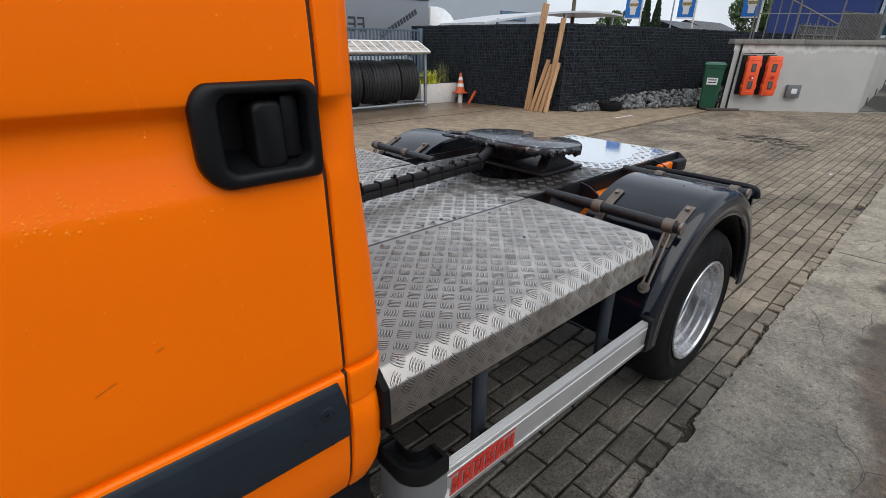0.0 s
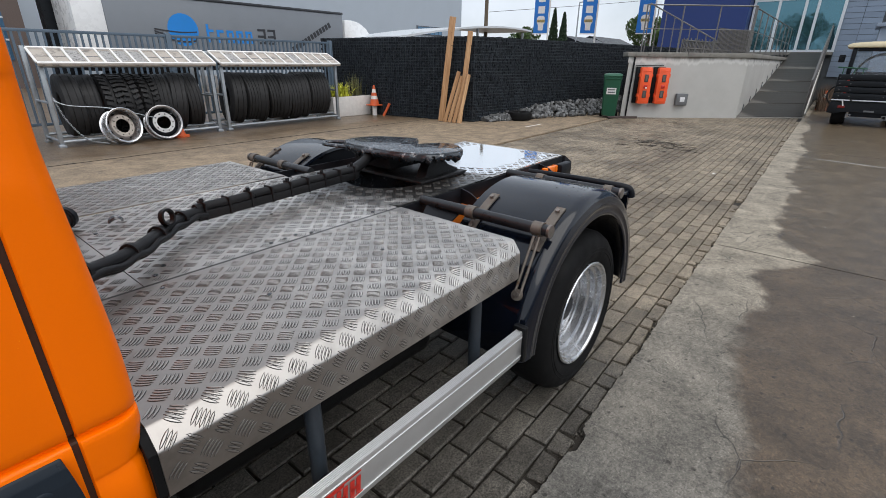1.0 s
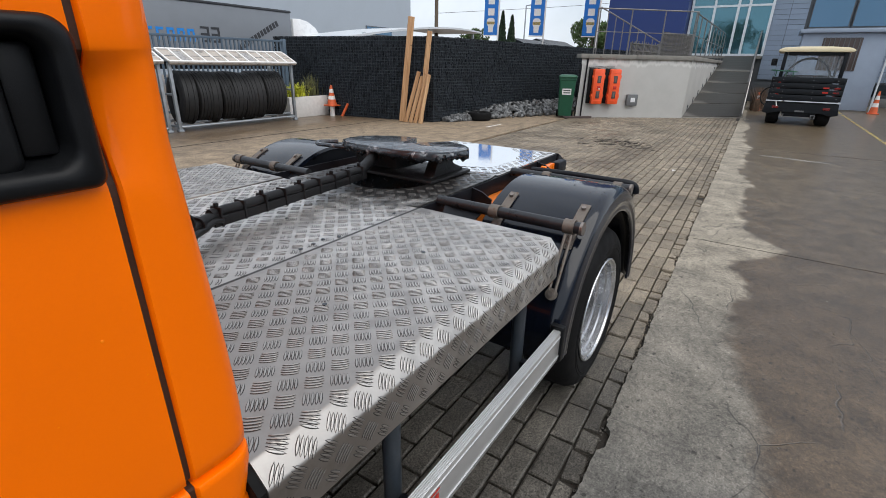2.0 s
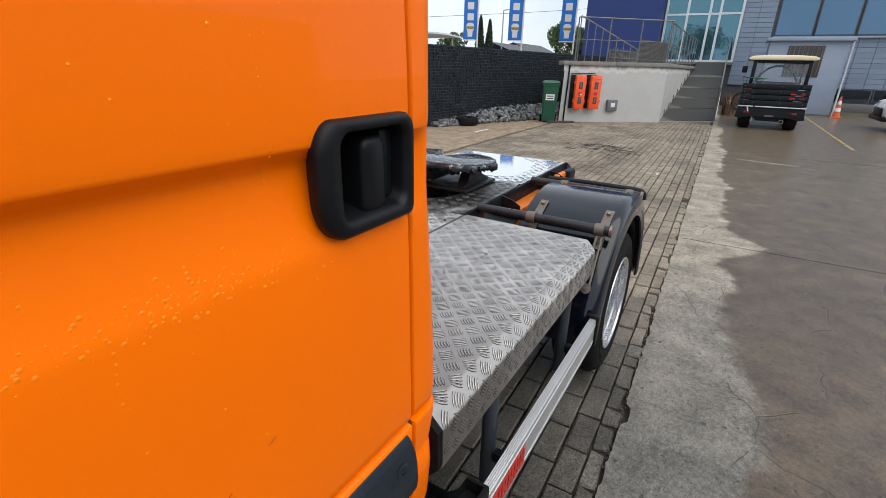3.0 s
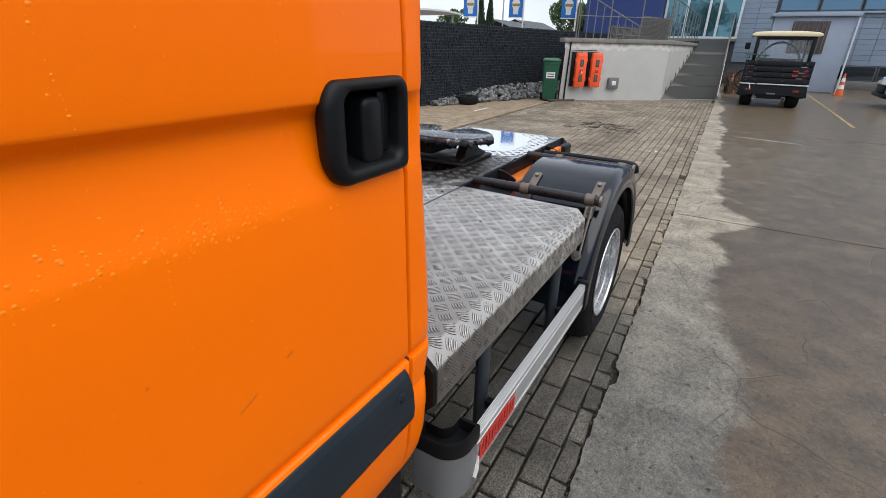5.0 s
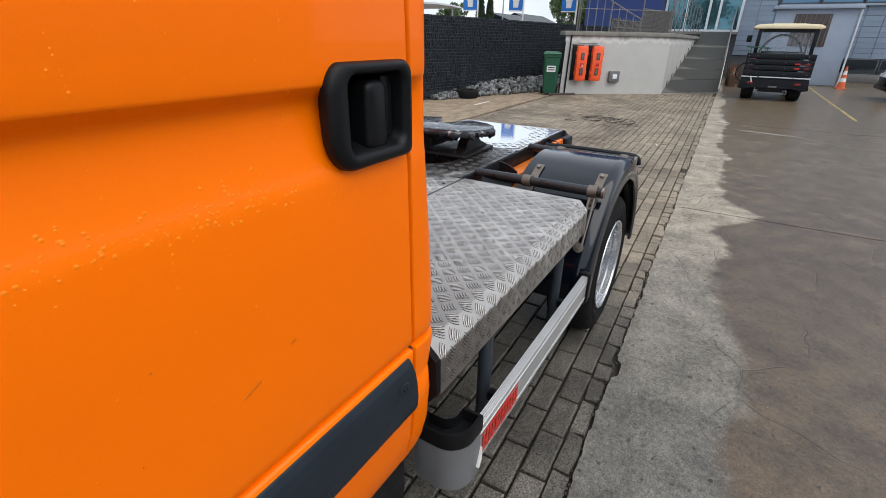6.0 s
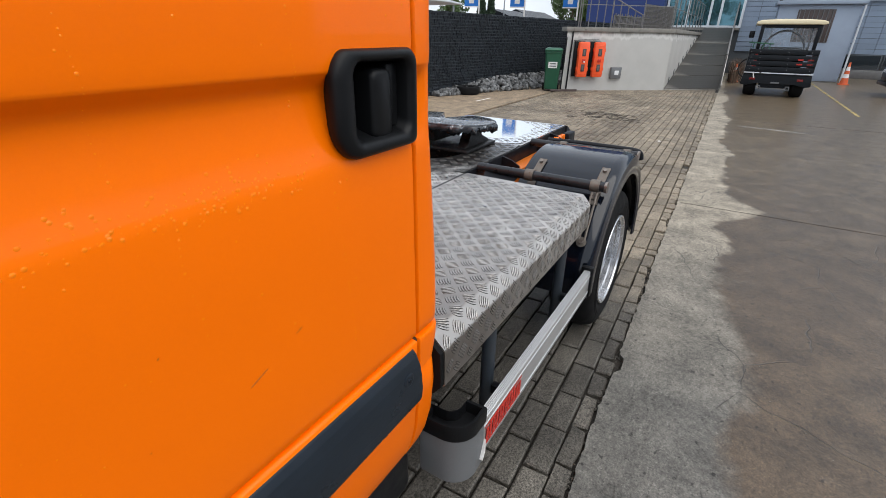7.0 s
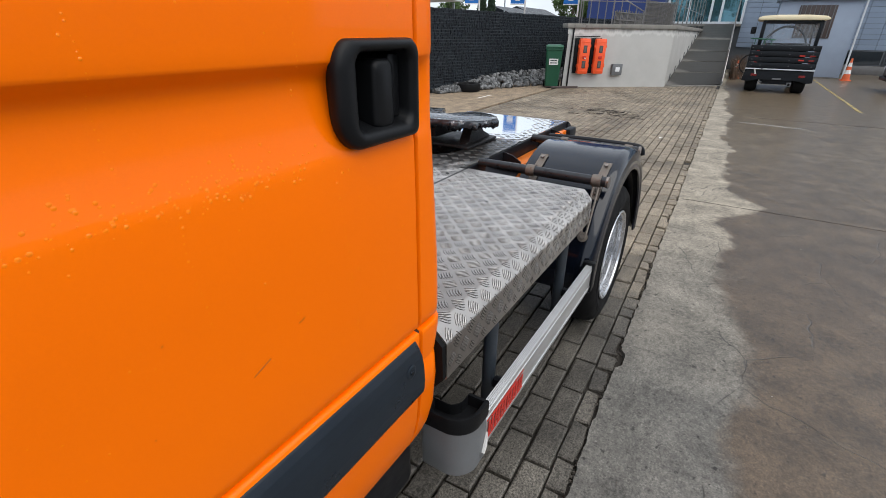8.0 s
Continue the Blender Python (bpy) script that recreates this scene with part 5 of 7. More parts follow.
for i in (6, 14, 22, 30):
    p = main[i]
    part("cable_clip", moved(lathe([(0.019, -0.006), (0.026, -0.006), (0.026, 0.006), (0.019, 0.006), (0.019, -0.006)], pose(0, 0, 0), 16), Matrix.Translation(p) @ (main[i + 1] - main[i - 1]).to_track_quat('Z', 'Y').to_matrix().to_4x4()), M_CABLE, hose)
part("hose_ring", moved(lathe([(0.020, -0.008), (0.026, -0.008), (0.026, 0.008), (0.020, 0.008), (0.020, -0.008)], seg=20), pose(0.735, 1.415, 0.952, 80, 0, 30)), M_CABLE, hose)
b = sweep(spline([(1.58, 1.600, 0.915), (1.68, 1.63, 0.935), (1.78, 1.67, 0.955), (1.88, 1.68, 0.95)]), 0.024, 10)
part("hose", b, M_CABLE, truck, smooth=60)
plug_m = Matrix.Translation((0.545, 1.83, 0.888)) @ Matrix.Rotation(radians(47), 4, 'Z') @ Matrix.Rotation(radians(84), 4, 'Y')
plug = part("connector_plug", lathe([(0.0, -0.06), (0.018, -0.06), (0.020, -0.02), (0.027, -0.015), (0.027, 0.03), (0.033, 0.032), (0.033, 0.06), (0.026, 0.062), (0.024, 0.04), (0.0, 0.04)], plug_m, 24), M_CABLE, truck, "black trailer connector plug", smooth=40)
part("plug_ring", lathe([(0.034, 0.036), (0.037, 0.038), (0.037, 0.054), (0.034, 0.056)], plug_m, 24), M_FRAME, plug)
part("deck_eye", sweep([(0.70 + 0.02 * math.cos(a), 1.80 + 0.012 * math.sin(a), 0.862 + 0.014 * abs(math.sin(a))) for a in [2 * math.pi * k / 12 for k in range(12)]], 0.005, 6, closed=True), M_GREASE, truck)


# wheels, fenders and their brackets
def wheel_at(x, y, out):
    """out: -1 when its face looks to -y."""
    m = pose(x, y, 0.37 - math.tan(radians(PITCH)) * (x - 0.30), 90, 0, 0) @ Matrix.Diagonal((1, 1, -out, 1))
    tyre = lathe([(0.235, -0.22), (0.30, -0.225), (0.345, -0.205), (0.366, -0.17), (0.370, -0.11), (0.366, -0.045), (0.352, -0.018), (0.335, -0.004), (0.300, 0.006), (0.262, 0.004), (0.240, -0.006), (0.229, -0.016), (0.226, -0.03), (0.226, -0.2), (0.235, -0.22)], m, 64)
    w = part("wheel", tyre, M_RUBBER, truck, "black tyre on a silver rim", smooth=40)
    for r in (0.30, 0.285):
        part("sidewall_line", lathe([(r - 0.002, 0.0055), (r, 0.0075), (r + 0.002, 0.0055)], m, 48), M_RUBBER, w)
    rim = lathe([(0.222, -0.022), (0.232, -0.010), (0.236, 0.0), (0.233, 0.004), (0.226, 0.002), (0.221, -0.006), (0.213, -0.010), (0.212, -0.030), (0.204, -0.034), (0.198, -0.036), (0.197, -0.060), (0.188, -0.065), (0.183, -0.068), (0.181, -0.100), (0.170, -0.104), (0.168, -0.125), (0.150, -0.140), (0.135, -0.128), (0.105, -0.120), (0.085, -0.122), (0.080, -0.15), (0.0, -0.15)], m, 64)
    part("rim", rim, M_RIM, w, "silver painted deep rim", smooth=22)
    hub = lathe([(0.0, -0.075), (0.050, -0.075), (0.062, -0.085), (0.066, -0.13)], m, 32)
    part("hub", hub, M_FRAME, w)
    for k in range(6):
        a = 2 * math.pi * k / 6
        nut = lathe([(0.0, -0.100), (0.010, -0.100), (0.012, -0.104), (0.012, -0.125)], m @ Matrix.Translation((0.095 * math.cos(a), 0.095 * math.sin(a), 0)), 6)
        part("wheel_nut", nut, M_BOLT, w)
    return w


wheel_at(2.032, 0.610, -1)
wheel_at(2.032, 2 * YC - 0.610, 1)
wheel_at(-1.75, 0.70, -1)
wheel_at(-1.75, 2 * YC - 0.70, 1)


FZ = 0.388                                            # height of the mudguards' centre


def fender(out):
    m = pose(1.99, 0.587, FZ, 90, 0, 0) @ Matrix.Diagonal((0.973, 0.973, 1, 1))
    prof = [(0.525, -0.430), (0.540, -0.425), (0.545, -0.25), (0.545, -0.055), (0.543, -0.035), (0.536, -0.018), (0.525, -0.007), (0.510, -0.002), (0.492, -0.001), (0.488, 0.001), (0.480, 0.002), (0.474, -0.003), (0.455, -0.001), (0.448, 0.001), (0.441, -0.003), (0.440, -0.010), (0.450, -0.014), (0.490, -0.022), (0.520, -0.05), (0.532, -0.085), (0.533, -0.25), (0.528, -0.420), (0.525, -0.430)]
    bm = lathe(prof, m, 40, arc=(-3, 178))
    bm.normal_update()
    bmesh.ops.holes_fill(bm, edges=[e for e in bm.edges if e.is_boundary], sides=0)
    if not out:
        bm.transform(Matrix.Translation((0, 2 * YC, 0)) @ Matrix.Diagonal((1, -1, 1, 1)))
    f = (lambda y: y + 0.012) if out else (lambda y: 2 * YC - y - 0.012)
    fe = part("fender", bm, M_FENDER, truck, "black plastic mudguard with rain drops", smooth=50)
    arch_pts = [(1.99 + 0.512 * math.cos(radians(a)), FZ + 0.512 * math.sin(radians(a))) for a in range(2, 180, 8)]
    part("inner_wall", prism(arch_pts, *sorted((f(0.985), f(0.990))), 'y'), M_FRAME, fe, smooth=0)
    part("inner_guard", box(1.40, 2.45, *sorted((f(1.062), f(1.07))), 0.42, 0.70 if out else 0.85), M_FRAME, truck)
    for x, z in ((1.635, FZ + 0.462), (2.29, FZ + 0.462)):
        t = part("fender_tube", cyl((x, f(0.598), z), (x, f(1.19), z), 0.021, 18), M_TUBE, truck, "rust-speckled steel tube")
        part("tube_cap", cyl((x, f(0.596), z), (x, f(0.606), z), 0.0235, 18), M_BOLT, t)
        for y in (0.645, 0.935) if x < 2 else (0.66, 1.0):
            b = lathe([(0.0215, -0.019), (0.026, -0.019), (0.026, 0.019), (0.0215, 0.019), (0.0215, -0.019)], pose(x, f(y), z, 90, 0, 0), 20)
            part("clamp", b, M_BRACKET, t, "rusty pipe clamp")
            # strap that follows the arch, up and down from the clamp
            lo, hi = (134, 111) if x < 2 else (62, 50)
            rows = []
            for k in range(9):
                a = radians(lo + (hi - lo) * k / 8)
                rows.append((1.99 + 0.5345 * math.cos(a), FZ + 0.5345 * math.sin(a)))
            b = bmesh.new()
            q = []
            for px, pz in rows:
                d = Vector((px - 1.99, 0, pz - FZ)).normalized()
                q.append([b.verts.new((px + d.x * h, f(y + w), pz + d.z * h)) for w, h in ((-0.018, -0.003), (0.018, -0.003), (0.018, 0.003), (-0.018, 0.003))])
            for A, B in zip(q, q[1:]):
                for k in range(4):
                    b.faces.new((A[k], A[(k + 1) % 4], B[(k + 1) % 4], B[k]))
            b.faces.new(q[0]), b.faces.new(q[-1])
            st = part("strap", b, M_BRACKET, fe, "rusted steel strap")
            for a in (hi + 3, lo - 3):
                px, pz = 1.99 + 0.538 * math.cos(radians(a)), FZ + 0.538 * math.sin(radians(a))
                d = Vector((px - 1.99, 0, pz - FZ)).normalized()
                part("bolt", cyl((px, f(y), pz), (px + d.x * 0.010, f(y), pz + d.z * 0.010), 0.009, 6), M_BOLT, st)
    # slotted brace down the front
    top, foot = Vector((1.615, f(0.640), FZ + 0.44)), Vector((1.510, f(0.640), FZ + 0.255))
    for s in (-1, 1):
        w = 0.0105 * s
        b = cyl(top + Vector((0.0, w, 0)), foot + Vector((0, w, 0)), 0.0052, 6)
        part("brace_bar", b, M_BRACKET, fe, "rusted slotted brace")
    d = (foot - top).normalized()
    b = moved(cyl((0, 0, -0.004), (0, 0, 0.004), 0.021, 16), Matrix.Translation(foot) @ Matrix.Rotation(radians(-60.0), 4, 'Y'))
    part("brace_foot", b, M_BRACKET, fe)
    part("bolt", cyl(foot, foot + Vector((-0.010, 0, 0.006)), 0.009, 6), M_BOLT, fe)
    # lamp carrier behind the arch
    pts = spline([(2.40, f(1.13), FZ + 0.46), (2.43, f(0.95), FZ + 0.458), (2.46, f(0.72), FZ + 0.45), (2.470, f(0.66), FZ + 0.447), (2.480, f(0.625), FZ + 0.435), (2.485, f(0.615), FZ + 0.40)])
    part("rear_bar", sweep(pts, 0.016, 10), M_FRAME, truck, smooth=60)
    part("carrier_board", prism([(x_, z_ - 0.40 + FZ) for x_, z_ in ((2.36, 0.835), (2.46, 0.84), (2.47, 0.83), (2.46, 0.74), (2.45, 0.74), (2.44, 0.82))], *sorted((f(0.62), f(1.10))), 'y'), M_FENDER, truck, smooth=40)


fender(True)
fender(False)
rng = random.Random(8)
dv, df = [], []
for i in range(520):
    a, y = radians(rng.gauss(60, 17)), 0.612 + abs(rng.gauss(0, 0.07))
    r = rng.choice((0.0015, 0.002, 0.003, 0.004))
    rad = 0.545 if y > 0.642 else 0.545 - (0.642 - y) ** 2 * 8
    c = Vector((1.99 + 0.973 * rad * math.cos(a), y, FZ + 0.973 * rad * math.sin(a)))
    n_ = Vector((math.cos(a), 0, math.sin(a)))
    u_ = Vector((-n_.z, 0, n_.x))
    base = len(dv)
    for rr, hh in ((1.0, 0.0), (0.7, 0.4)):
        for k in range(6):
            q = k * math.pi / 3
            dv.append(tuple(c + u_ * (r * rr * math.cos(q)) + Vector((0, 1, 0)) * (r * rr * math.sin(q)) + n_ * (r * hh)))
    dv.append(tuple(c + n_ * (r * 0.5)))
    for k in range(6):
        j = (k + 1) % 6
        df += [(base + k, base + j, base + 6 + j, base + 6 + k), (base + 6 + k, base + 6 + j, base + 12)]
M_WATER2, _, _, wp_ = nodes_of("water_drop_dark")
wp_.inputs["Base Color"].default_value = (0.05, 0.055, 0.06, 1)
wp_.inputs["Roughness"].default_value = 0.04
tagged(raw("rain_drops", dv, df, M_WATER2, truck, smooth=True), "clear rain drops", kind="stuff")

# side guard
RX0, RX1 = 0.495, 1.440
b = box(RX0, RX1, 0.580, 0.606, 0.446, 0.556, 0.003)
guard = part("side_guard", b, M_ALU, truck, "ribbed aluminium side guard rail")
for k in range(5):
    y = 0.5818 + k * 0.0049
    part("rib", box(RX0 + 0.001, RX1 - 0.001, y, y + 0.0029, 0.5555, 0.5590, 0.0010, 1), M_ALU, guard)
part("rib", box(RX0 + 0.001, RX1 - 0.001, 0.5775, 0.581, 0.536, 0.540, 0.0008, 1), M_ALU, guard)
part("rib", box(RX0 + 0.001, RX1 - 0.001, 0.5775, 0.581, 0.463, 0.467, 0.0008, 1), M_ALU, guard)
part("end_cap", box(RX1, RX1 + 0.026, 0.571, 0.620, 0.436, 0.570, 0.007), M_BLACK_PLASTIC, guard, "black plastic end cap")
arc_pts = lambda cx, cy, r, a0, a1, n: [(cx + r * math.cos(radians(a0 + (a1 - a0) * k / n)), cy + r * math.sin(radians(a0 + (a1 - a0) * k / n))) for k in range(n + 1)]
plan = [(0.497, 0.576)] + arc_pts(0.456, 0.638, 0.062, 270, 180, 12) + [(0.394, 0.700), (0.436, 0.700)] + arc_pts(0.464, 0.654, 0.028, 180, 270, 8) + [(0.497, 0.626)]
part("corner_piece", prism(plan, 0.425, 0.560, 'z', bevel=0.003), M_GREYCAP, guard, "rounded grey plastic corner", smooth=70)
grow = lambda s, z: [(0.447 + (x - 0.447) * (1 + s * 0.04) if x < 0.49 else x, 0.632 + (y - 0.632) * (1 + s * 0.04), z) for x, y in plan]
shrink = lambda s, z: [(min(0.489, 0.447 + (x - 0.447) * (1 - s) + (0.004 if x > 0.44 and y > 0.62 else 0)), 0.632 + (y - 0.632) * (1 - s), z) for x, y in plan]
cap = part("corner_cap", loft([grow(1, 0.5605), grow(1.6, 0.572), grow(1.6, 0.600), grow(0.8, 0.606), shrink(0.10, 0.606), shrink(0.16, 0.600), shrink(0.18, 0.575)]), M_BLACK_PLASTIC, guard, "black plastic cap with a hollow top", smooth=45)
part("torn_tab", prism([(0.497, 0.46), (0.497, 0.505), (0.476, 0.452), (0.484, 0.442)], 0.570, 0.5755, 'y'), M_CONE_W, guard, "pale torn plastic tab")
part("far_side_guard", box(RX0, RX1, 2 * YC - 0.606, 2 * YC - 0.580, 0.446, 0.556, 0.003), M_ALU, truck, "ribbed aluminium side guard rail")
# red sticker: frame lines and slanted strokes in place of the maker's name
sx0, sx1, sz0, sz1 = 0.503, 0.735, 0.470, 0.534
b = box(sx0, sx1, 0.5765, 0.5778, sz0, sz0 + 0.003)
box(sx0, sx1, 0.5765, 0.5778, sz1 - 0.003, sz1, bm=b)
for k in range(6):
    x = sx0 + 0.008 + k * 0.0375
    for off in (0.0, 0.018):
        s_ = prism([(x + off, sz0 + 0.006), (x + off + 0.012, sz0 + 0.006), (x + off + 0.012 + 0.004, sz0 + 0.050), (x + off + 0.004, sz0 + 0.050)], 0.5765, 0.5778, 'y')
        join(b, s_)
    join(b, box(x + 0.004, x + 0.026, 0.5765, 0.5778, sz0 + 0.021, sz0 + 0.028))
box(sx0 + 0.03, sx1 - 0.05, 0.5765, 0.5778, sz1 - 0.010, sz1 - 0.005, bm=b)
part("sticker", b, M_RED, guard, "red sticker with slanted strokes")
for x in (0.682, 1.28):
    part("guard_post", cyl((x, 0.662, 0.40), (x, 0.662, 0.806), 0.0195, 16), M_POST, truck, "blue-grey steel post")
    part("post_clamp", box(x - 0.012, x + 0.012, 0.6065, 0.644, 0.485, 0.515, 0.003), M_FRAME, truck)
    part("post_foot", box(x - 0.03, x + 0.03, 0.645, 0.76, 0.806, 0.82, 0.003), M_FRAME, truck)

truck.matrix_world = Matrix.Translation((0.30, 0.64, 0.6)) @ Matrix.Rotation(radians(-0.7), 4, 'Z') @ Matrix.Rotation(radians(-PITCH), 4, 'Y') @ Matrix.Translation((-0.30, -0.64, -0.6)) @ truck.matrix_world   # it stands a touch askew, its tail a little raised

# ---- things by the retaining wall ----
WALL_TURN = math.degrees(math.atan2(WD.y, WD.x))
WALL = Matrix.Translation((WL.x, WL.y, 0)) @ Matrix.Rotation(radians(WALL_TURN), 4, 'Z')   # x along the wall, -y out of it
if (WALL.to_3x3() @ Vector((0, -1, 0))).to_2d().dot(n_out) < 0:
    WALL = WALL @ Matrix.Diagonal((1, -1, 1, 1))


def wall_part(name, b, material, parent, label="", smooth=30):
    b.transform(WALL)
    return part(name, b, material, parent, label, smooth=smooth)


def wall_thing(name, s, z, label, category, group=""):
    p = WALL @ Vector((s, -0.05, z))
    return thing(name, tuple(p), label, category, group)


for s in (0.31, 0.78):
    bx = wall_thing("extinguisher_cabinet", s + 0.175, 0.38, "red-orange plastic extinguisher cabinet on the concrete wall", "cabinet", "extinguisher cabinets")
    wall_part("back_shell", box(s - 0.075, s + 0.22, -0.10, -0.002, 0.39, 1.31, 0.015), M_BLACK_PLASTIC, bx, "black rear shell")
    lid = prism([(s, 0.40), (s + 0.02, 0.38), (s + 0.28, 0.38), (s + 0.305, 0.40), (s + 0.305, 1.25), (s + 0.28, 1.295), (s + 0.03, 1.295), (s, 1.27)], -0.24, -0.102, 'y', bevel=0.018)
    lid = wall_part("cover", lid, M_BOXRED, bx, "red-orange moulded cover")
    for z0 in (0.53, 0.93):
        rim_ = box(s + 0.10, s + 0.205, -0.247, -0.2385, z0, z0 + 0.19, 0.008)
        rim_ = wall_part("window", rim_, M_BROWN, lid, "small dark window")
        wall_part("pane", box(s + 0.125, s + 0.175, -0.2495, -0.2475, z0 + 0.03, z0 + 0.155), M_SLAT, rim_)
    latch = wall_part("latch", box(s + 0.105, s + 0.205, -0.255, -0.2385, 0.775, 0.855, 0.006), M_RED, lid, "red latch plate")
    if s < 0.5:
        wall_part("seal", box(s + 0.15, s + 0.19, -0.260, -0.2555, 0.765, 0.805, 0.002), M_CONE_W, latch, "white paper seal")
    for z0 in (0.55, 1.05):
        for h0 in (s - 0.022, s + 0.306):
            wall_part("hinge", box(h0, h0 + 0.021, -0.22, -0.13, z0, z0 + 0.09, 0.004), M_BOXRED, lid)
    for z0 in (0.455, 1.19):
        wall_part("rib", box(s + 0.04, s + 0.265, -0.246, -0.2385, z0, z0 + 0.022, 0.004), M_BOXRED, lid)
wb = wall_thing("wall_lamp", 1.585, 0.33, "square grey wall lamp with a white lens", "lamp")
wall_part("lamp_body", box(1.43, 1.75, -0.11, -0.002, 0.33, 0.64, 0.02), M_GREYCAP, wb)
wall_part("lens", box(1.53, 1.66, -0.118, -0.109, 0.43, 0.55, 0.004), M_WHITEPAINT, wb, "white lens")
b = sweep([WALL @ Vector(p) for p in ((0.13, -0.03, 0.0), (0.14, -0.03, 0.75), (0.16, -0.03, 1.55))], 0.022, 8)
solo("wall_pipe", b, M_CABLE, "black pipe up the concrete wall", "pipe", at=tuple(WALL @ Vector((0.13, -0.03, 0))))
b = sweep([WALL @ Vector(p) for p in ((0.20, -0.05, 1.33), (0.50, -0.05, 1.345), (0.95, -0.05, 1.35))], 0.012, 6)
solo("wall_cable", b, M_CABLE, "black cable above the cabinets", "cable", at=tuple(WALL @ Vector((0.20, -0.05, 1.33))))
b = sweep([WALL @ Vector(p) for p in ((-0.10, -0.16, 0.02), (-0.05, -0.10, 0.7), (-0.02, -0.06, 1.40))], 0.018, 6)
solo("leaning_bar", b, M_CABLE, "black iron bar leaning on the wall end", "bar", at=tuple(WALL @ Vector((-0.10, -0.16, 0))))
b = box(-0.45, 0.35, -0.30, -0.24, 0.002, 0.06, 0.006)
b.transform(WALL)
solo("iron_beam", b, M_BROWN, "rusty iron beam lying at the wall foot", "beam", at=tuple(WALL @ Vector((0, -0.27, 0))))
# wheeled bin
bin_at = Vector((13.45, 4.84, 0))
bn = thing("wheeled_bin", tuple(bin_at), "dark green wheeled rubbish bin with a pale label", "bin", turn=-70)
bm_ = loft([[(px, py, z) for px, py in rounded(0, 0, hw, hd, 0.05)] for z, hw, hd in ((0.06, 0.17, 0.22), (0.10, 0.18, 0.23), (0.985, 0.22, 0.29), (1.0, 0.235, 0.305), (1.05, 0.235, 0.305), (1.055, 0.21, 0.28))])
part("body", bm_, M_BIN, bn, world=False, smooth=40)
part("lid", loft([[(px, py, z) for px, py in rounded(0, 0.0, hw, hd, 0.05)] for z, hw, hd in ((1.057, 0.24, 0.32), (1.085, 0.245, 0.325), (1.12, 0.22, 0.29), (1.135, 0.17, 0.22))]), M_BIN, bn, "green lid", world=False, smooth=40)
for sx in (-1, 1):
    part("wheel", cyl((sx * 0.17, 0.22, 0.10), (sx * 0.23, 0.22, 0.10), 0.10, 20), M_RUBBER, bn, world=False)
part("label", box(-0.12, 0.12, -0.294, -0.268, 0.62, 0.78), M_CONE_W, bn, "pale label with bars", world=False)
for z in (0.66, 0.72):
    part("label_bar", box(-0.09, 0.09, -0.298, -0.2945, z, z + 0.025), M_DARKTXT, bn, world=False)
part("handle", sweep([(-0.16, 0.33, 1.03), (-0.16, 0.37, 1.05), (0.16, 0.37, 1.05), (0.16, 0.33, 1.03)], 0.016, 8), M_BIN, bn, world=False)

# ---- gabion side: timber, cobbles, tyre ----
def timber(foot, top, w, t, label, group=""):
    foot, top = Vector(foot), Vector(top)
    L = (top - foot).length
    q = (top - foot).to_track_quat('Z', 'Y').to_matrix().to_4x4()
    b = box(-t / 2, t / 2, -w / 2, w / 2, 0, L, 0.004, 1)
    ob = solo("timber_plank", b, M_TIMBER, label, "plank", group)
    ob.matrix_world = Matrix.Translation(foot + Vector((0, 0, 0.004))) @ q
    return ob


timber((9.52, 7.56, 0), (9.72, 7.40, 2.34), 0.145, 0.05, "long pine plank leaning on the gabion wall", "leaning planks")
timber((9.58, 7.04, 0), (9.80, 6.94, 2.03), 0.115, 0.05, "long pine plank leaning at the gabion corner", "leaning planks")
for y, dy, h in ((7.40, -0.24, 1.16), (7.26, -0.20, 1.06), (7.12, -0.20, 1.12), (6.97, -0.10, 1.10)):
    timber((9.46, y, 0), (9.68, y + dy, h), 0.09, 0.045, "short pine plank leaning on the gabion wall", "short leaning planks")
rng = random.Random(44)
cv, cf = [], []
ico = bmesh.new()
bmesh.ops.create_icosphere(ico, subdivisions=1, radius=1)
ico_v = [v.co.copy() for v in ico.verts]
ico_f = [[v.index for v in f.verts] for f in ico.faces]
ico.free()
for i in range(1100):
    s = rng.uniform(0.3, 1) if i < 50 else rng.uniform(0.6, 9.5)
    wide = 0.16 + 0.75 * min(1, s / 4.0)
    o_ = rng.uniform(0.03, 1.0) * wide
    r = rng.uniform(0.035, 0.085)
    p = GAB0 @ Vector((s, -0.05 - o_, 0))
    z = (1 - o_ / wide) * 0.30 * min(1, s / 3.0) + r * 0.45
    e = Euler((rng.uniform(0, 6), rng.uniform(0, 6), rng.uniform(0, 6))).to_matrix()
    sc = Vector((r * rng.uniform(0.8, 1.5), r * rng.uniform(0.7, 1.2), r * rng.uniform(0.5, 0.9)))
    o = len(cv)
    for v in ico_v:
        q = e @ Vector((v.x * sc.x, v.y * sc.y, v.z * sc.z)) * rng.uniform(0.88, 1.1)
        cv.append((p.x + q.x, p.y + q.y, max(0.002, z + q.z)))
    cf += [tuple(o + k for k in f) for f in ico_f]
cob = raw("cobble_heap", cv, cf, M_COBBLE, None)
tagged(cob, "loose grey cobbles heaped at the gabion foot", "cobbles", kind="stuff")


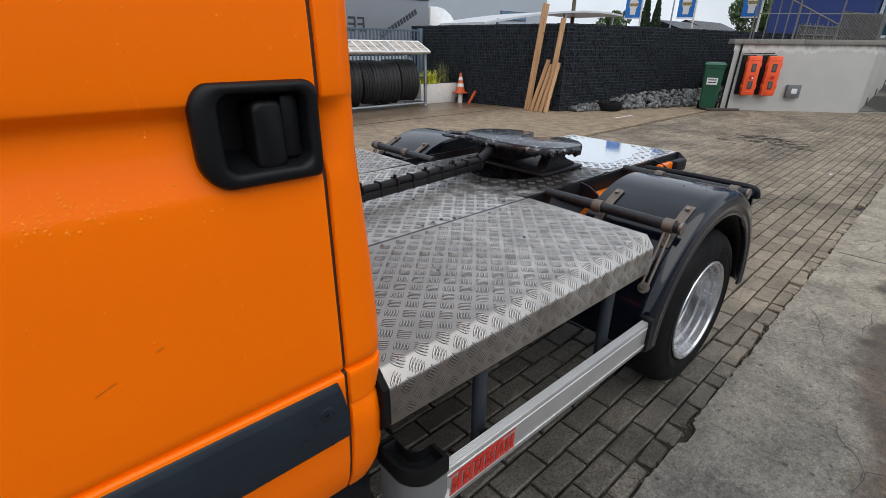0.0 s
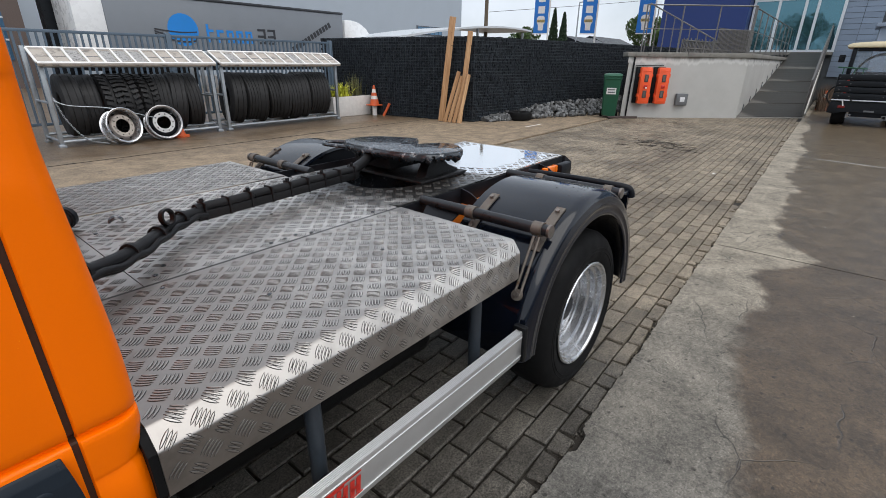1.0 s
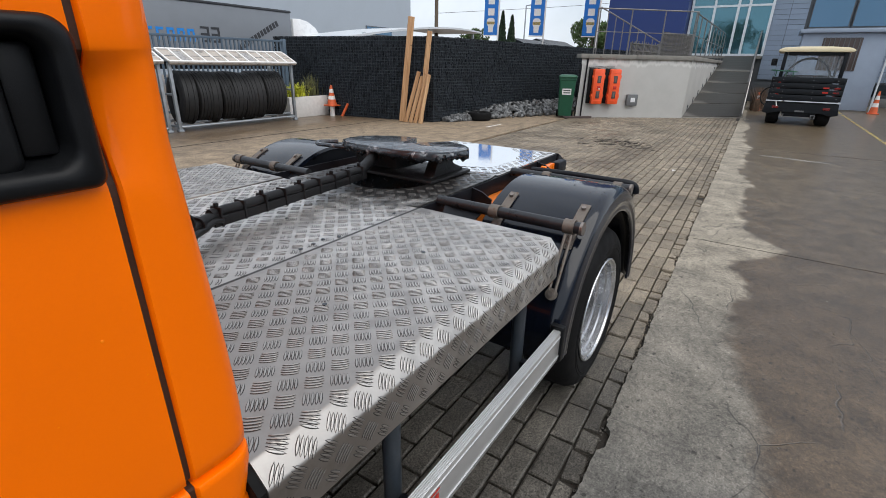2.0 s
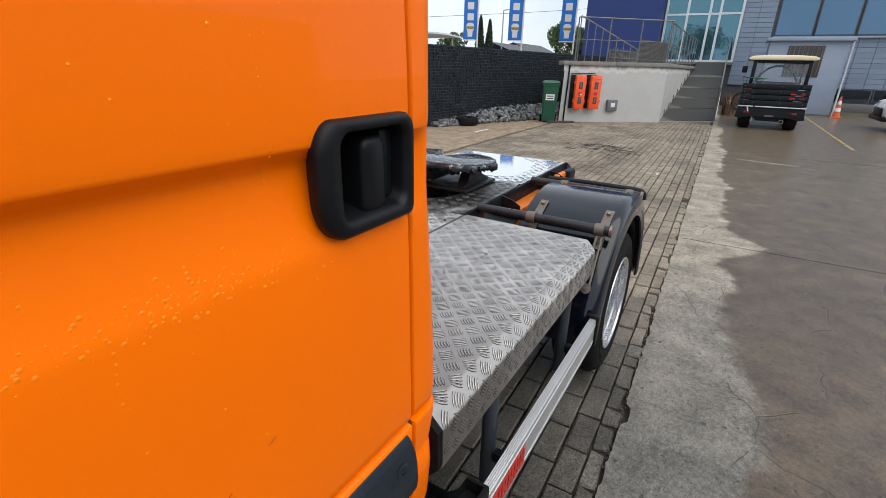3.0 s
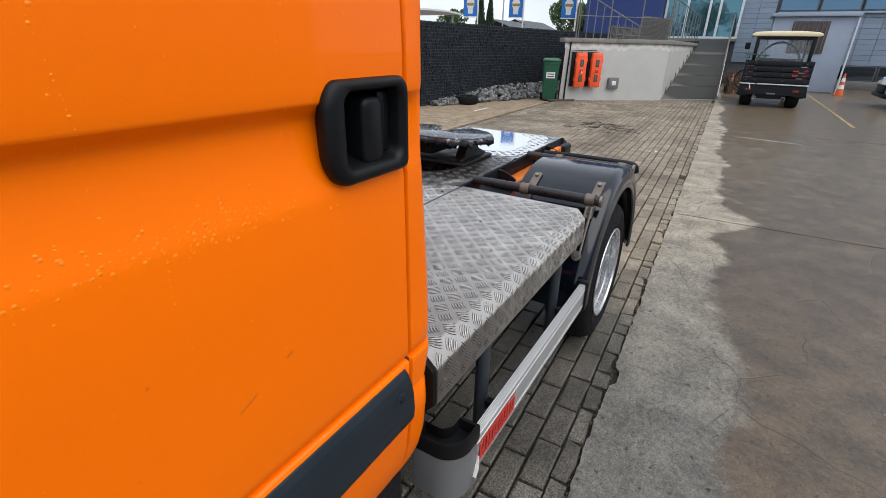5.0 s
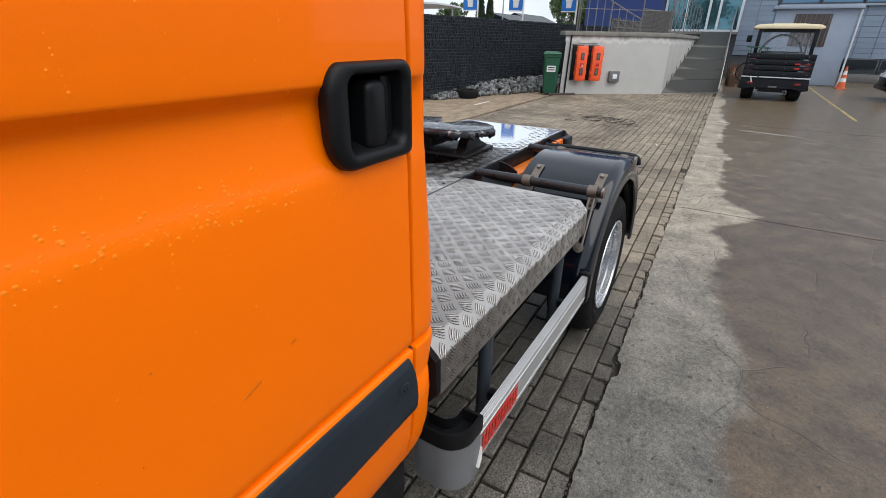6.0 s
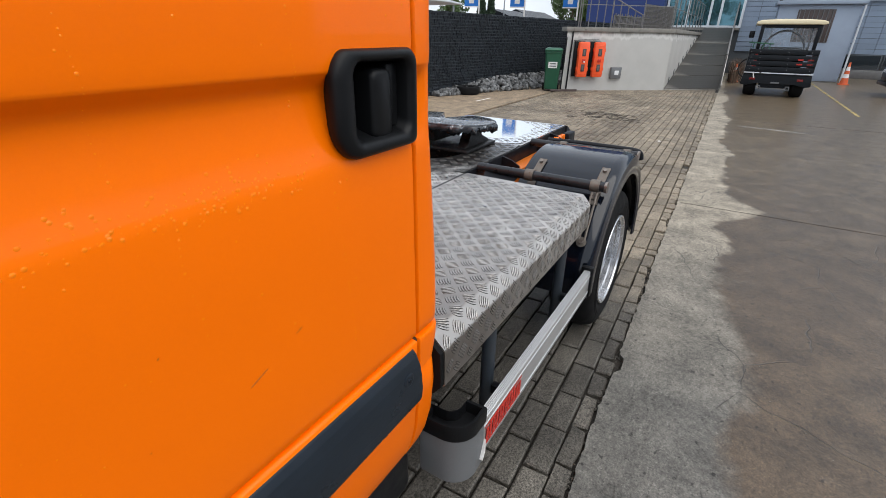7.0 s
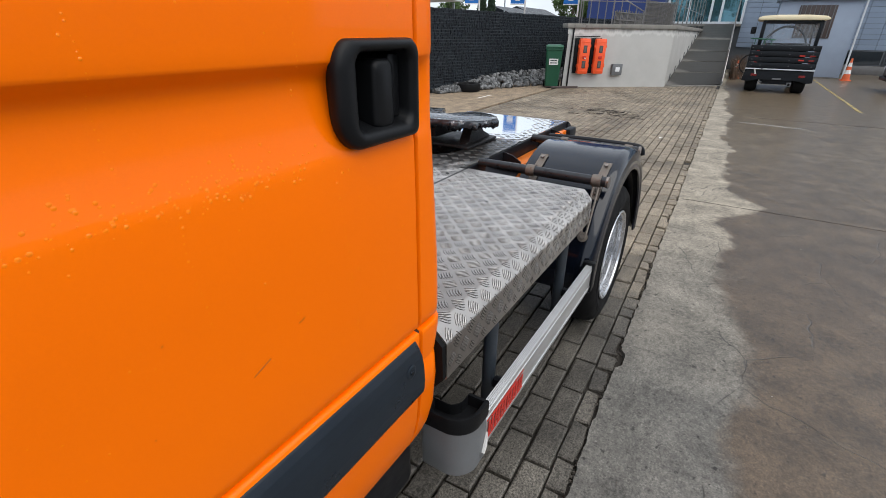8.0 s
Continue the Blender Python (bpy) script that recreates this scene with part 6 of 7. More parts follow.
def tyre_profile(R, W, rim, groove=0.012, n=4):
    """Half sections of a tyre from bead to bead."""
    pts = [(rim, -W * 0.40), (rim + 0.02, -W * 0.47), (R - (R - rim) * 0.55, -W * 0.53), (R - 0.09, -W * 0.53), (R - 0.030, -W * 0.48), (R, -W * 0.40)]
    for k in range(n):
        a = -W * 0.36 + (W * 0.72) * (k + 0.5) / n
        pts += [(R, a - 0.0055), (R - groove, a - 0.0035), (R - groove, a + 0.0035), (R, a + 0.0055)]
    pts += [(R, W * 0.40), (R - 0.030, W * 0.48), (R - 0.09, W * 0.53), (R - (R - rim) * 0.55, W * 0.53), (rim + 0.02, W * 0.47), (rim, W * 0.40), (rim + 0.02, 0.0), (rim, -W * 0.40)]
    return pts


b = lathe([(0.16, 0.03), (0.18, 0.01), (0.25, 0.0), (0.305, 0.02), (0.32, 0.06), (0.32, 0.15), (0.305, 0.19), (0.25, 0.21), (0.18, 0.20), (0.16, 0.18), (0.20, 0.16), (0.27, 0.14), (0.27, 0.06), (0.20, 0.05), (0.16, 0.03)], pose(11.15, 6.30, 0.0), 36)
solo("discarded_tyre", b, M_RUBBER, "worn black car tyre lying by the cobbles", "tyre", at=(11.15, 6.30, 0))
b = box(10.0, 10.75, 5.42, 5.47, 0.0005, 0.003)
solo("paint_mark", b, M_CONE_W, "short white paint mark on the yard", "marking", kind="structure")
# twigs on the paving and a scrap of paper
rng = random.Random(6)
b = bmesh.new()
for i in range(90):
    x, y, a = 9.45 + rng.gauss(0, 0.30), 2.35 + rng.gauss(0, 0.34), rng.uniform(0, 6.3)
    L = rng.uniform(0.05, 0.22)
    cyl((x, y, 0.006), (x + L * math.cos(a), y + L * math.sin(a), 0.010), 0.004, 5, bm=b)
tagged(solo("twig_litter", b, M_BLACKDEBRIS, "dark wet twigs scattered on the pavers", "litter", kind="stuff", at=(9.45, 2.35, 0)))
b = bmesh.new()
ring_a = [b.verts.new((7.48 + 0.03 * math.cos(t) * (1 + 0.3 * math.sin(3 * t)), 1.05 + 0.025 * math.sin(t), 0.004 + 0.004 * math.sin(2 * t))) for t in [2 * math.pi * k / 10 for k in range(10)]]
b.faces.new(ring_a)
ret = bmesh.ops.extrude_face_region(b, geom=b.faces[:])
bmesh.ops.translate(b, verts=[v for v in ret["geom"] if isinstance(v, bmesh.types.BMVert)], vec=(0, 0, 0.006))
solo("paper_scrap", b, M_CONE_W, "crumpled scrap of white paper on the pavers", "litter", at=(7.48, 1.05, 0))

# ---- tyre racks, fence, planter ----
def tyre_mesh(kind_):
    bm = lathe(tyre_profile(0.515 - 0.012 * kind_, 0.285, 0.222, 0.012, (2, 3, 4)[kind_]), Matrix.Rotation(radians(90), 4, 'Y'), 44)
    if kind_ == 2:                                   # block tread for a drive axle
        for k in range(36):
            a = 2 * math.pi * k / 36
            for sx in (-1, 1):
                blk = box(-0.055, 0.055, -0.026, 0.026, -0.012, 0.010)
                blk.transform(Matrix.Rotation(a + 0.05 * sx, 4, 'X') @ Matrix.Translation((sx * 0.078, 0, 0.518)) @ Matrix.Rotation(0.3 * sx, 4, 'Z'))
                join(bm, blk)
    return finish("truck_tyre", bm, M_OLDRUBBER, 35)


TYRES = [tyre_mesh(k) for k in range(3)]
rng = random.Random(17)


def rack(x0, x1, label, plan):
    rk = thing("tyre_rack", ((x0 + x1) / 2, 10.0, 0), label, "rack", "tyre racks")
    yf, yb, zt = 9.66, 10.46, 1.27
    for x in (x0, x1):
        for y in (yf, yb):
            part("post", box(x - 0.03, x + 0.03, y - 0.03, y + 0.03, 0.05, zt + (0.28 if y == yb else 0), 0.004), M_GALV, rk)
            part("foot", box(x - 0.05, x + 0.05, y - 0.05, y + 0.05, 0.0, 0.05, 0.008), M_GALV, rk)
        for z in (0.10, 0.70):
            part("side_bar", cyl((x, yf, z), (x, yb, z), 0.022, 8), M_GALV, rk)
    for y in (yf, yf + 0.17, yb - 0.12):
        part("bottom_bar", cyl((x0, y, 0.09 if y == yf else 0.15), (x1, y, 0.09 if y == yf else 0.15), 0.026, 8), M_GALV, rk)
    for y, z in ((yf, zt), (yb, zt + 0.25)):
        part("top_bar", cyl((x0, y, z - 0.02), (x1, y, z - 0.02), 0.022, 8), M_GALV, rk)
    n_ = 13
    A, B = Vector((0, yf - 0.14, zt - 0.02)), Vector((0, yf + 0.36, zt + 0.22))
    up = (B - A).normalized()
    off = Vector((0, -up.z, up.y)) * 0.02
    X0, X1 = x0 - 0.05, x1 + 0.05

    def panel(xa, xb, s0, s1, lift, thick):
        bq = bmesh.new()
        vs = []
        for h in (lift, lift + thick):
            for xx, ss in ((xa, s0), (xb, s0), (xb, s1), (xa, s1)):
                p = A.lerp(B, ss) + off * (h / 0.02)
                vs.append(bq.verts.new((xx, p.y, p.z)))
        for f in ((0, 1, 2, 3), (4, 5, 6, 7), (0, 1, 5, 4), (1, 2, 6, 5), (2, 3, 7, 6), (3, 0, 4, 7)):
            bq.faces.new([vs[i] for i in f])
        return bq

    roof = part("roof_panel", panel(X0, X1, 0, 1, 0.0, 0.03), M_WHITE, rk, "dirty white ribbed roof panel", smooth=0)
    for s0, s1 in ((0.0, 0.08), (0.92, 1.0)):
        part("roof_edge", panel(X0, X1, s0, s1, 0.0305, 0.025), M_CONE_W, roof, smooth=0)
    for k in range(n_):
        xx = X0 + (X1 - X0) * k / (n_ - 1)
        part("roof_rib", panel(xx - 0.018, xx + 0.018, 0.0801, 0.9199, 0.0305, 0.022), M_CONE_W, roof, smooth=0)
    part("panel_joint", panel(X0 + 0.01, X1 - 0.01, 0.47, 0.50, 0.0301, 0.002), M_JOINT, roof, smooth=0)
    for k in (2, 4, 5, 6, 10) if x0 < 4 else (1, 7):
        xa = X0 + (X1 - X0) * k / (n_ - 1) + 0.03
        part("film_scrap", panel(xa, xa + (X1 - X0) / (n_ - 1) * 0.72, 0.14 + 0.03 * (k % 3), 0.86, 0.0302, 0.006), M_FILM, roof, "crumpled grey film", smooth=0)
    cnt = len(plan)
    for k, kind_ in enumerate(plan):
        x = x0 + 0.20 + (x1 - x0 - 0.40) * (k + 0.5) / cnt
        ob = new("truck_tyre", TYRES[kind_])
        ob.matrix_world = pose(x, 10.02 + rng.uniform(-0.02, 0.02), 0.60 + rng.uniform(-0.02, 0.02), rng.uniform(0, 90), rng.uniform(-4, 4), rng.uniform(-16, -2))
        tagged(ob, ("black ribbed truck tyre standing in the rack", "black truck tyre with four grooves in the rack", "black block-tread truck tyre standing in the rack")[kind_], "tyre", "tyres in the racks")
    return rk


rack(2.30, 4.95, "galvanised tyre rack under a dirty white panel", (0, 1, 2, 2, 2, 1, 0, 1))
rack(5.16, 8.0, "galvanised tyre rack under a ribbed white panel", (0, 1, 0, 1, 0, 1, 0, 1, 1))

cable = sweep(spline([(2.33, 9.60, 0.75), (2.5, 9.52, 0.66), (3.0, 9.46, 0.60), (3.35, 9.36, 0.50), (3.7, 9.38, 0.40), (4.0, 9.42, 0.45)]), 0.009, 6)
solo("steel_cable", cable, M_GALV, "steel cable strung from the rack through the rims", "cable", at=(3.0, 9.46, 0))
ch = thing("chain", (2.4, 9.56, 0), "hanging steel chain on the rack post", "chain")
pts = spline([(2.34, 9.60, 0.78), (2.42, 9.56, 0.45), (2.62, 9.50, 0.12), (2.9, 9.42, 0.02)], 11)
for i, (p, q) in enumerate(zip(pts, pts[1:])):
    b = lathe([(0.010, -0.004), (0.016, 0.0), (0.010, 0.004), (0.010, -0.004)], Matrix.Translation((p + q) / 2) @ (q - p).to_track_quat('X', 'Z').to_matrix().to_4x4() @ Matrix.Rotation(radians(90 * (i % 2)), 4, 'X') @ Matrix.Diagonal((1.8, 1, 1, 1)), 10)
    part("link", b, M_GALV, ch)


M_GREYPALE = surf("pale_flange_paint", (0.50, 0.50, 0.50), 0.5, 0, 0.15, 9, 160, 0.05)


def truck_rim(at, yaw, label, rust=False):
    rm = thing("truck_rim", at, label, "wheel rim", "rims by the rack")
    m = Matrix.Translation((0, 0, 0.292)) @ Matrix.Rotation(radians(yaw), 4, 'Z') @ Matrix.Rotation(radians(90 - 14), 4, 'X')
    ring = lathe([(0.262, -0.11), (0.29, -0.105), (0.292, -0.095), (0.270, -0.085), (0.262, -0.03), (0.262, 0.06), (0.272, 0.10), (0.294, 0.11), (0.296, 0.12), (0.285, 0.125), (0.262, 0.112), (0.250, 0.06), (0.250, -0.10), (0.262, -0.11)], m, 48)
    r1 = part("rim_ring", ring, M_RIM_RUST if rust else M_RIM, rm, "scuffed silver rim ring", world=False, smooth=40)
    cone = lathe([(0.250, -0.03), (0.226, -0.012), (0.192, 0.045), (0.181, 0.050), (0.179, 0.042), (0.190, 0.036), (0.222, -0.022), (0.250, -0.042)], m, 48)
    part("rim_dish", cone, M_FRAME if rust else M_BOLT, rm, "deep dish of the rim", world=False, smooth=40)
    flange = lathe([(0.181, 0.046), (0.181, 0.056), (0.178, 0.059), (0.116, 0.059), (0.113, 0.056), (0.113, 0.040), (0.181, 0.046)], m, 48)
    fl = part("hub_flange", flange, M_WHITE if not rust else M_GREYPALE, rm, "pale bolt flange", world=False, smooth=40)
    for k in range(10):
        a = 2 * math.pi * k / 10
        part("bolt_hole", cyl((0.150 * math.cos(a), 0.150 * math.sin(a), 0.0592), (0.150 * math.cos(a), 0.150 * math.sin(a), 0.061), 0.011, 10), M_RUBBER, fl, world=False).matrix_basis = m
    for k in range(8):
        a = 2 * math.pi * (k + 0.5) / 8
        part("vent_hole", moved(lathe([(0.0, 0.0), (0.017, 0.0), (0.017, 0.004), (0.0, 0.004)], Matrix.Identity(4), 12), m @ Matrix.Rotation(a, 4, 'Z') @ Matrix.Translation((0.2105, 0, 0.0165)) @ Matrix.Rotation(radians(59), 4, 'Y') @ Matrix.Diagonal((1, 1.5, 1, 1))), M_RUBBER, rm, world=False)
    return rm


truck_rim((3.12, 9.38, 0), 12, "scuffed silver truck rim leaning on the tyre rack")
truck_rim((3.80, 9.40, 0), -4, "rust-edged silver truck rim leaning on the tyre rack", True)
b = lathe([(0.16, 0.0), (0.16, 0.03), (0.10, 0.04), (0.03, 0.28), (0.0, 0.28)], pose(4.10, 9.52, 0), 16)
solo("cone_stub", b, M_CONE_O, "faded orange cone behind the rim", "cone", at=(4.10, 9.52, 0))

fence = thing("bar_fence", (4.0, 10.95, 0), "blue-grey steel bar fence behind the racks", "fence")
for z in (1.80, 0.25):
    part("fence_rail", box(-6.0, 8.92, 10.93, 10.97, z - 0.025, z + 0.025, 0.003), M_FENCE, fence)
for k in range(135):
    x = -5.95 + k * 0.11
    part("fence_bar", box(x, x + 0.035, 10.935, 10.965, 0.276 if k else 0.276, 1.774, 0, bm=None), M_FENCE, fence, smooth=0)
for x in (-6.0, -2.4, 1.2, 4.75, 8.86):
    part("fence_post", box(x, x + 0.09, 10.90, 11.0, 0.0, 1.86, 0.004), M_FENCE, fence)

pl = thing("planter", (8.78, 10.2, 0), "pale concrete planter box with grasses", "planter")
b = box(8.12, 9.44, 9.97, 10.45, 0.0, 0.50, 0.015)
part("trough", b, M_CONE_W, pl)
part("soil", box(8.18, 9.38, 10.03, 10.39, 0.5005, 0.51), M_SOIL, pl)
rng = random.Random(3)


def blades(name, cx, cy, rx, count, length, material, label, lean=0.8, foot=0.505):
    v_, f_ = [], []
    for i in range(count):
        a = rng.uniform(0, 2 * math.pi)
        x, y = cx + rng.gauss(0, rx), cy + rng.gauss(0, 0.07)
        L, ln = length * rng.uniform(0.6, 1.15), lean * rng.uniform(0.2, 1.0)
        prev = None
        w = rng.uniform(0.007, 0.013)
        sx, sy = -math.sin(a) * w, math.cos(a) * w
        for k in range(5):
            t = k / 4
            p = (x + math.cos(a) * L * ln * t * t, y + math.sin(a) * L * ln * t * t, foot + L * (t - 0.45 * ln * t * t))
            ww = 1 - t * 0.9
            v_ += [(p[0] - sx * ww, p[1] - sy * ww, p[2]), (p[0] + sx * ww, p[1] + sy * ww, p[2])]
            if prev is not None:
                f_.append((prev, prev + 1, prev + 3, prev + 2))
            prev = len(v_) - 2
    ob = raw(name, v_, f_, material, None)
    return tagged(ob, label, "plant", kind="stuff")


blades("yellow_grass", 8.46, 10.12, 0.14, 420, 0.36, M_LEAF_Y, "yellow-green sedge growing in the planter", 1.0)
blades("dry_grass", 9.0, 10.2, 0.15, 90, 0.55, M_DRYGRASS, "thin dry stems growing in the planter", 0.35)


M_DEADLEAF = surf("withered_brown_leaves", (0.085, 0.052, 0.032), 0.7, 0, 0.3, 6, 60, 0.0, island=0.6)
blades("withered_weeds", 21.4, 0.40, 0.50, 900, 0.80, M_DEADLEAF, "withered brown weeds beside the ramp", 0.6, 0.0)


def cone(at, h, label, post=0.0):
    c = thing("traffic_cone", at, label, "cone", "traffic cones")
    base_z = post
    if post:
        part("stump", cyl((0, 0, 0), (0, 0, post), 0.065, 14), M_CONE_W, c, "white stump", world=False)
    part("base", box(-0.16, 0.16, -0.16, 0.16, base_z, base_z + 0.03, 0.01), M_CONE_O, c, world=False)
    r0, z0, z1 = 0.125, base_z + 0.03, base_z + h
    cut = [0.0, 0.28, 0.46, 0.62, 0.80, 1.0]
    for k in range(5):
        a, e = cut[k], cut[k + 1]
        part("cone_band", cyl((0, 0, z0 + (z1 - z0) * a), (0, 0, z0 + (z1 - z0) * e), r0 - 0.10 * a, 20, r0 - 0.10 * e), M_CONE_W if k % 2 else M_CONE_O, c, world=False, smooth=60)
    return c


cone((9.30, 9.72, 0), 0.52, "orange and white traffic cone on a white stump", 0.25)
cone((20.9, 0.42, 0), 0.62, "orange and white traffic cone by the ramp")
cone((22.4, -3.02, 0), 0.75, "orange and white traffic cone by the booth")
b = cyl((9.36, 9.44, 0), (9.46, 9.30, 0.32), 0.035, 10)
solo("orange_stub", b, M_CONE_O, "short orange plastic post leaning over", "post", at=(9.36, 9.44, 0))

# ---- trailer, lorry cab and the left buildings ----
tr = thing("trailer", (15, 26.7, 0), "grey curtain-side trailer with a blue globe mark", "trailer")
part("body", box(8.42, 21.5, 25.5, 28.0, 1.15, 3.98, 0.03), M_TARP, tr)
part("front_panel", box(7.25, 8.415, 25.5, 28.0, 1.15, 3.98, 0.03), M_WHITEPAINT, tr, "white end panel")
part("roof_edge", box(7.25, 21.52, 25.46, 28.04, 3.985, 4.10, 0.01), M_DARKTXT, tr)
part("chassis", box(7.6, 21.2, 25.8, 27.7, 0.8, 1.148, 0.02), M_FRAME, tr)
for x in (9.0, 10.3, 11.6):
    part("wheel", cyl((x, 25.6, 0.5), (x, 27.9, 0.5), 0.5, 24), M_RUBBER, tr)
globe = [(11.63 + 0.72 * math.cos(t), 2.64 + 0.72 * math.sin(t)) for t in [2 * math.pi * k / 40 for k in range(40)]]
part("globe_mark", prism(globe, 25.485, 25.497, 'y'), M_BLUE_L, tr, "blue disc mark", smooth=0)
for k in range(3):
    pts = [(10.3 + 1.95 * t, 2.66 - 0.10 * k - 0.35 * math.sin(t * 2.2) * (0.4 + 0.3 * k) + 0.05 * t) for t in [i / 14 for i in range(15)]]
    part("swoosh", prism(pts + [(x, z - 0.05 - 0.012 * k) for x, z in pts[::-1]], 25.470, 25.482, 'y'), M_DARKTXT, tr, smooth=0)
# rounded strokes stand in for the haulier's name
for k in range(5):
    x = 12.75 + k * 0.52
    b = box(x, x + 0.12, 25.485, 25.497, 2.12, 2.72 if k else 2.95)
    join(b, box(x + 0.121, x + 0.36, 25.485, 25.497, 2.60, 2.72))
    if k > 1:
        join(b, box(x + 0.28, x + 0.38, 25.485, 25.497, 2.12, 2.595))
    part("mark_stroke", b, M_BLUE_L, tr, smooth=0)
for k in range(2):
    x = 15.55 + k * 0.60
    b = box(x + 0.36, x + 0.48, 25.485, 25.497, 2.12, 2.88)
    for z in (2.12, 2.45, 2.77):
        join(b, box(x, x + 0.359, 25.485, 25.497, z, z + 0.11))
    part("mark_stroke", b, M_DARKTXT, tr, smooth=0)
for k in range(13):
    t = k / 13
    b = box(-0.09, 0.09, -0.006, 0.006, 0, 0.30)
    b.transform(Matrix.Translation((17.85 + 2.85 * t, 25.49, 1.80 + 1.5 * t)) @ Matrix.Rotation(radians(-28), 4, 'Y'))
    part("mark_stroke", b, M_DARKTXT, tr, smooth=0)
lc = thing("lorry_cab", (22.8, 26.7, 0), "white lorry cab coupled to the trailer", "lorry")
cab_out = [(21.7, 0.9), (21.7, 3.70), (22.3, 3.72), (22.9, 3.62), (23.5, 3.30), (23.85, 2.9), (24.0, 1.6), (24.0, 0.6), (21.7, 0.6)]
part("cab_body", prism(cab_out, 25.55, 27.95, 'y', bevel=0.05), M_WHITEPAINT, lc, smooth=40)
part("side_window", box(22.6, 23.5, 25.535, 25.548, 2.0, 2.75), M_GLASS_B, lc)
part("mirror", box(23.9, 24.1, 25.2, 25.4, 2.2, 2.9, 0.03), M_BLACK_PLASTIC, lc)
part("wheel", cyl((22.6, 25.6, 0.5), (22.6, 27.9, 0.5), 0.5, 24), M_RUBBER, lc)
wh = thing("warehouse", (0, 30, 0), "dark warehouse front with white glazing bars", "building")
part("wall", box(-14, 6.3, 29, 40, 0, 7.5), M_RUSTYHOUSE, wh, smooth=0)
part("fascia", box(-14, 6.35, 28.9, 28.999, 5.2, 7.5), M_WHITE, wh, smooth=0)
w = part("window_band", box(-13.5, 5.6, 28.94, 28.999, 1.2, 5.1), M_GLASS_B, wh, smooth=0)
for k in range(13):
    part("glazing_bar", box(-13.5 + k * 1.57, -13.42 + k * 1.57, 28.90, 28.939, 1.2, 5.1), M_ALUFRAME, w, smooth=0)
for z in (2.0, 2.9, 3.9):
    part("glazing_bar", box(-13.5, 5.6, 28.86, 28.899, z, z + 0.07), M_ALUFRAME, w, smooth=0)
part("corner_column", box(6.9, 7.9, 28.2, 28.85, 0, 7.5), M_CARTDARK, wh)

# ---- utility cart ----
ct = thing("utility_cart", (17.2, -0.62, 0), "black utility cart with a cream roof and slatted bed", "cart")
part("roof", prism([(-1.36, 1.802), (0.12, 1.802), (0.165, 1.83), (0.155, 1.865), (0.06, 1.905), (-0.30, 1.93), (-0.94, 1.93), (-1.30, 1.905), (-1.395, 1.865), (-1.405, 1.83)], 15.95, 17.75, 'x', bevel=0.015), M_CREAM, ct, "cream plastic roof", smooth=50)
for y in (-1.26, -0.01):
    part("rear_post", box(16.03, 16.11, y - 0.042, y + 0.042, 1.18, 1.80, 0.012), M_CARTDARK, ct, "black rear roof post")
    part("front_post", cyl((17.75, y, 1.0), (17.65, y, 1.82), 0.028, 8), M_CARTDARK, ct)
    part("side_curtain", box(16.115, 17.6, y - 0.006, y + 0.006, 1.20, 1.78), M_VEIL, ct, "milky plastic side curtain", smooth=0)
part("roof_beam", box(16.03, 16.11, -1.215, -0.055, 1.72, 1.80, 0.010), M_CARTDARK, ct, "black beam under the roof")
for k in range(4):
    part("bed_board", box(15.86, 15.90, -1.40, 0.16, 0.64 + k * 0.145, 0.765 + k * 0.145, 0.006), M_CARTDARK, ct)
for y in (-1.40, 0.12):
    part("bed_side", box(15.905, 17.0, y, y + 0.04, 0.64, 1.20, 0.006), M_CARTDARK, ct)
part("bed_floor", box(15.905, 17.0, -1.355, 0.115, 0.60, 0.64), M_CARTDARK, ct)
for y0, y1 in ((-1.41, -1.02), (-1.01, -0.24), (-0.20, 0.17)):
    part("tail_edge", box(15.83, 15.859, y0, y1, 0.595, 0.622, 0.004), M_ALUFRAME, ct, "pale worn tailgate edge")
part("hanging_strap", cyl((15.845, -0.10, 0.47), (15.845, -0.06, 0.60), 0.014, 8), M_CONE_W, ct, "pale strap end")
for y in (-1.30, -0.80, -0.16, 0.05):
    for k in range(4):
        part("board_bolt", cyl((15.852, y + 0.02 * k, 0.70 + k * 0.145), (15.860, y + 0.02 * k, 0.70 + k * 0.145), 0.012, 8), M_GREYCAP, ct)
part("chassis", box(15.98, 18.4, -0.98, -0.26, 0.22, 0.58, 0.03), M_CARTDARK, ct)
part("rear_panel", prism([(-1.40, 0.58), (0.16, 0.58), (0.20, 0.30), (0.06, 0.27), (-0.16, 0.34), (-1.08, 0.34), (-1.30, 0.27), (-1.44, 0.30)], 15.93, 15.979, 'x', bevel=0.008), M_CARTDARK, ct)
for y in (-1.40, 0.08):
    part("rear_mudguard", box(15.98, 16.75, y, y + 0.08, 0.30, 0.58, 0.02), M_CARTDARK, ct)
for y in (-0.98, -0.30):
    eye_ = box(15.88, 15.925, y, y + 0.10, 0.185, 0.205, 0.004)
    box(15.88, 15.925, y, y + 0.10, 0.265, 0.285, 0.004, bm=eye_)
    for y0 in (y, y + 0.08):
        box(15.88, 15.925, y0, y0 + 0.02, 0.206, 0.264, bm=eye_)
    part("tow_eye", eye_, M_GREYCAP, ct, "square steel tow eye")
part("side_body", box(17.0, 18.4, -1.47, -1.42, 0.36, 0.95, 0.02), M_DARKRED, ct, "red side body")
for y in (-1.22, -0.12):
    part("tail_lamp", box(15.915, 15.929, y - 0.02, y + 0.12, 0.42, 0.48, 0.006), M_LAMP_R, ct, "red tail lamp")
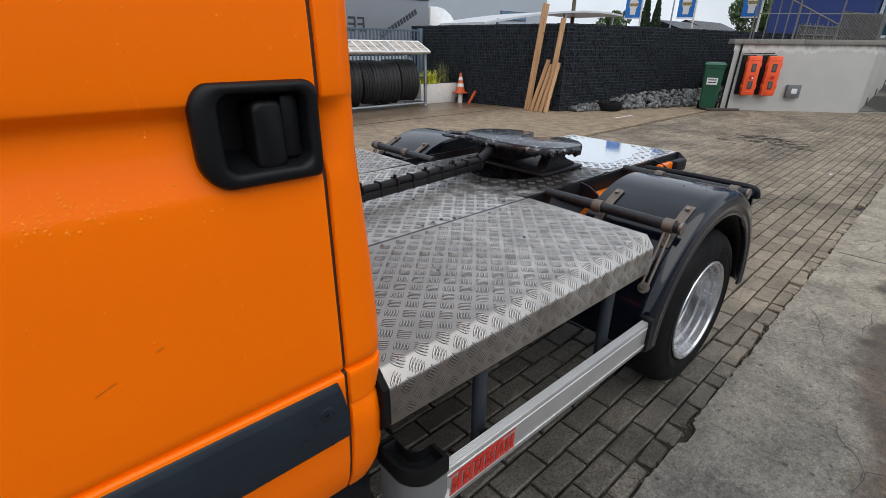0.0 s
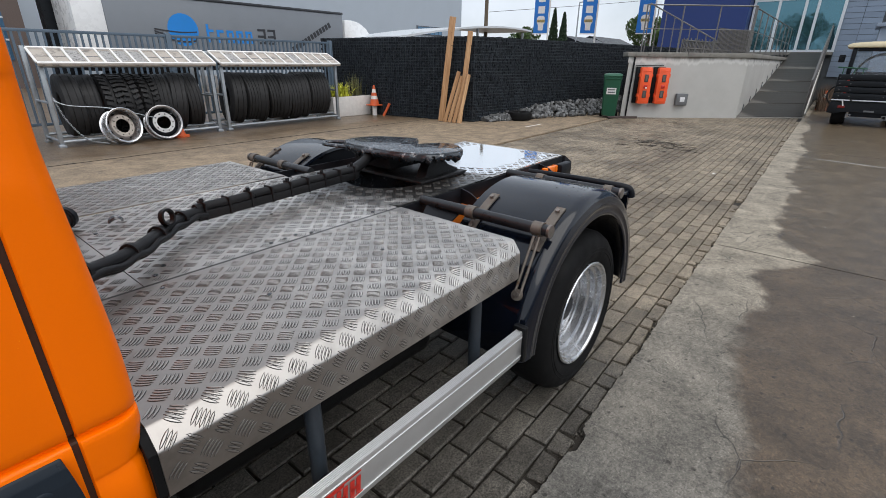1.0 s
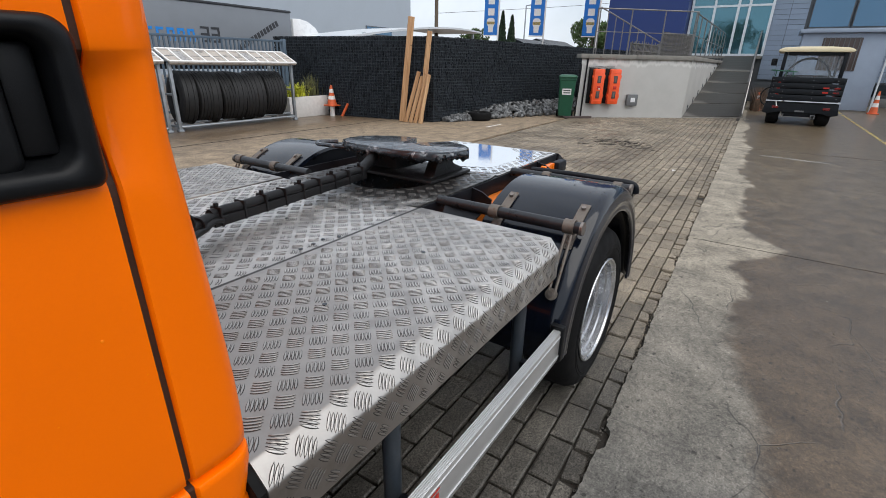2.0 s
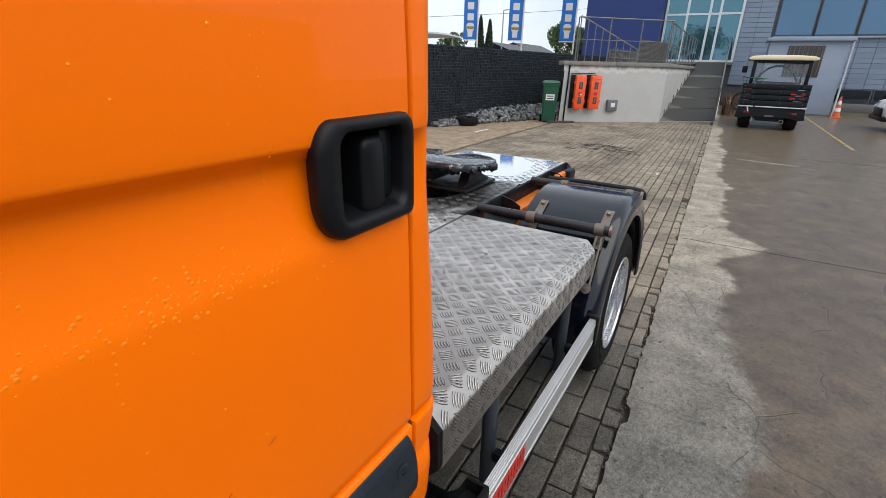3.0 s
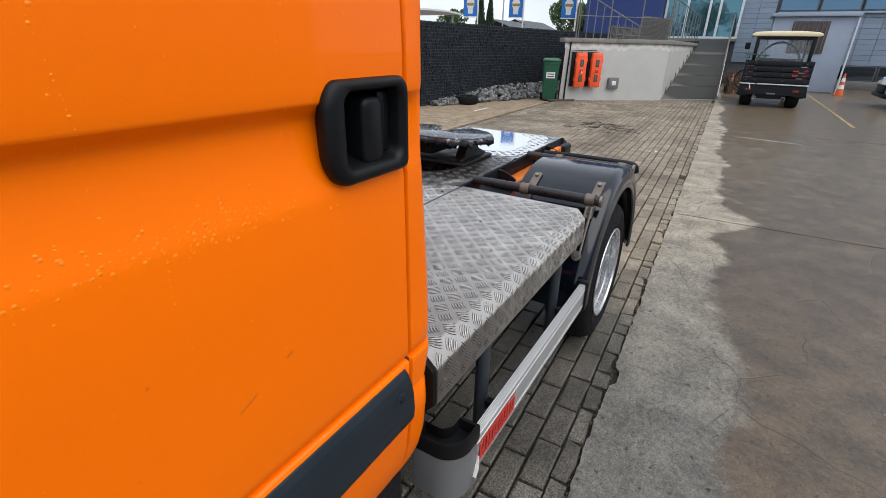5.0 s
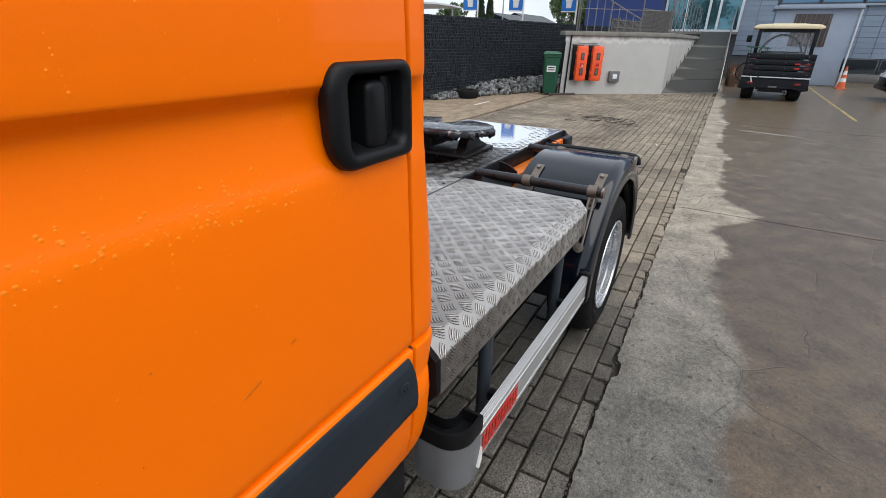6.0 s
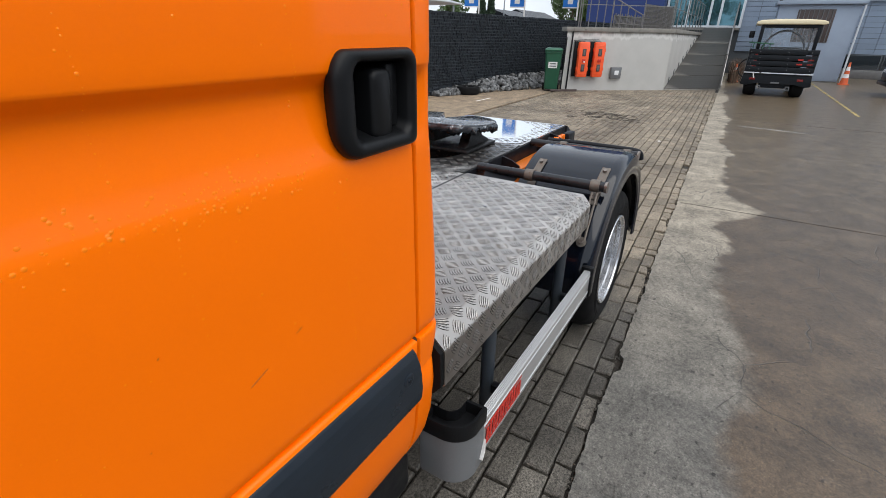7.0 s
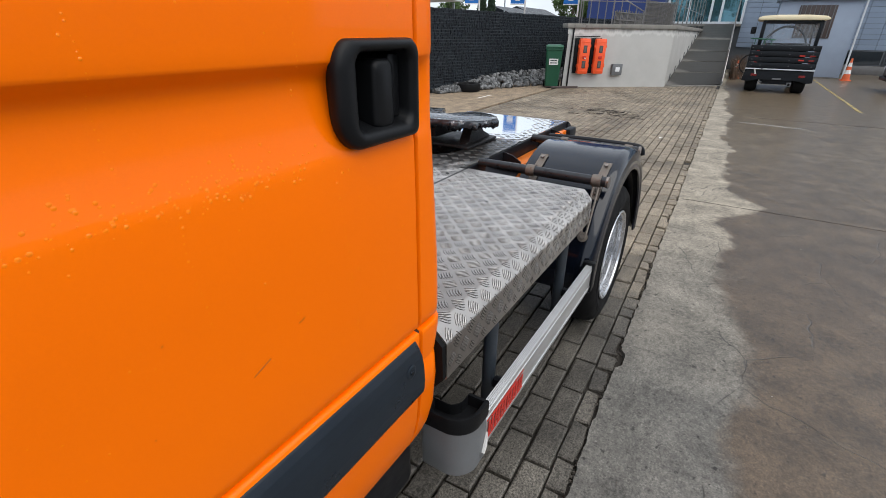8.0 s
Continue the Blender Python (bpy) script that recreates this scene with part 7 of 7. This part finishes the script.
part("plate", box(15.915, 15.929, -0.72, -0.52, 0.345, 0.385), M_GREYCAP, ct)
for x, z in ((15.84, 0.94), (15.84, 0.83)):
    for y in (-1.32, -1.10):
        part("sticker", box(x + 0.012, x + 0.0195, y, y + 0.12, z, z + 0.035), M_LAMP_R if y < -1.2 else M_RED, ct, smooth=0)
for x in (16.34, 18.15):
    for y in (-1.17, -0.07):
        tyre = lathe([(0.10, -0.14), (0.20, -0.15), (0.255, -0.13), (0.27, -0.09), (0.27, 0.09), (0.255, 0.13), (0.20, 0.15), (0.10, 0.14)], pose(x, y, 0.27, 90, 0, 0), 28)
        wq = part("wheel", tyre, M_RUBBER, ct, smooth=40)
        part("rim", lathe([(0.0, -0.07), (0.11, -0.085), (0.115, 0.0), (0.11, 0.085), (0.0, 0.07)], pose(x, y, 0.27, 90, 0, 0), 20), M_GREYCAP, wq)
arch = [(16.9, -0.62 + 0.52 * math.cos(t), 1.05 + 0.62 * math.sin(t)) for t in [math.pi * k / 14 for k in range(15)]]
part("roll_bar", sweep(arch, 0.03, 8), M_CARTDARK, ct, smooth=60)
part("windscreen", box(17.63, 17.65, -1.24, -0.02, 1.05, 1.80), M_CLEAR, ct, smooth=0)
part("seat", box(17.1, 17.6, -1.2, -0.08, 0.70, 0.86, 0.05), M_BLACK_PLASTIC, ct)
part("seat_back", box(17.02, 17.12, -1.2, -0.08, 0.86, 1.25, 0.03), M_BLACK_PLASTIC, ct)
part("front_cowl", prism([(17.65, 0.58), (18.75, 0.45), (18.75, 0.70), (18.3, 0.98), (17.70, 1.06)], -1.22, -0.02, 'y', bevel=0.03), M_RED, ct, "red front cowl")
part("side_mirror", box(16.5, 16.56, 0.14, 0.27, 1.47, 1.65, 0.02), M_CARTDARK, ct)
part("rake", cyl((15.93, -0.35, 1.33), (15.93, 0.22, 1.36), 0.016, 8), M_BIN, ct, "green tool handle")
for y in (-0.28, -0.12, 0.1):
    part("rake_leg", cyl((15.93, y, 1.21), (15.93, y, 1.34), 0.011, 6), M_BIN, ct)
part("rear_canvas", box(16.07, 16.08, -1.215, -0.055, 1.19, 1.719), M_VEIL, ct, "clear plastic rear screen", smooth=0)

# hose coil beside the ramp
b = sweep([(19.6 + 0.02 * math.sin(3 * t), 0.05 + 0.30 * math.cos(t), 0.55 + 0.30 * math.sin(t)) for t in [2 * math.pi * k / 30 for k in range(30)]], 0.022, 8, closed=True)
join(b, cyl((19.6, 0.05, 0.0), (19.6, 0.05, 0.86), 0.02, 8))
solo("hose_coil", b, M_CABLE, "black hose coiled on a stand by the ramp", "hose", at=(19.6, 0.05, 0))

# yellow line
yl = thing("yellow_line", (17, -2.08, 0), "worn yellow line painted on the yard", "marking", kind="structure")
x = 12.7
rng = random.Random(12)
while x < 22.3:
    L = rng.uniform(0.5, 1.3)
    part("stripe", box(x, x + L, -2.110, -2.045, 0.0006, 0.003), M_YELLOW, yl, smooth=0)
    x += L + rng.uniform(0.06, 0.30)

# parked car at the yard's edge
car = thing("parked_car", (18.4, -5.42, 0), "white parked hatchback car with a dark grille", "car", turn=-90)
side = [(-2.0, 0.35), (-2.05, 0.62), (-1.95, 0.80), (-1.05, 0.98), (-0.45, 1.42), (0.9, 1.46), (1.75, 1.05), (2.05, 0.95), (2.08, 0.4), (1.6, 0.28), (-1.6, 0.28)]
part("body", prism(side, -0.86, 0.86, 'y', bevel=0.06), M_WHITEPAINT, car, world=False, smooth=50)
for sy in (-1, 1):
    part("window", prism([(-0.92, 1.0), (-0.42, 1.36), (0.85, 1.40), (1.5, 1.02)], *sorted((sy * 0.862, sy * 0.872)), 'y'), M_GLASS_B, car, world=False)
    for x in (-1.28, 1.28):
        wq = part("wheel", lathe([(0.19, -0.09), (0.29, -0.10), (0.32, -0.06), (0.32, 0.06), (0.29, 0.10), (0.19, 0.09)], pose(x, sy * 0.80, 0.32, 90, 0, 0), 28), M_RUBBER, car, world=False)
        part("rim", lathe([(0.0, -0.08), (0.19, -0.085), (0.19, 0.085), (0.0, 0.08)], pose(x, sy * 0.80, 0.32, 90, 0, 0), 24), M_RIM, wq, world=False)
    part("headlamp", moved(box(-0.14, 0.14, -0.12, 0.12, -0.05, 0.06, 0.03), pose(-1.86, sy * 0.66, 0.74, 0, -14, sy * 18)), M_GLASS_B, car, world=False)
part("windscreen", prism([(-1.0, 1.005), (-0.46, 1.41), (-0.48, 1.425), (-1.02, 1.02)], -0.70, 0.70, 'y'), M_GLASS_B, car, world=False)
part("grille", box(-2.085, -2.04, -0.45, 0.45, 0.42, 0.62, 0.01), M_BLACK_PLASTIC, car, world=False)
part("lower_bumper", box(-2.09, -1.9, -0.78, 0.78, 0.28, 0.40, 0.03), M_BLACK_PLASTIC, car, world=False)

# ---- far off: banners, trees, poles ----
for x, y, turn in ((33.60, 18.0, 26), (35.05, 15.05, 24), (36.30, 11.55, 20)):
    bnr = thing("flag_banner", (x, y, 0), "blue advertising banner with pale shapes on a white mast", "banner", "banners", turn=turn)
    part("mast", cyl((0, -0.42, 0), (0, -0.42, 8.2), 0.055, 10), M_CONE_W, bnr, world=False)
    cloth = part("cloth", box(-0.01, 0.01, -0.36, 0.62, 3.32, 8.0, 0.004, 1), M_BLUE, bnr, "blue cloth", world=False)
    for k in range(4):
        z = 4.6 + k * 0.72
        part("pale_shape", box(-0.018, -0.0105, -0.10, 0.36, z, z + 0.46, 0.0), M_CONE_W, cloth, world=False, smooth=0)
    part("pale_shape", prism([(-0.04, 3.50), (0.30, 3.50), (0.32, 3.86), (0.42, 4.06), (0.40, 4.32), (0.28, 4.44), (-0.02, 4.44), (-0.14, 4.32), (-0.16, 4.06), (-0.06, 3.86)], -0.018, -0.0105, 'x'), M_CONE_W, cloth, world=False, smooth=0)
    part("yellow_shape", box(-0.024, -0.0185, -0.15, 0.41, 4.02, 4.20), M_YELLOW, cloth, world=False, smooth=0)
    part("foot_bar", box(-0.02, 0.02, -0.36, 0.64, 3.24, 3.31), M_CONE_W, bnr, world=False, smooth=0)


def tree(name, at, h, spread, count, material, label, conifer=False, seed=1):
    r_ = random.Random(seed)
    t = thing(name, at, label, "tree", "far trees")
    part("trunk", cyl((0, 0, 0), (0, 0, h * 0.75), 0.16, 8, 0.05), M_TRUNK, t, world=False)
    for k in range(0 if conifer else 7):
        a = r_.uniform(0, 6.3)
        part("limb", cyl((0, 0, h * (0.3 + 0.06 * k)), (spread * 0.6 * math.cos(a), spread * 0.6 * math.sin(a), h * (0.5 + 0.06 * k)), 0.06, 6, 0.02), M_TRUNK, t, world=False)
    lumps = [(r_.gauss(0, spread * 0.38), r_.gauss(0, spread * 0.38), h * r_.uniform(0.38, 0.92), spread * r_.uniform(0.22, 0.42)) for _ in range(14)]
    v_, f_ = [], []
    for i in range(count):
        if conifer:
            u_ = r_.random() ** 1.3
            rr = spread * (1 - u_) ** 0.7 * r_.uniform(0.6, 1.05)
            a = r_.uniform(0, 6.3)
            c = Vector((rr * math.cos(a), rr * math.sin(a), h * (0.04 + 0.96 * u_)))
        else:
            lx, ly, lz, lr = lumps[r_.randrange(14)]
            dv_ = Vector((r_.gauss(0, 1), r_.gauss(0, 1), r_.gauss(0, 1))).normalized() * lr * r_.uniform(0.7, 1.08)
            c = Vector((lx, ly, lz)) + dv_
        s = r_.uniform(0.10, 0.22)
        e = Euler((r_.uniform(0, 6), r_.uniform(0, 6), r_.uniform(0, 6))).to_matrix()
        o = len(v_)
        for p in ((-s, 0, 0), (0, -s * 0.5, 0.03), (s, 0, 0), (0, s * 0.5, 0.03)):
            v_.append(tuple(c + e @ Vector(p)))
        f_.append((o, o + 1, o + 2, o + 3))
    tagged(raw("crown", v_, f_, material, t, world=False), kind="stuff")


tree("broadleaf_tree", (57.4, 17.9, 0), 6.3, 2.6, 5200, M_LEAF, "green broadleaf tree far behind the wall", seed=2)
tree("broadleaf_tree", (59.5, 14.5, 0), 5.6, 2.4, 4200, M_LEAF, "green broadleaf tree behind the banners", seed=3)
tree("broadleaf_tree", (52.2, 30.0, 0), 5.5, 1.7, 2600, M_LEAF, "small ragged tree far behind the wall", seed=4)
tree("cypress_tree", (53.7, 27.4, 0), 6.9, 0.85, 2600, M_LEAF_D, "dark narrow cypress far behind the wall", True, 5)
tree("cypress_tree", (54.1, 26.4, 0), 6.5, 0.8, 2600, M_LEAF_D, "dark narrow cypress beside another", True, 6)
# two trees out of view, added only to darken reflections in the glass
tree("broadleaf_tree", (-34, 6.5, 0), 8.0, 4.5, 2600, M_LEAF, "broadleaf tree across the yard, mirrored in the doors", seed=8)
tree("broadleaf_tree", (-36, 13, 0), 7.5, 4.5, 2600, M_LEAF, "broadleaf tree across the yard, mirrored in the windows", seed=9)
solo("utility_pole", cyl((37.36, 25.5, 0), (37.36, 25.5, 9), 0.18, 10, 0.14), M_TRUNK, "dark wooden utility pole", "pole", at=(37.36, 25.5, 0))
solo("street_lamp", join(cyl((54.6, 25.0, 0), (54.6, 25.0, 7.5), 0.10, 8, 0.07), cyl((54.6, 25.0, 7.5), (55.2, 23.8, 7.7), 0.06, 6)), M_GALV, "thin street lamp far off", "street lamp", at=(54.6, 25.0, 0))
for p, q in (((37.36, 25.5, 5.3), (70, 6.0, 10.0)), ((37.36, 25.5, 6.8), (78, 2.0, 12.0))):
    mid = (Vector(p) + Vector(q)) / 2 - Vector((0, 0, 0.4))
    solo("overhead_wire", sweep(spline([p, tuple(mid), q], 8), 0.018, 5), M_DARKTXT, "thin black overhead wire", "wire", group="overhead wires")

# ---- paving stones, laid last ----
paving = thing("paver_strip", (1.6, 0.40, 0), "worn grey concrete pavers in running bond, wet in the joints", "pavement", kind="structure", turn=1.0)
rng = random.Random(33)
PU, PV = 0.2280, 0.1035
near_meshes = []
for k in range(10):
    b = bmesh.new()
    L, W, c = PU - 0.010 - rng.uniform(0, 0.003), PV - 0.009 - rng.uniform(0, 0.002), 0.006
    j = lambda s: rng.uniform(-s, s)
    lo = [b.verts.new((x * L / 2, y * W / 2, -0.05)) for x, y in ((-1, -1), (1, -1), (1, 1), (-1, 1))]
    mid = [b.verts.new((x * L / 2 + j(0.002), y * W / 2 + j(0.002), -c)) for x, y in ((-1, -1), (1, -1), (1, 1), (-1, 1))]
    hi = [b.verts.new((x * (L / 2 - c) + j(0.002), y * (W / 2 - c) + j(0.002), j(0.0008))) for x, y in ((-1, -1), (1, -1), (1, 1), (-1, 1))]
    for A, B in ((lo, mid), (mid, hi)):
        for q in range(4):
            b.faces.new((A[q], A[(q + 1) % 4], B[(q + 1) % 4], B[q]))
    b.faces.new(hi)
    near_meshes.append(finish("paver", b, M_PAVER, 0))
fv, ff = [], []
rows_v = 38
for r in range(rows_v):
    v = 0.105 + (r + 0.5) * PV
    off = 0.5 * PU if r % 2 else 0.0
    for c in range(-40, 72):
        u = (c + 0.5) * PU + off
        p = STRIP @ Vector((u, v, 0))
        if (p.x - WL.x) * (-n_out.x) + (p.y - WL.y) * (-n_out.y) > 0.1 and p.x > 13.5:
            continue
        dz, yaw = rng.gauss(-0.001, 0.0016), rng.gauss(0, 0.5)
        if r < 9 and -1.0 < u < 6.7:
            ob = new("paver", near_meshes[rng.randrange(10)])
            ob.parent = paving
            ob.matrix_basis = pose(u, v, dz, rng.gauss(0, 0.35), rng.gauss(0, 0.25), yaw + (180 if rng.random() < 0.5 else 0))
            continue
        o = len(fv)
        L, W, h = PU - 0.010, PV - 0.009, 0.006
        for z, e in ((-0.04, 0), (-h, 0), (dz, h)):
            for x, y in ((-1, -1), (1, -1), (1, 1), (-1, 1)):
                fv.append((u + x * (L / 2 - e), v + y * (W / 2 - e), z + rng.uniform(-0.0008, 0.0008)))
        for a in (0, 4):
            for q in range(4):
                w_ = (q + 1) % 4
                ff.append((o + a + q, o + a + w_, o + a + 4 + w_, o + a + 4 + q))
        ff.append((o + 8, o + 9, o + 10, o + 11))
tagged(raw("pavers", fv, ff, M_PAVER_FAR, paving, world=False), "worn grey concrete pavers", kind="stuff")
# broken edging stones along the slab
u = -4.0
while u < 14.5:
    L = rng.choice((0.06, 0.09, 0.11, 0.14, 0.19, 0.21)) * rng.uniform(0.9, 1.1)
    if rng.random() > 0.08:
        b = bmesh.new()
        w = rng.uniform(0.056, 0.076)
        ring = [(-L / 2, 0.0), (-L / 2 + rng.uniform(0, 0.012), -w), (0, -w - rng.uniform(-0.008, 0.008)), (L / 2 - rng.uniform(0, 0.014), -w + rng.uniform(-0.006, 0.012)), (L / 2, 0.0)]
        zt = rng.gauss(-0.005, 0.004)
        A = [b.verts.new((x, y, -0.04)) for x, y in ring]
        B = [b.verts.new((x, y, zt - 0.006)) for x, y in ring]
        C = [b.verts.new((x * 0.93, -0.004 + (y + 0.004) * 0.90, zt + rng.uniform(-0.002, 0.002))) for x, y in ring]
        for P, Q in ((A, B), (B, C)):
            for q in range(5):
                b.faces.new((P[q], P[(q + 1) % 5], Q[(q + 1) % 5], Q[q]))
        b.faces.new(C)
        me = finish("edging_stone", b, M_PAVER, 0)
        ob = new("edging_stone", me)
        ob.parent = paving
        ob.matrix_basis = pose(u + L / 2, 0.100, 0, 0, 0, rng.gauss(0, 1.5))
    u += L + rng.uniform(0.006, 0.016)
# rubble in the gap
rv, rf = [], []
for i in range(900):
    u, v = rng.uniform(-2, 10), rng.uniform(0.018, 0.042)
    r = rng.uniform(0.003, 0.010)
    p = STRIP @ Vector((u, v, -0.022 + rng.uniform(0, 0.010)))
    o = len(rv)
    for dx, dy, dz in ((-1, 0, 0), (0, -1, 0.1), (1, 0, 0), (0, 1, 0.1), (0, 0, 0.9), (0, 0, -0.9)):
        rv.append((p.x + dx * r * rng.uniform(0.6, 1.3), p.y + dy * r * rng.uniform(0.6, 1.3), p.z + dz * r))
    rf += [(o, o + 1, o + 4), (o + 1, o + 2, o + 4), (o + 2, o + 3, o + 4), (o + 3, o, o + 4), (o + 1, o, o + 5), (o + 2, o + 1, o + 5), (o + 3, o + 2, o + 5), (o, o + 3, o + 5)]
tagged(raw("rubble", rv, rf, M_PAVER_FAR, None), "small rubble in the joint between pavers and slab", "rubble", kind="stuff")

# grit and small stones strewn on the slab
rv, rf = [], []
for i in range(420):
    x, y = rng.uniform(-0.5, 9.0), rng.uniform(-3.2, 0.36)
    r = rng.choice((0.0015, 0.002, 0.0025, 0.003, 0.004, 0.006))
    o = len(rv)
    for dx, dy, dz in ((-1, 0, 0.4), (0, -1, 0.5), (1, 0, 0.3), (0, 1, 0.5), (0, 0, 1.1), (0, 0, -0.1)):
        rv.append((x + dx * r * rng.uniform(0.6, 1.3), y + dy * r * rng.uniform(0.6, 1.3), dz * r))
    rf += [(o, o + 1, o + 4), (o + 1, o + 2, o + 4), (o + 2, o + 3, o + 4), (o + 3, o, o + 4), (o + 1, o, o + 5), (o + 2, o + 1, o + 5), (o + 3, o + 2, o + 5), (o, o + 3, o + 5)]
tagged(raw("grit", rv, rf, M_GRIT, None), "pale and dark grit strewn on the slab", "grit", kind="stuff")
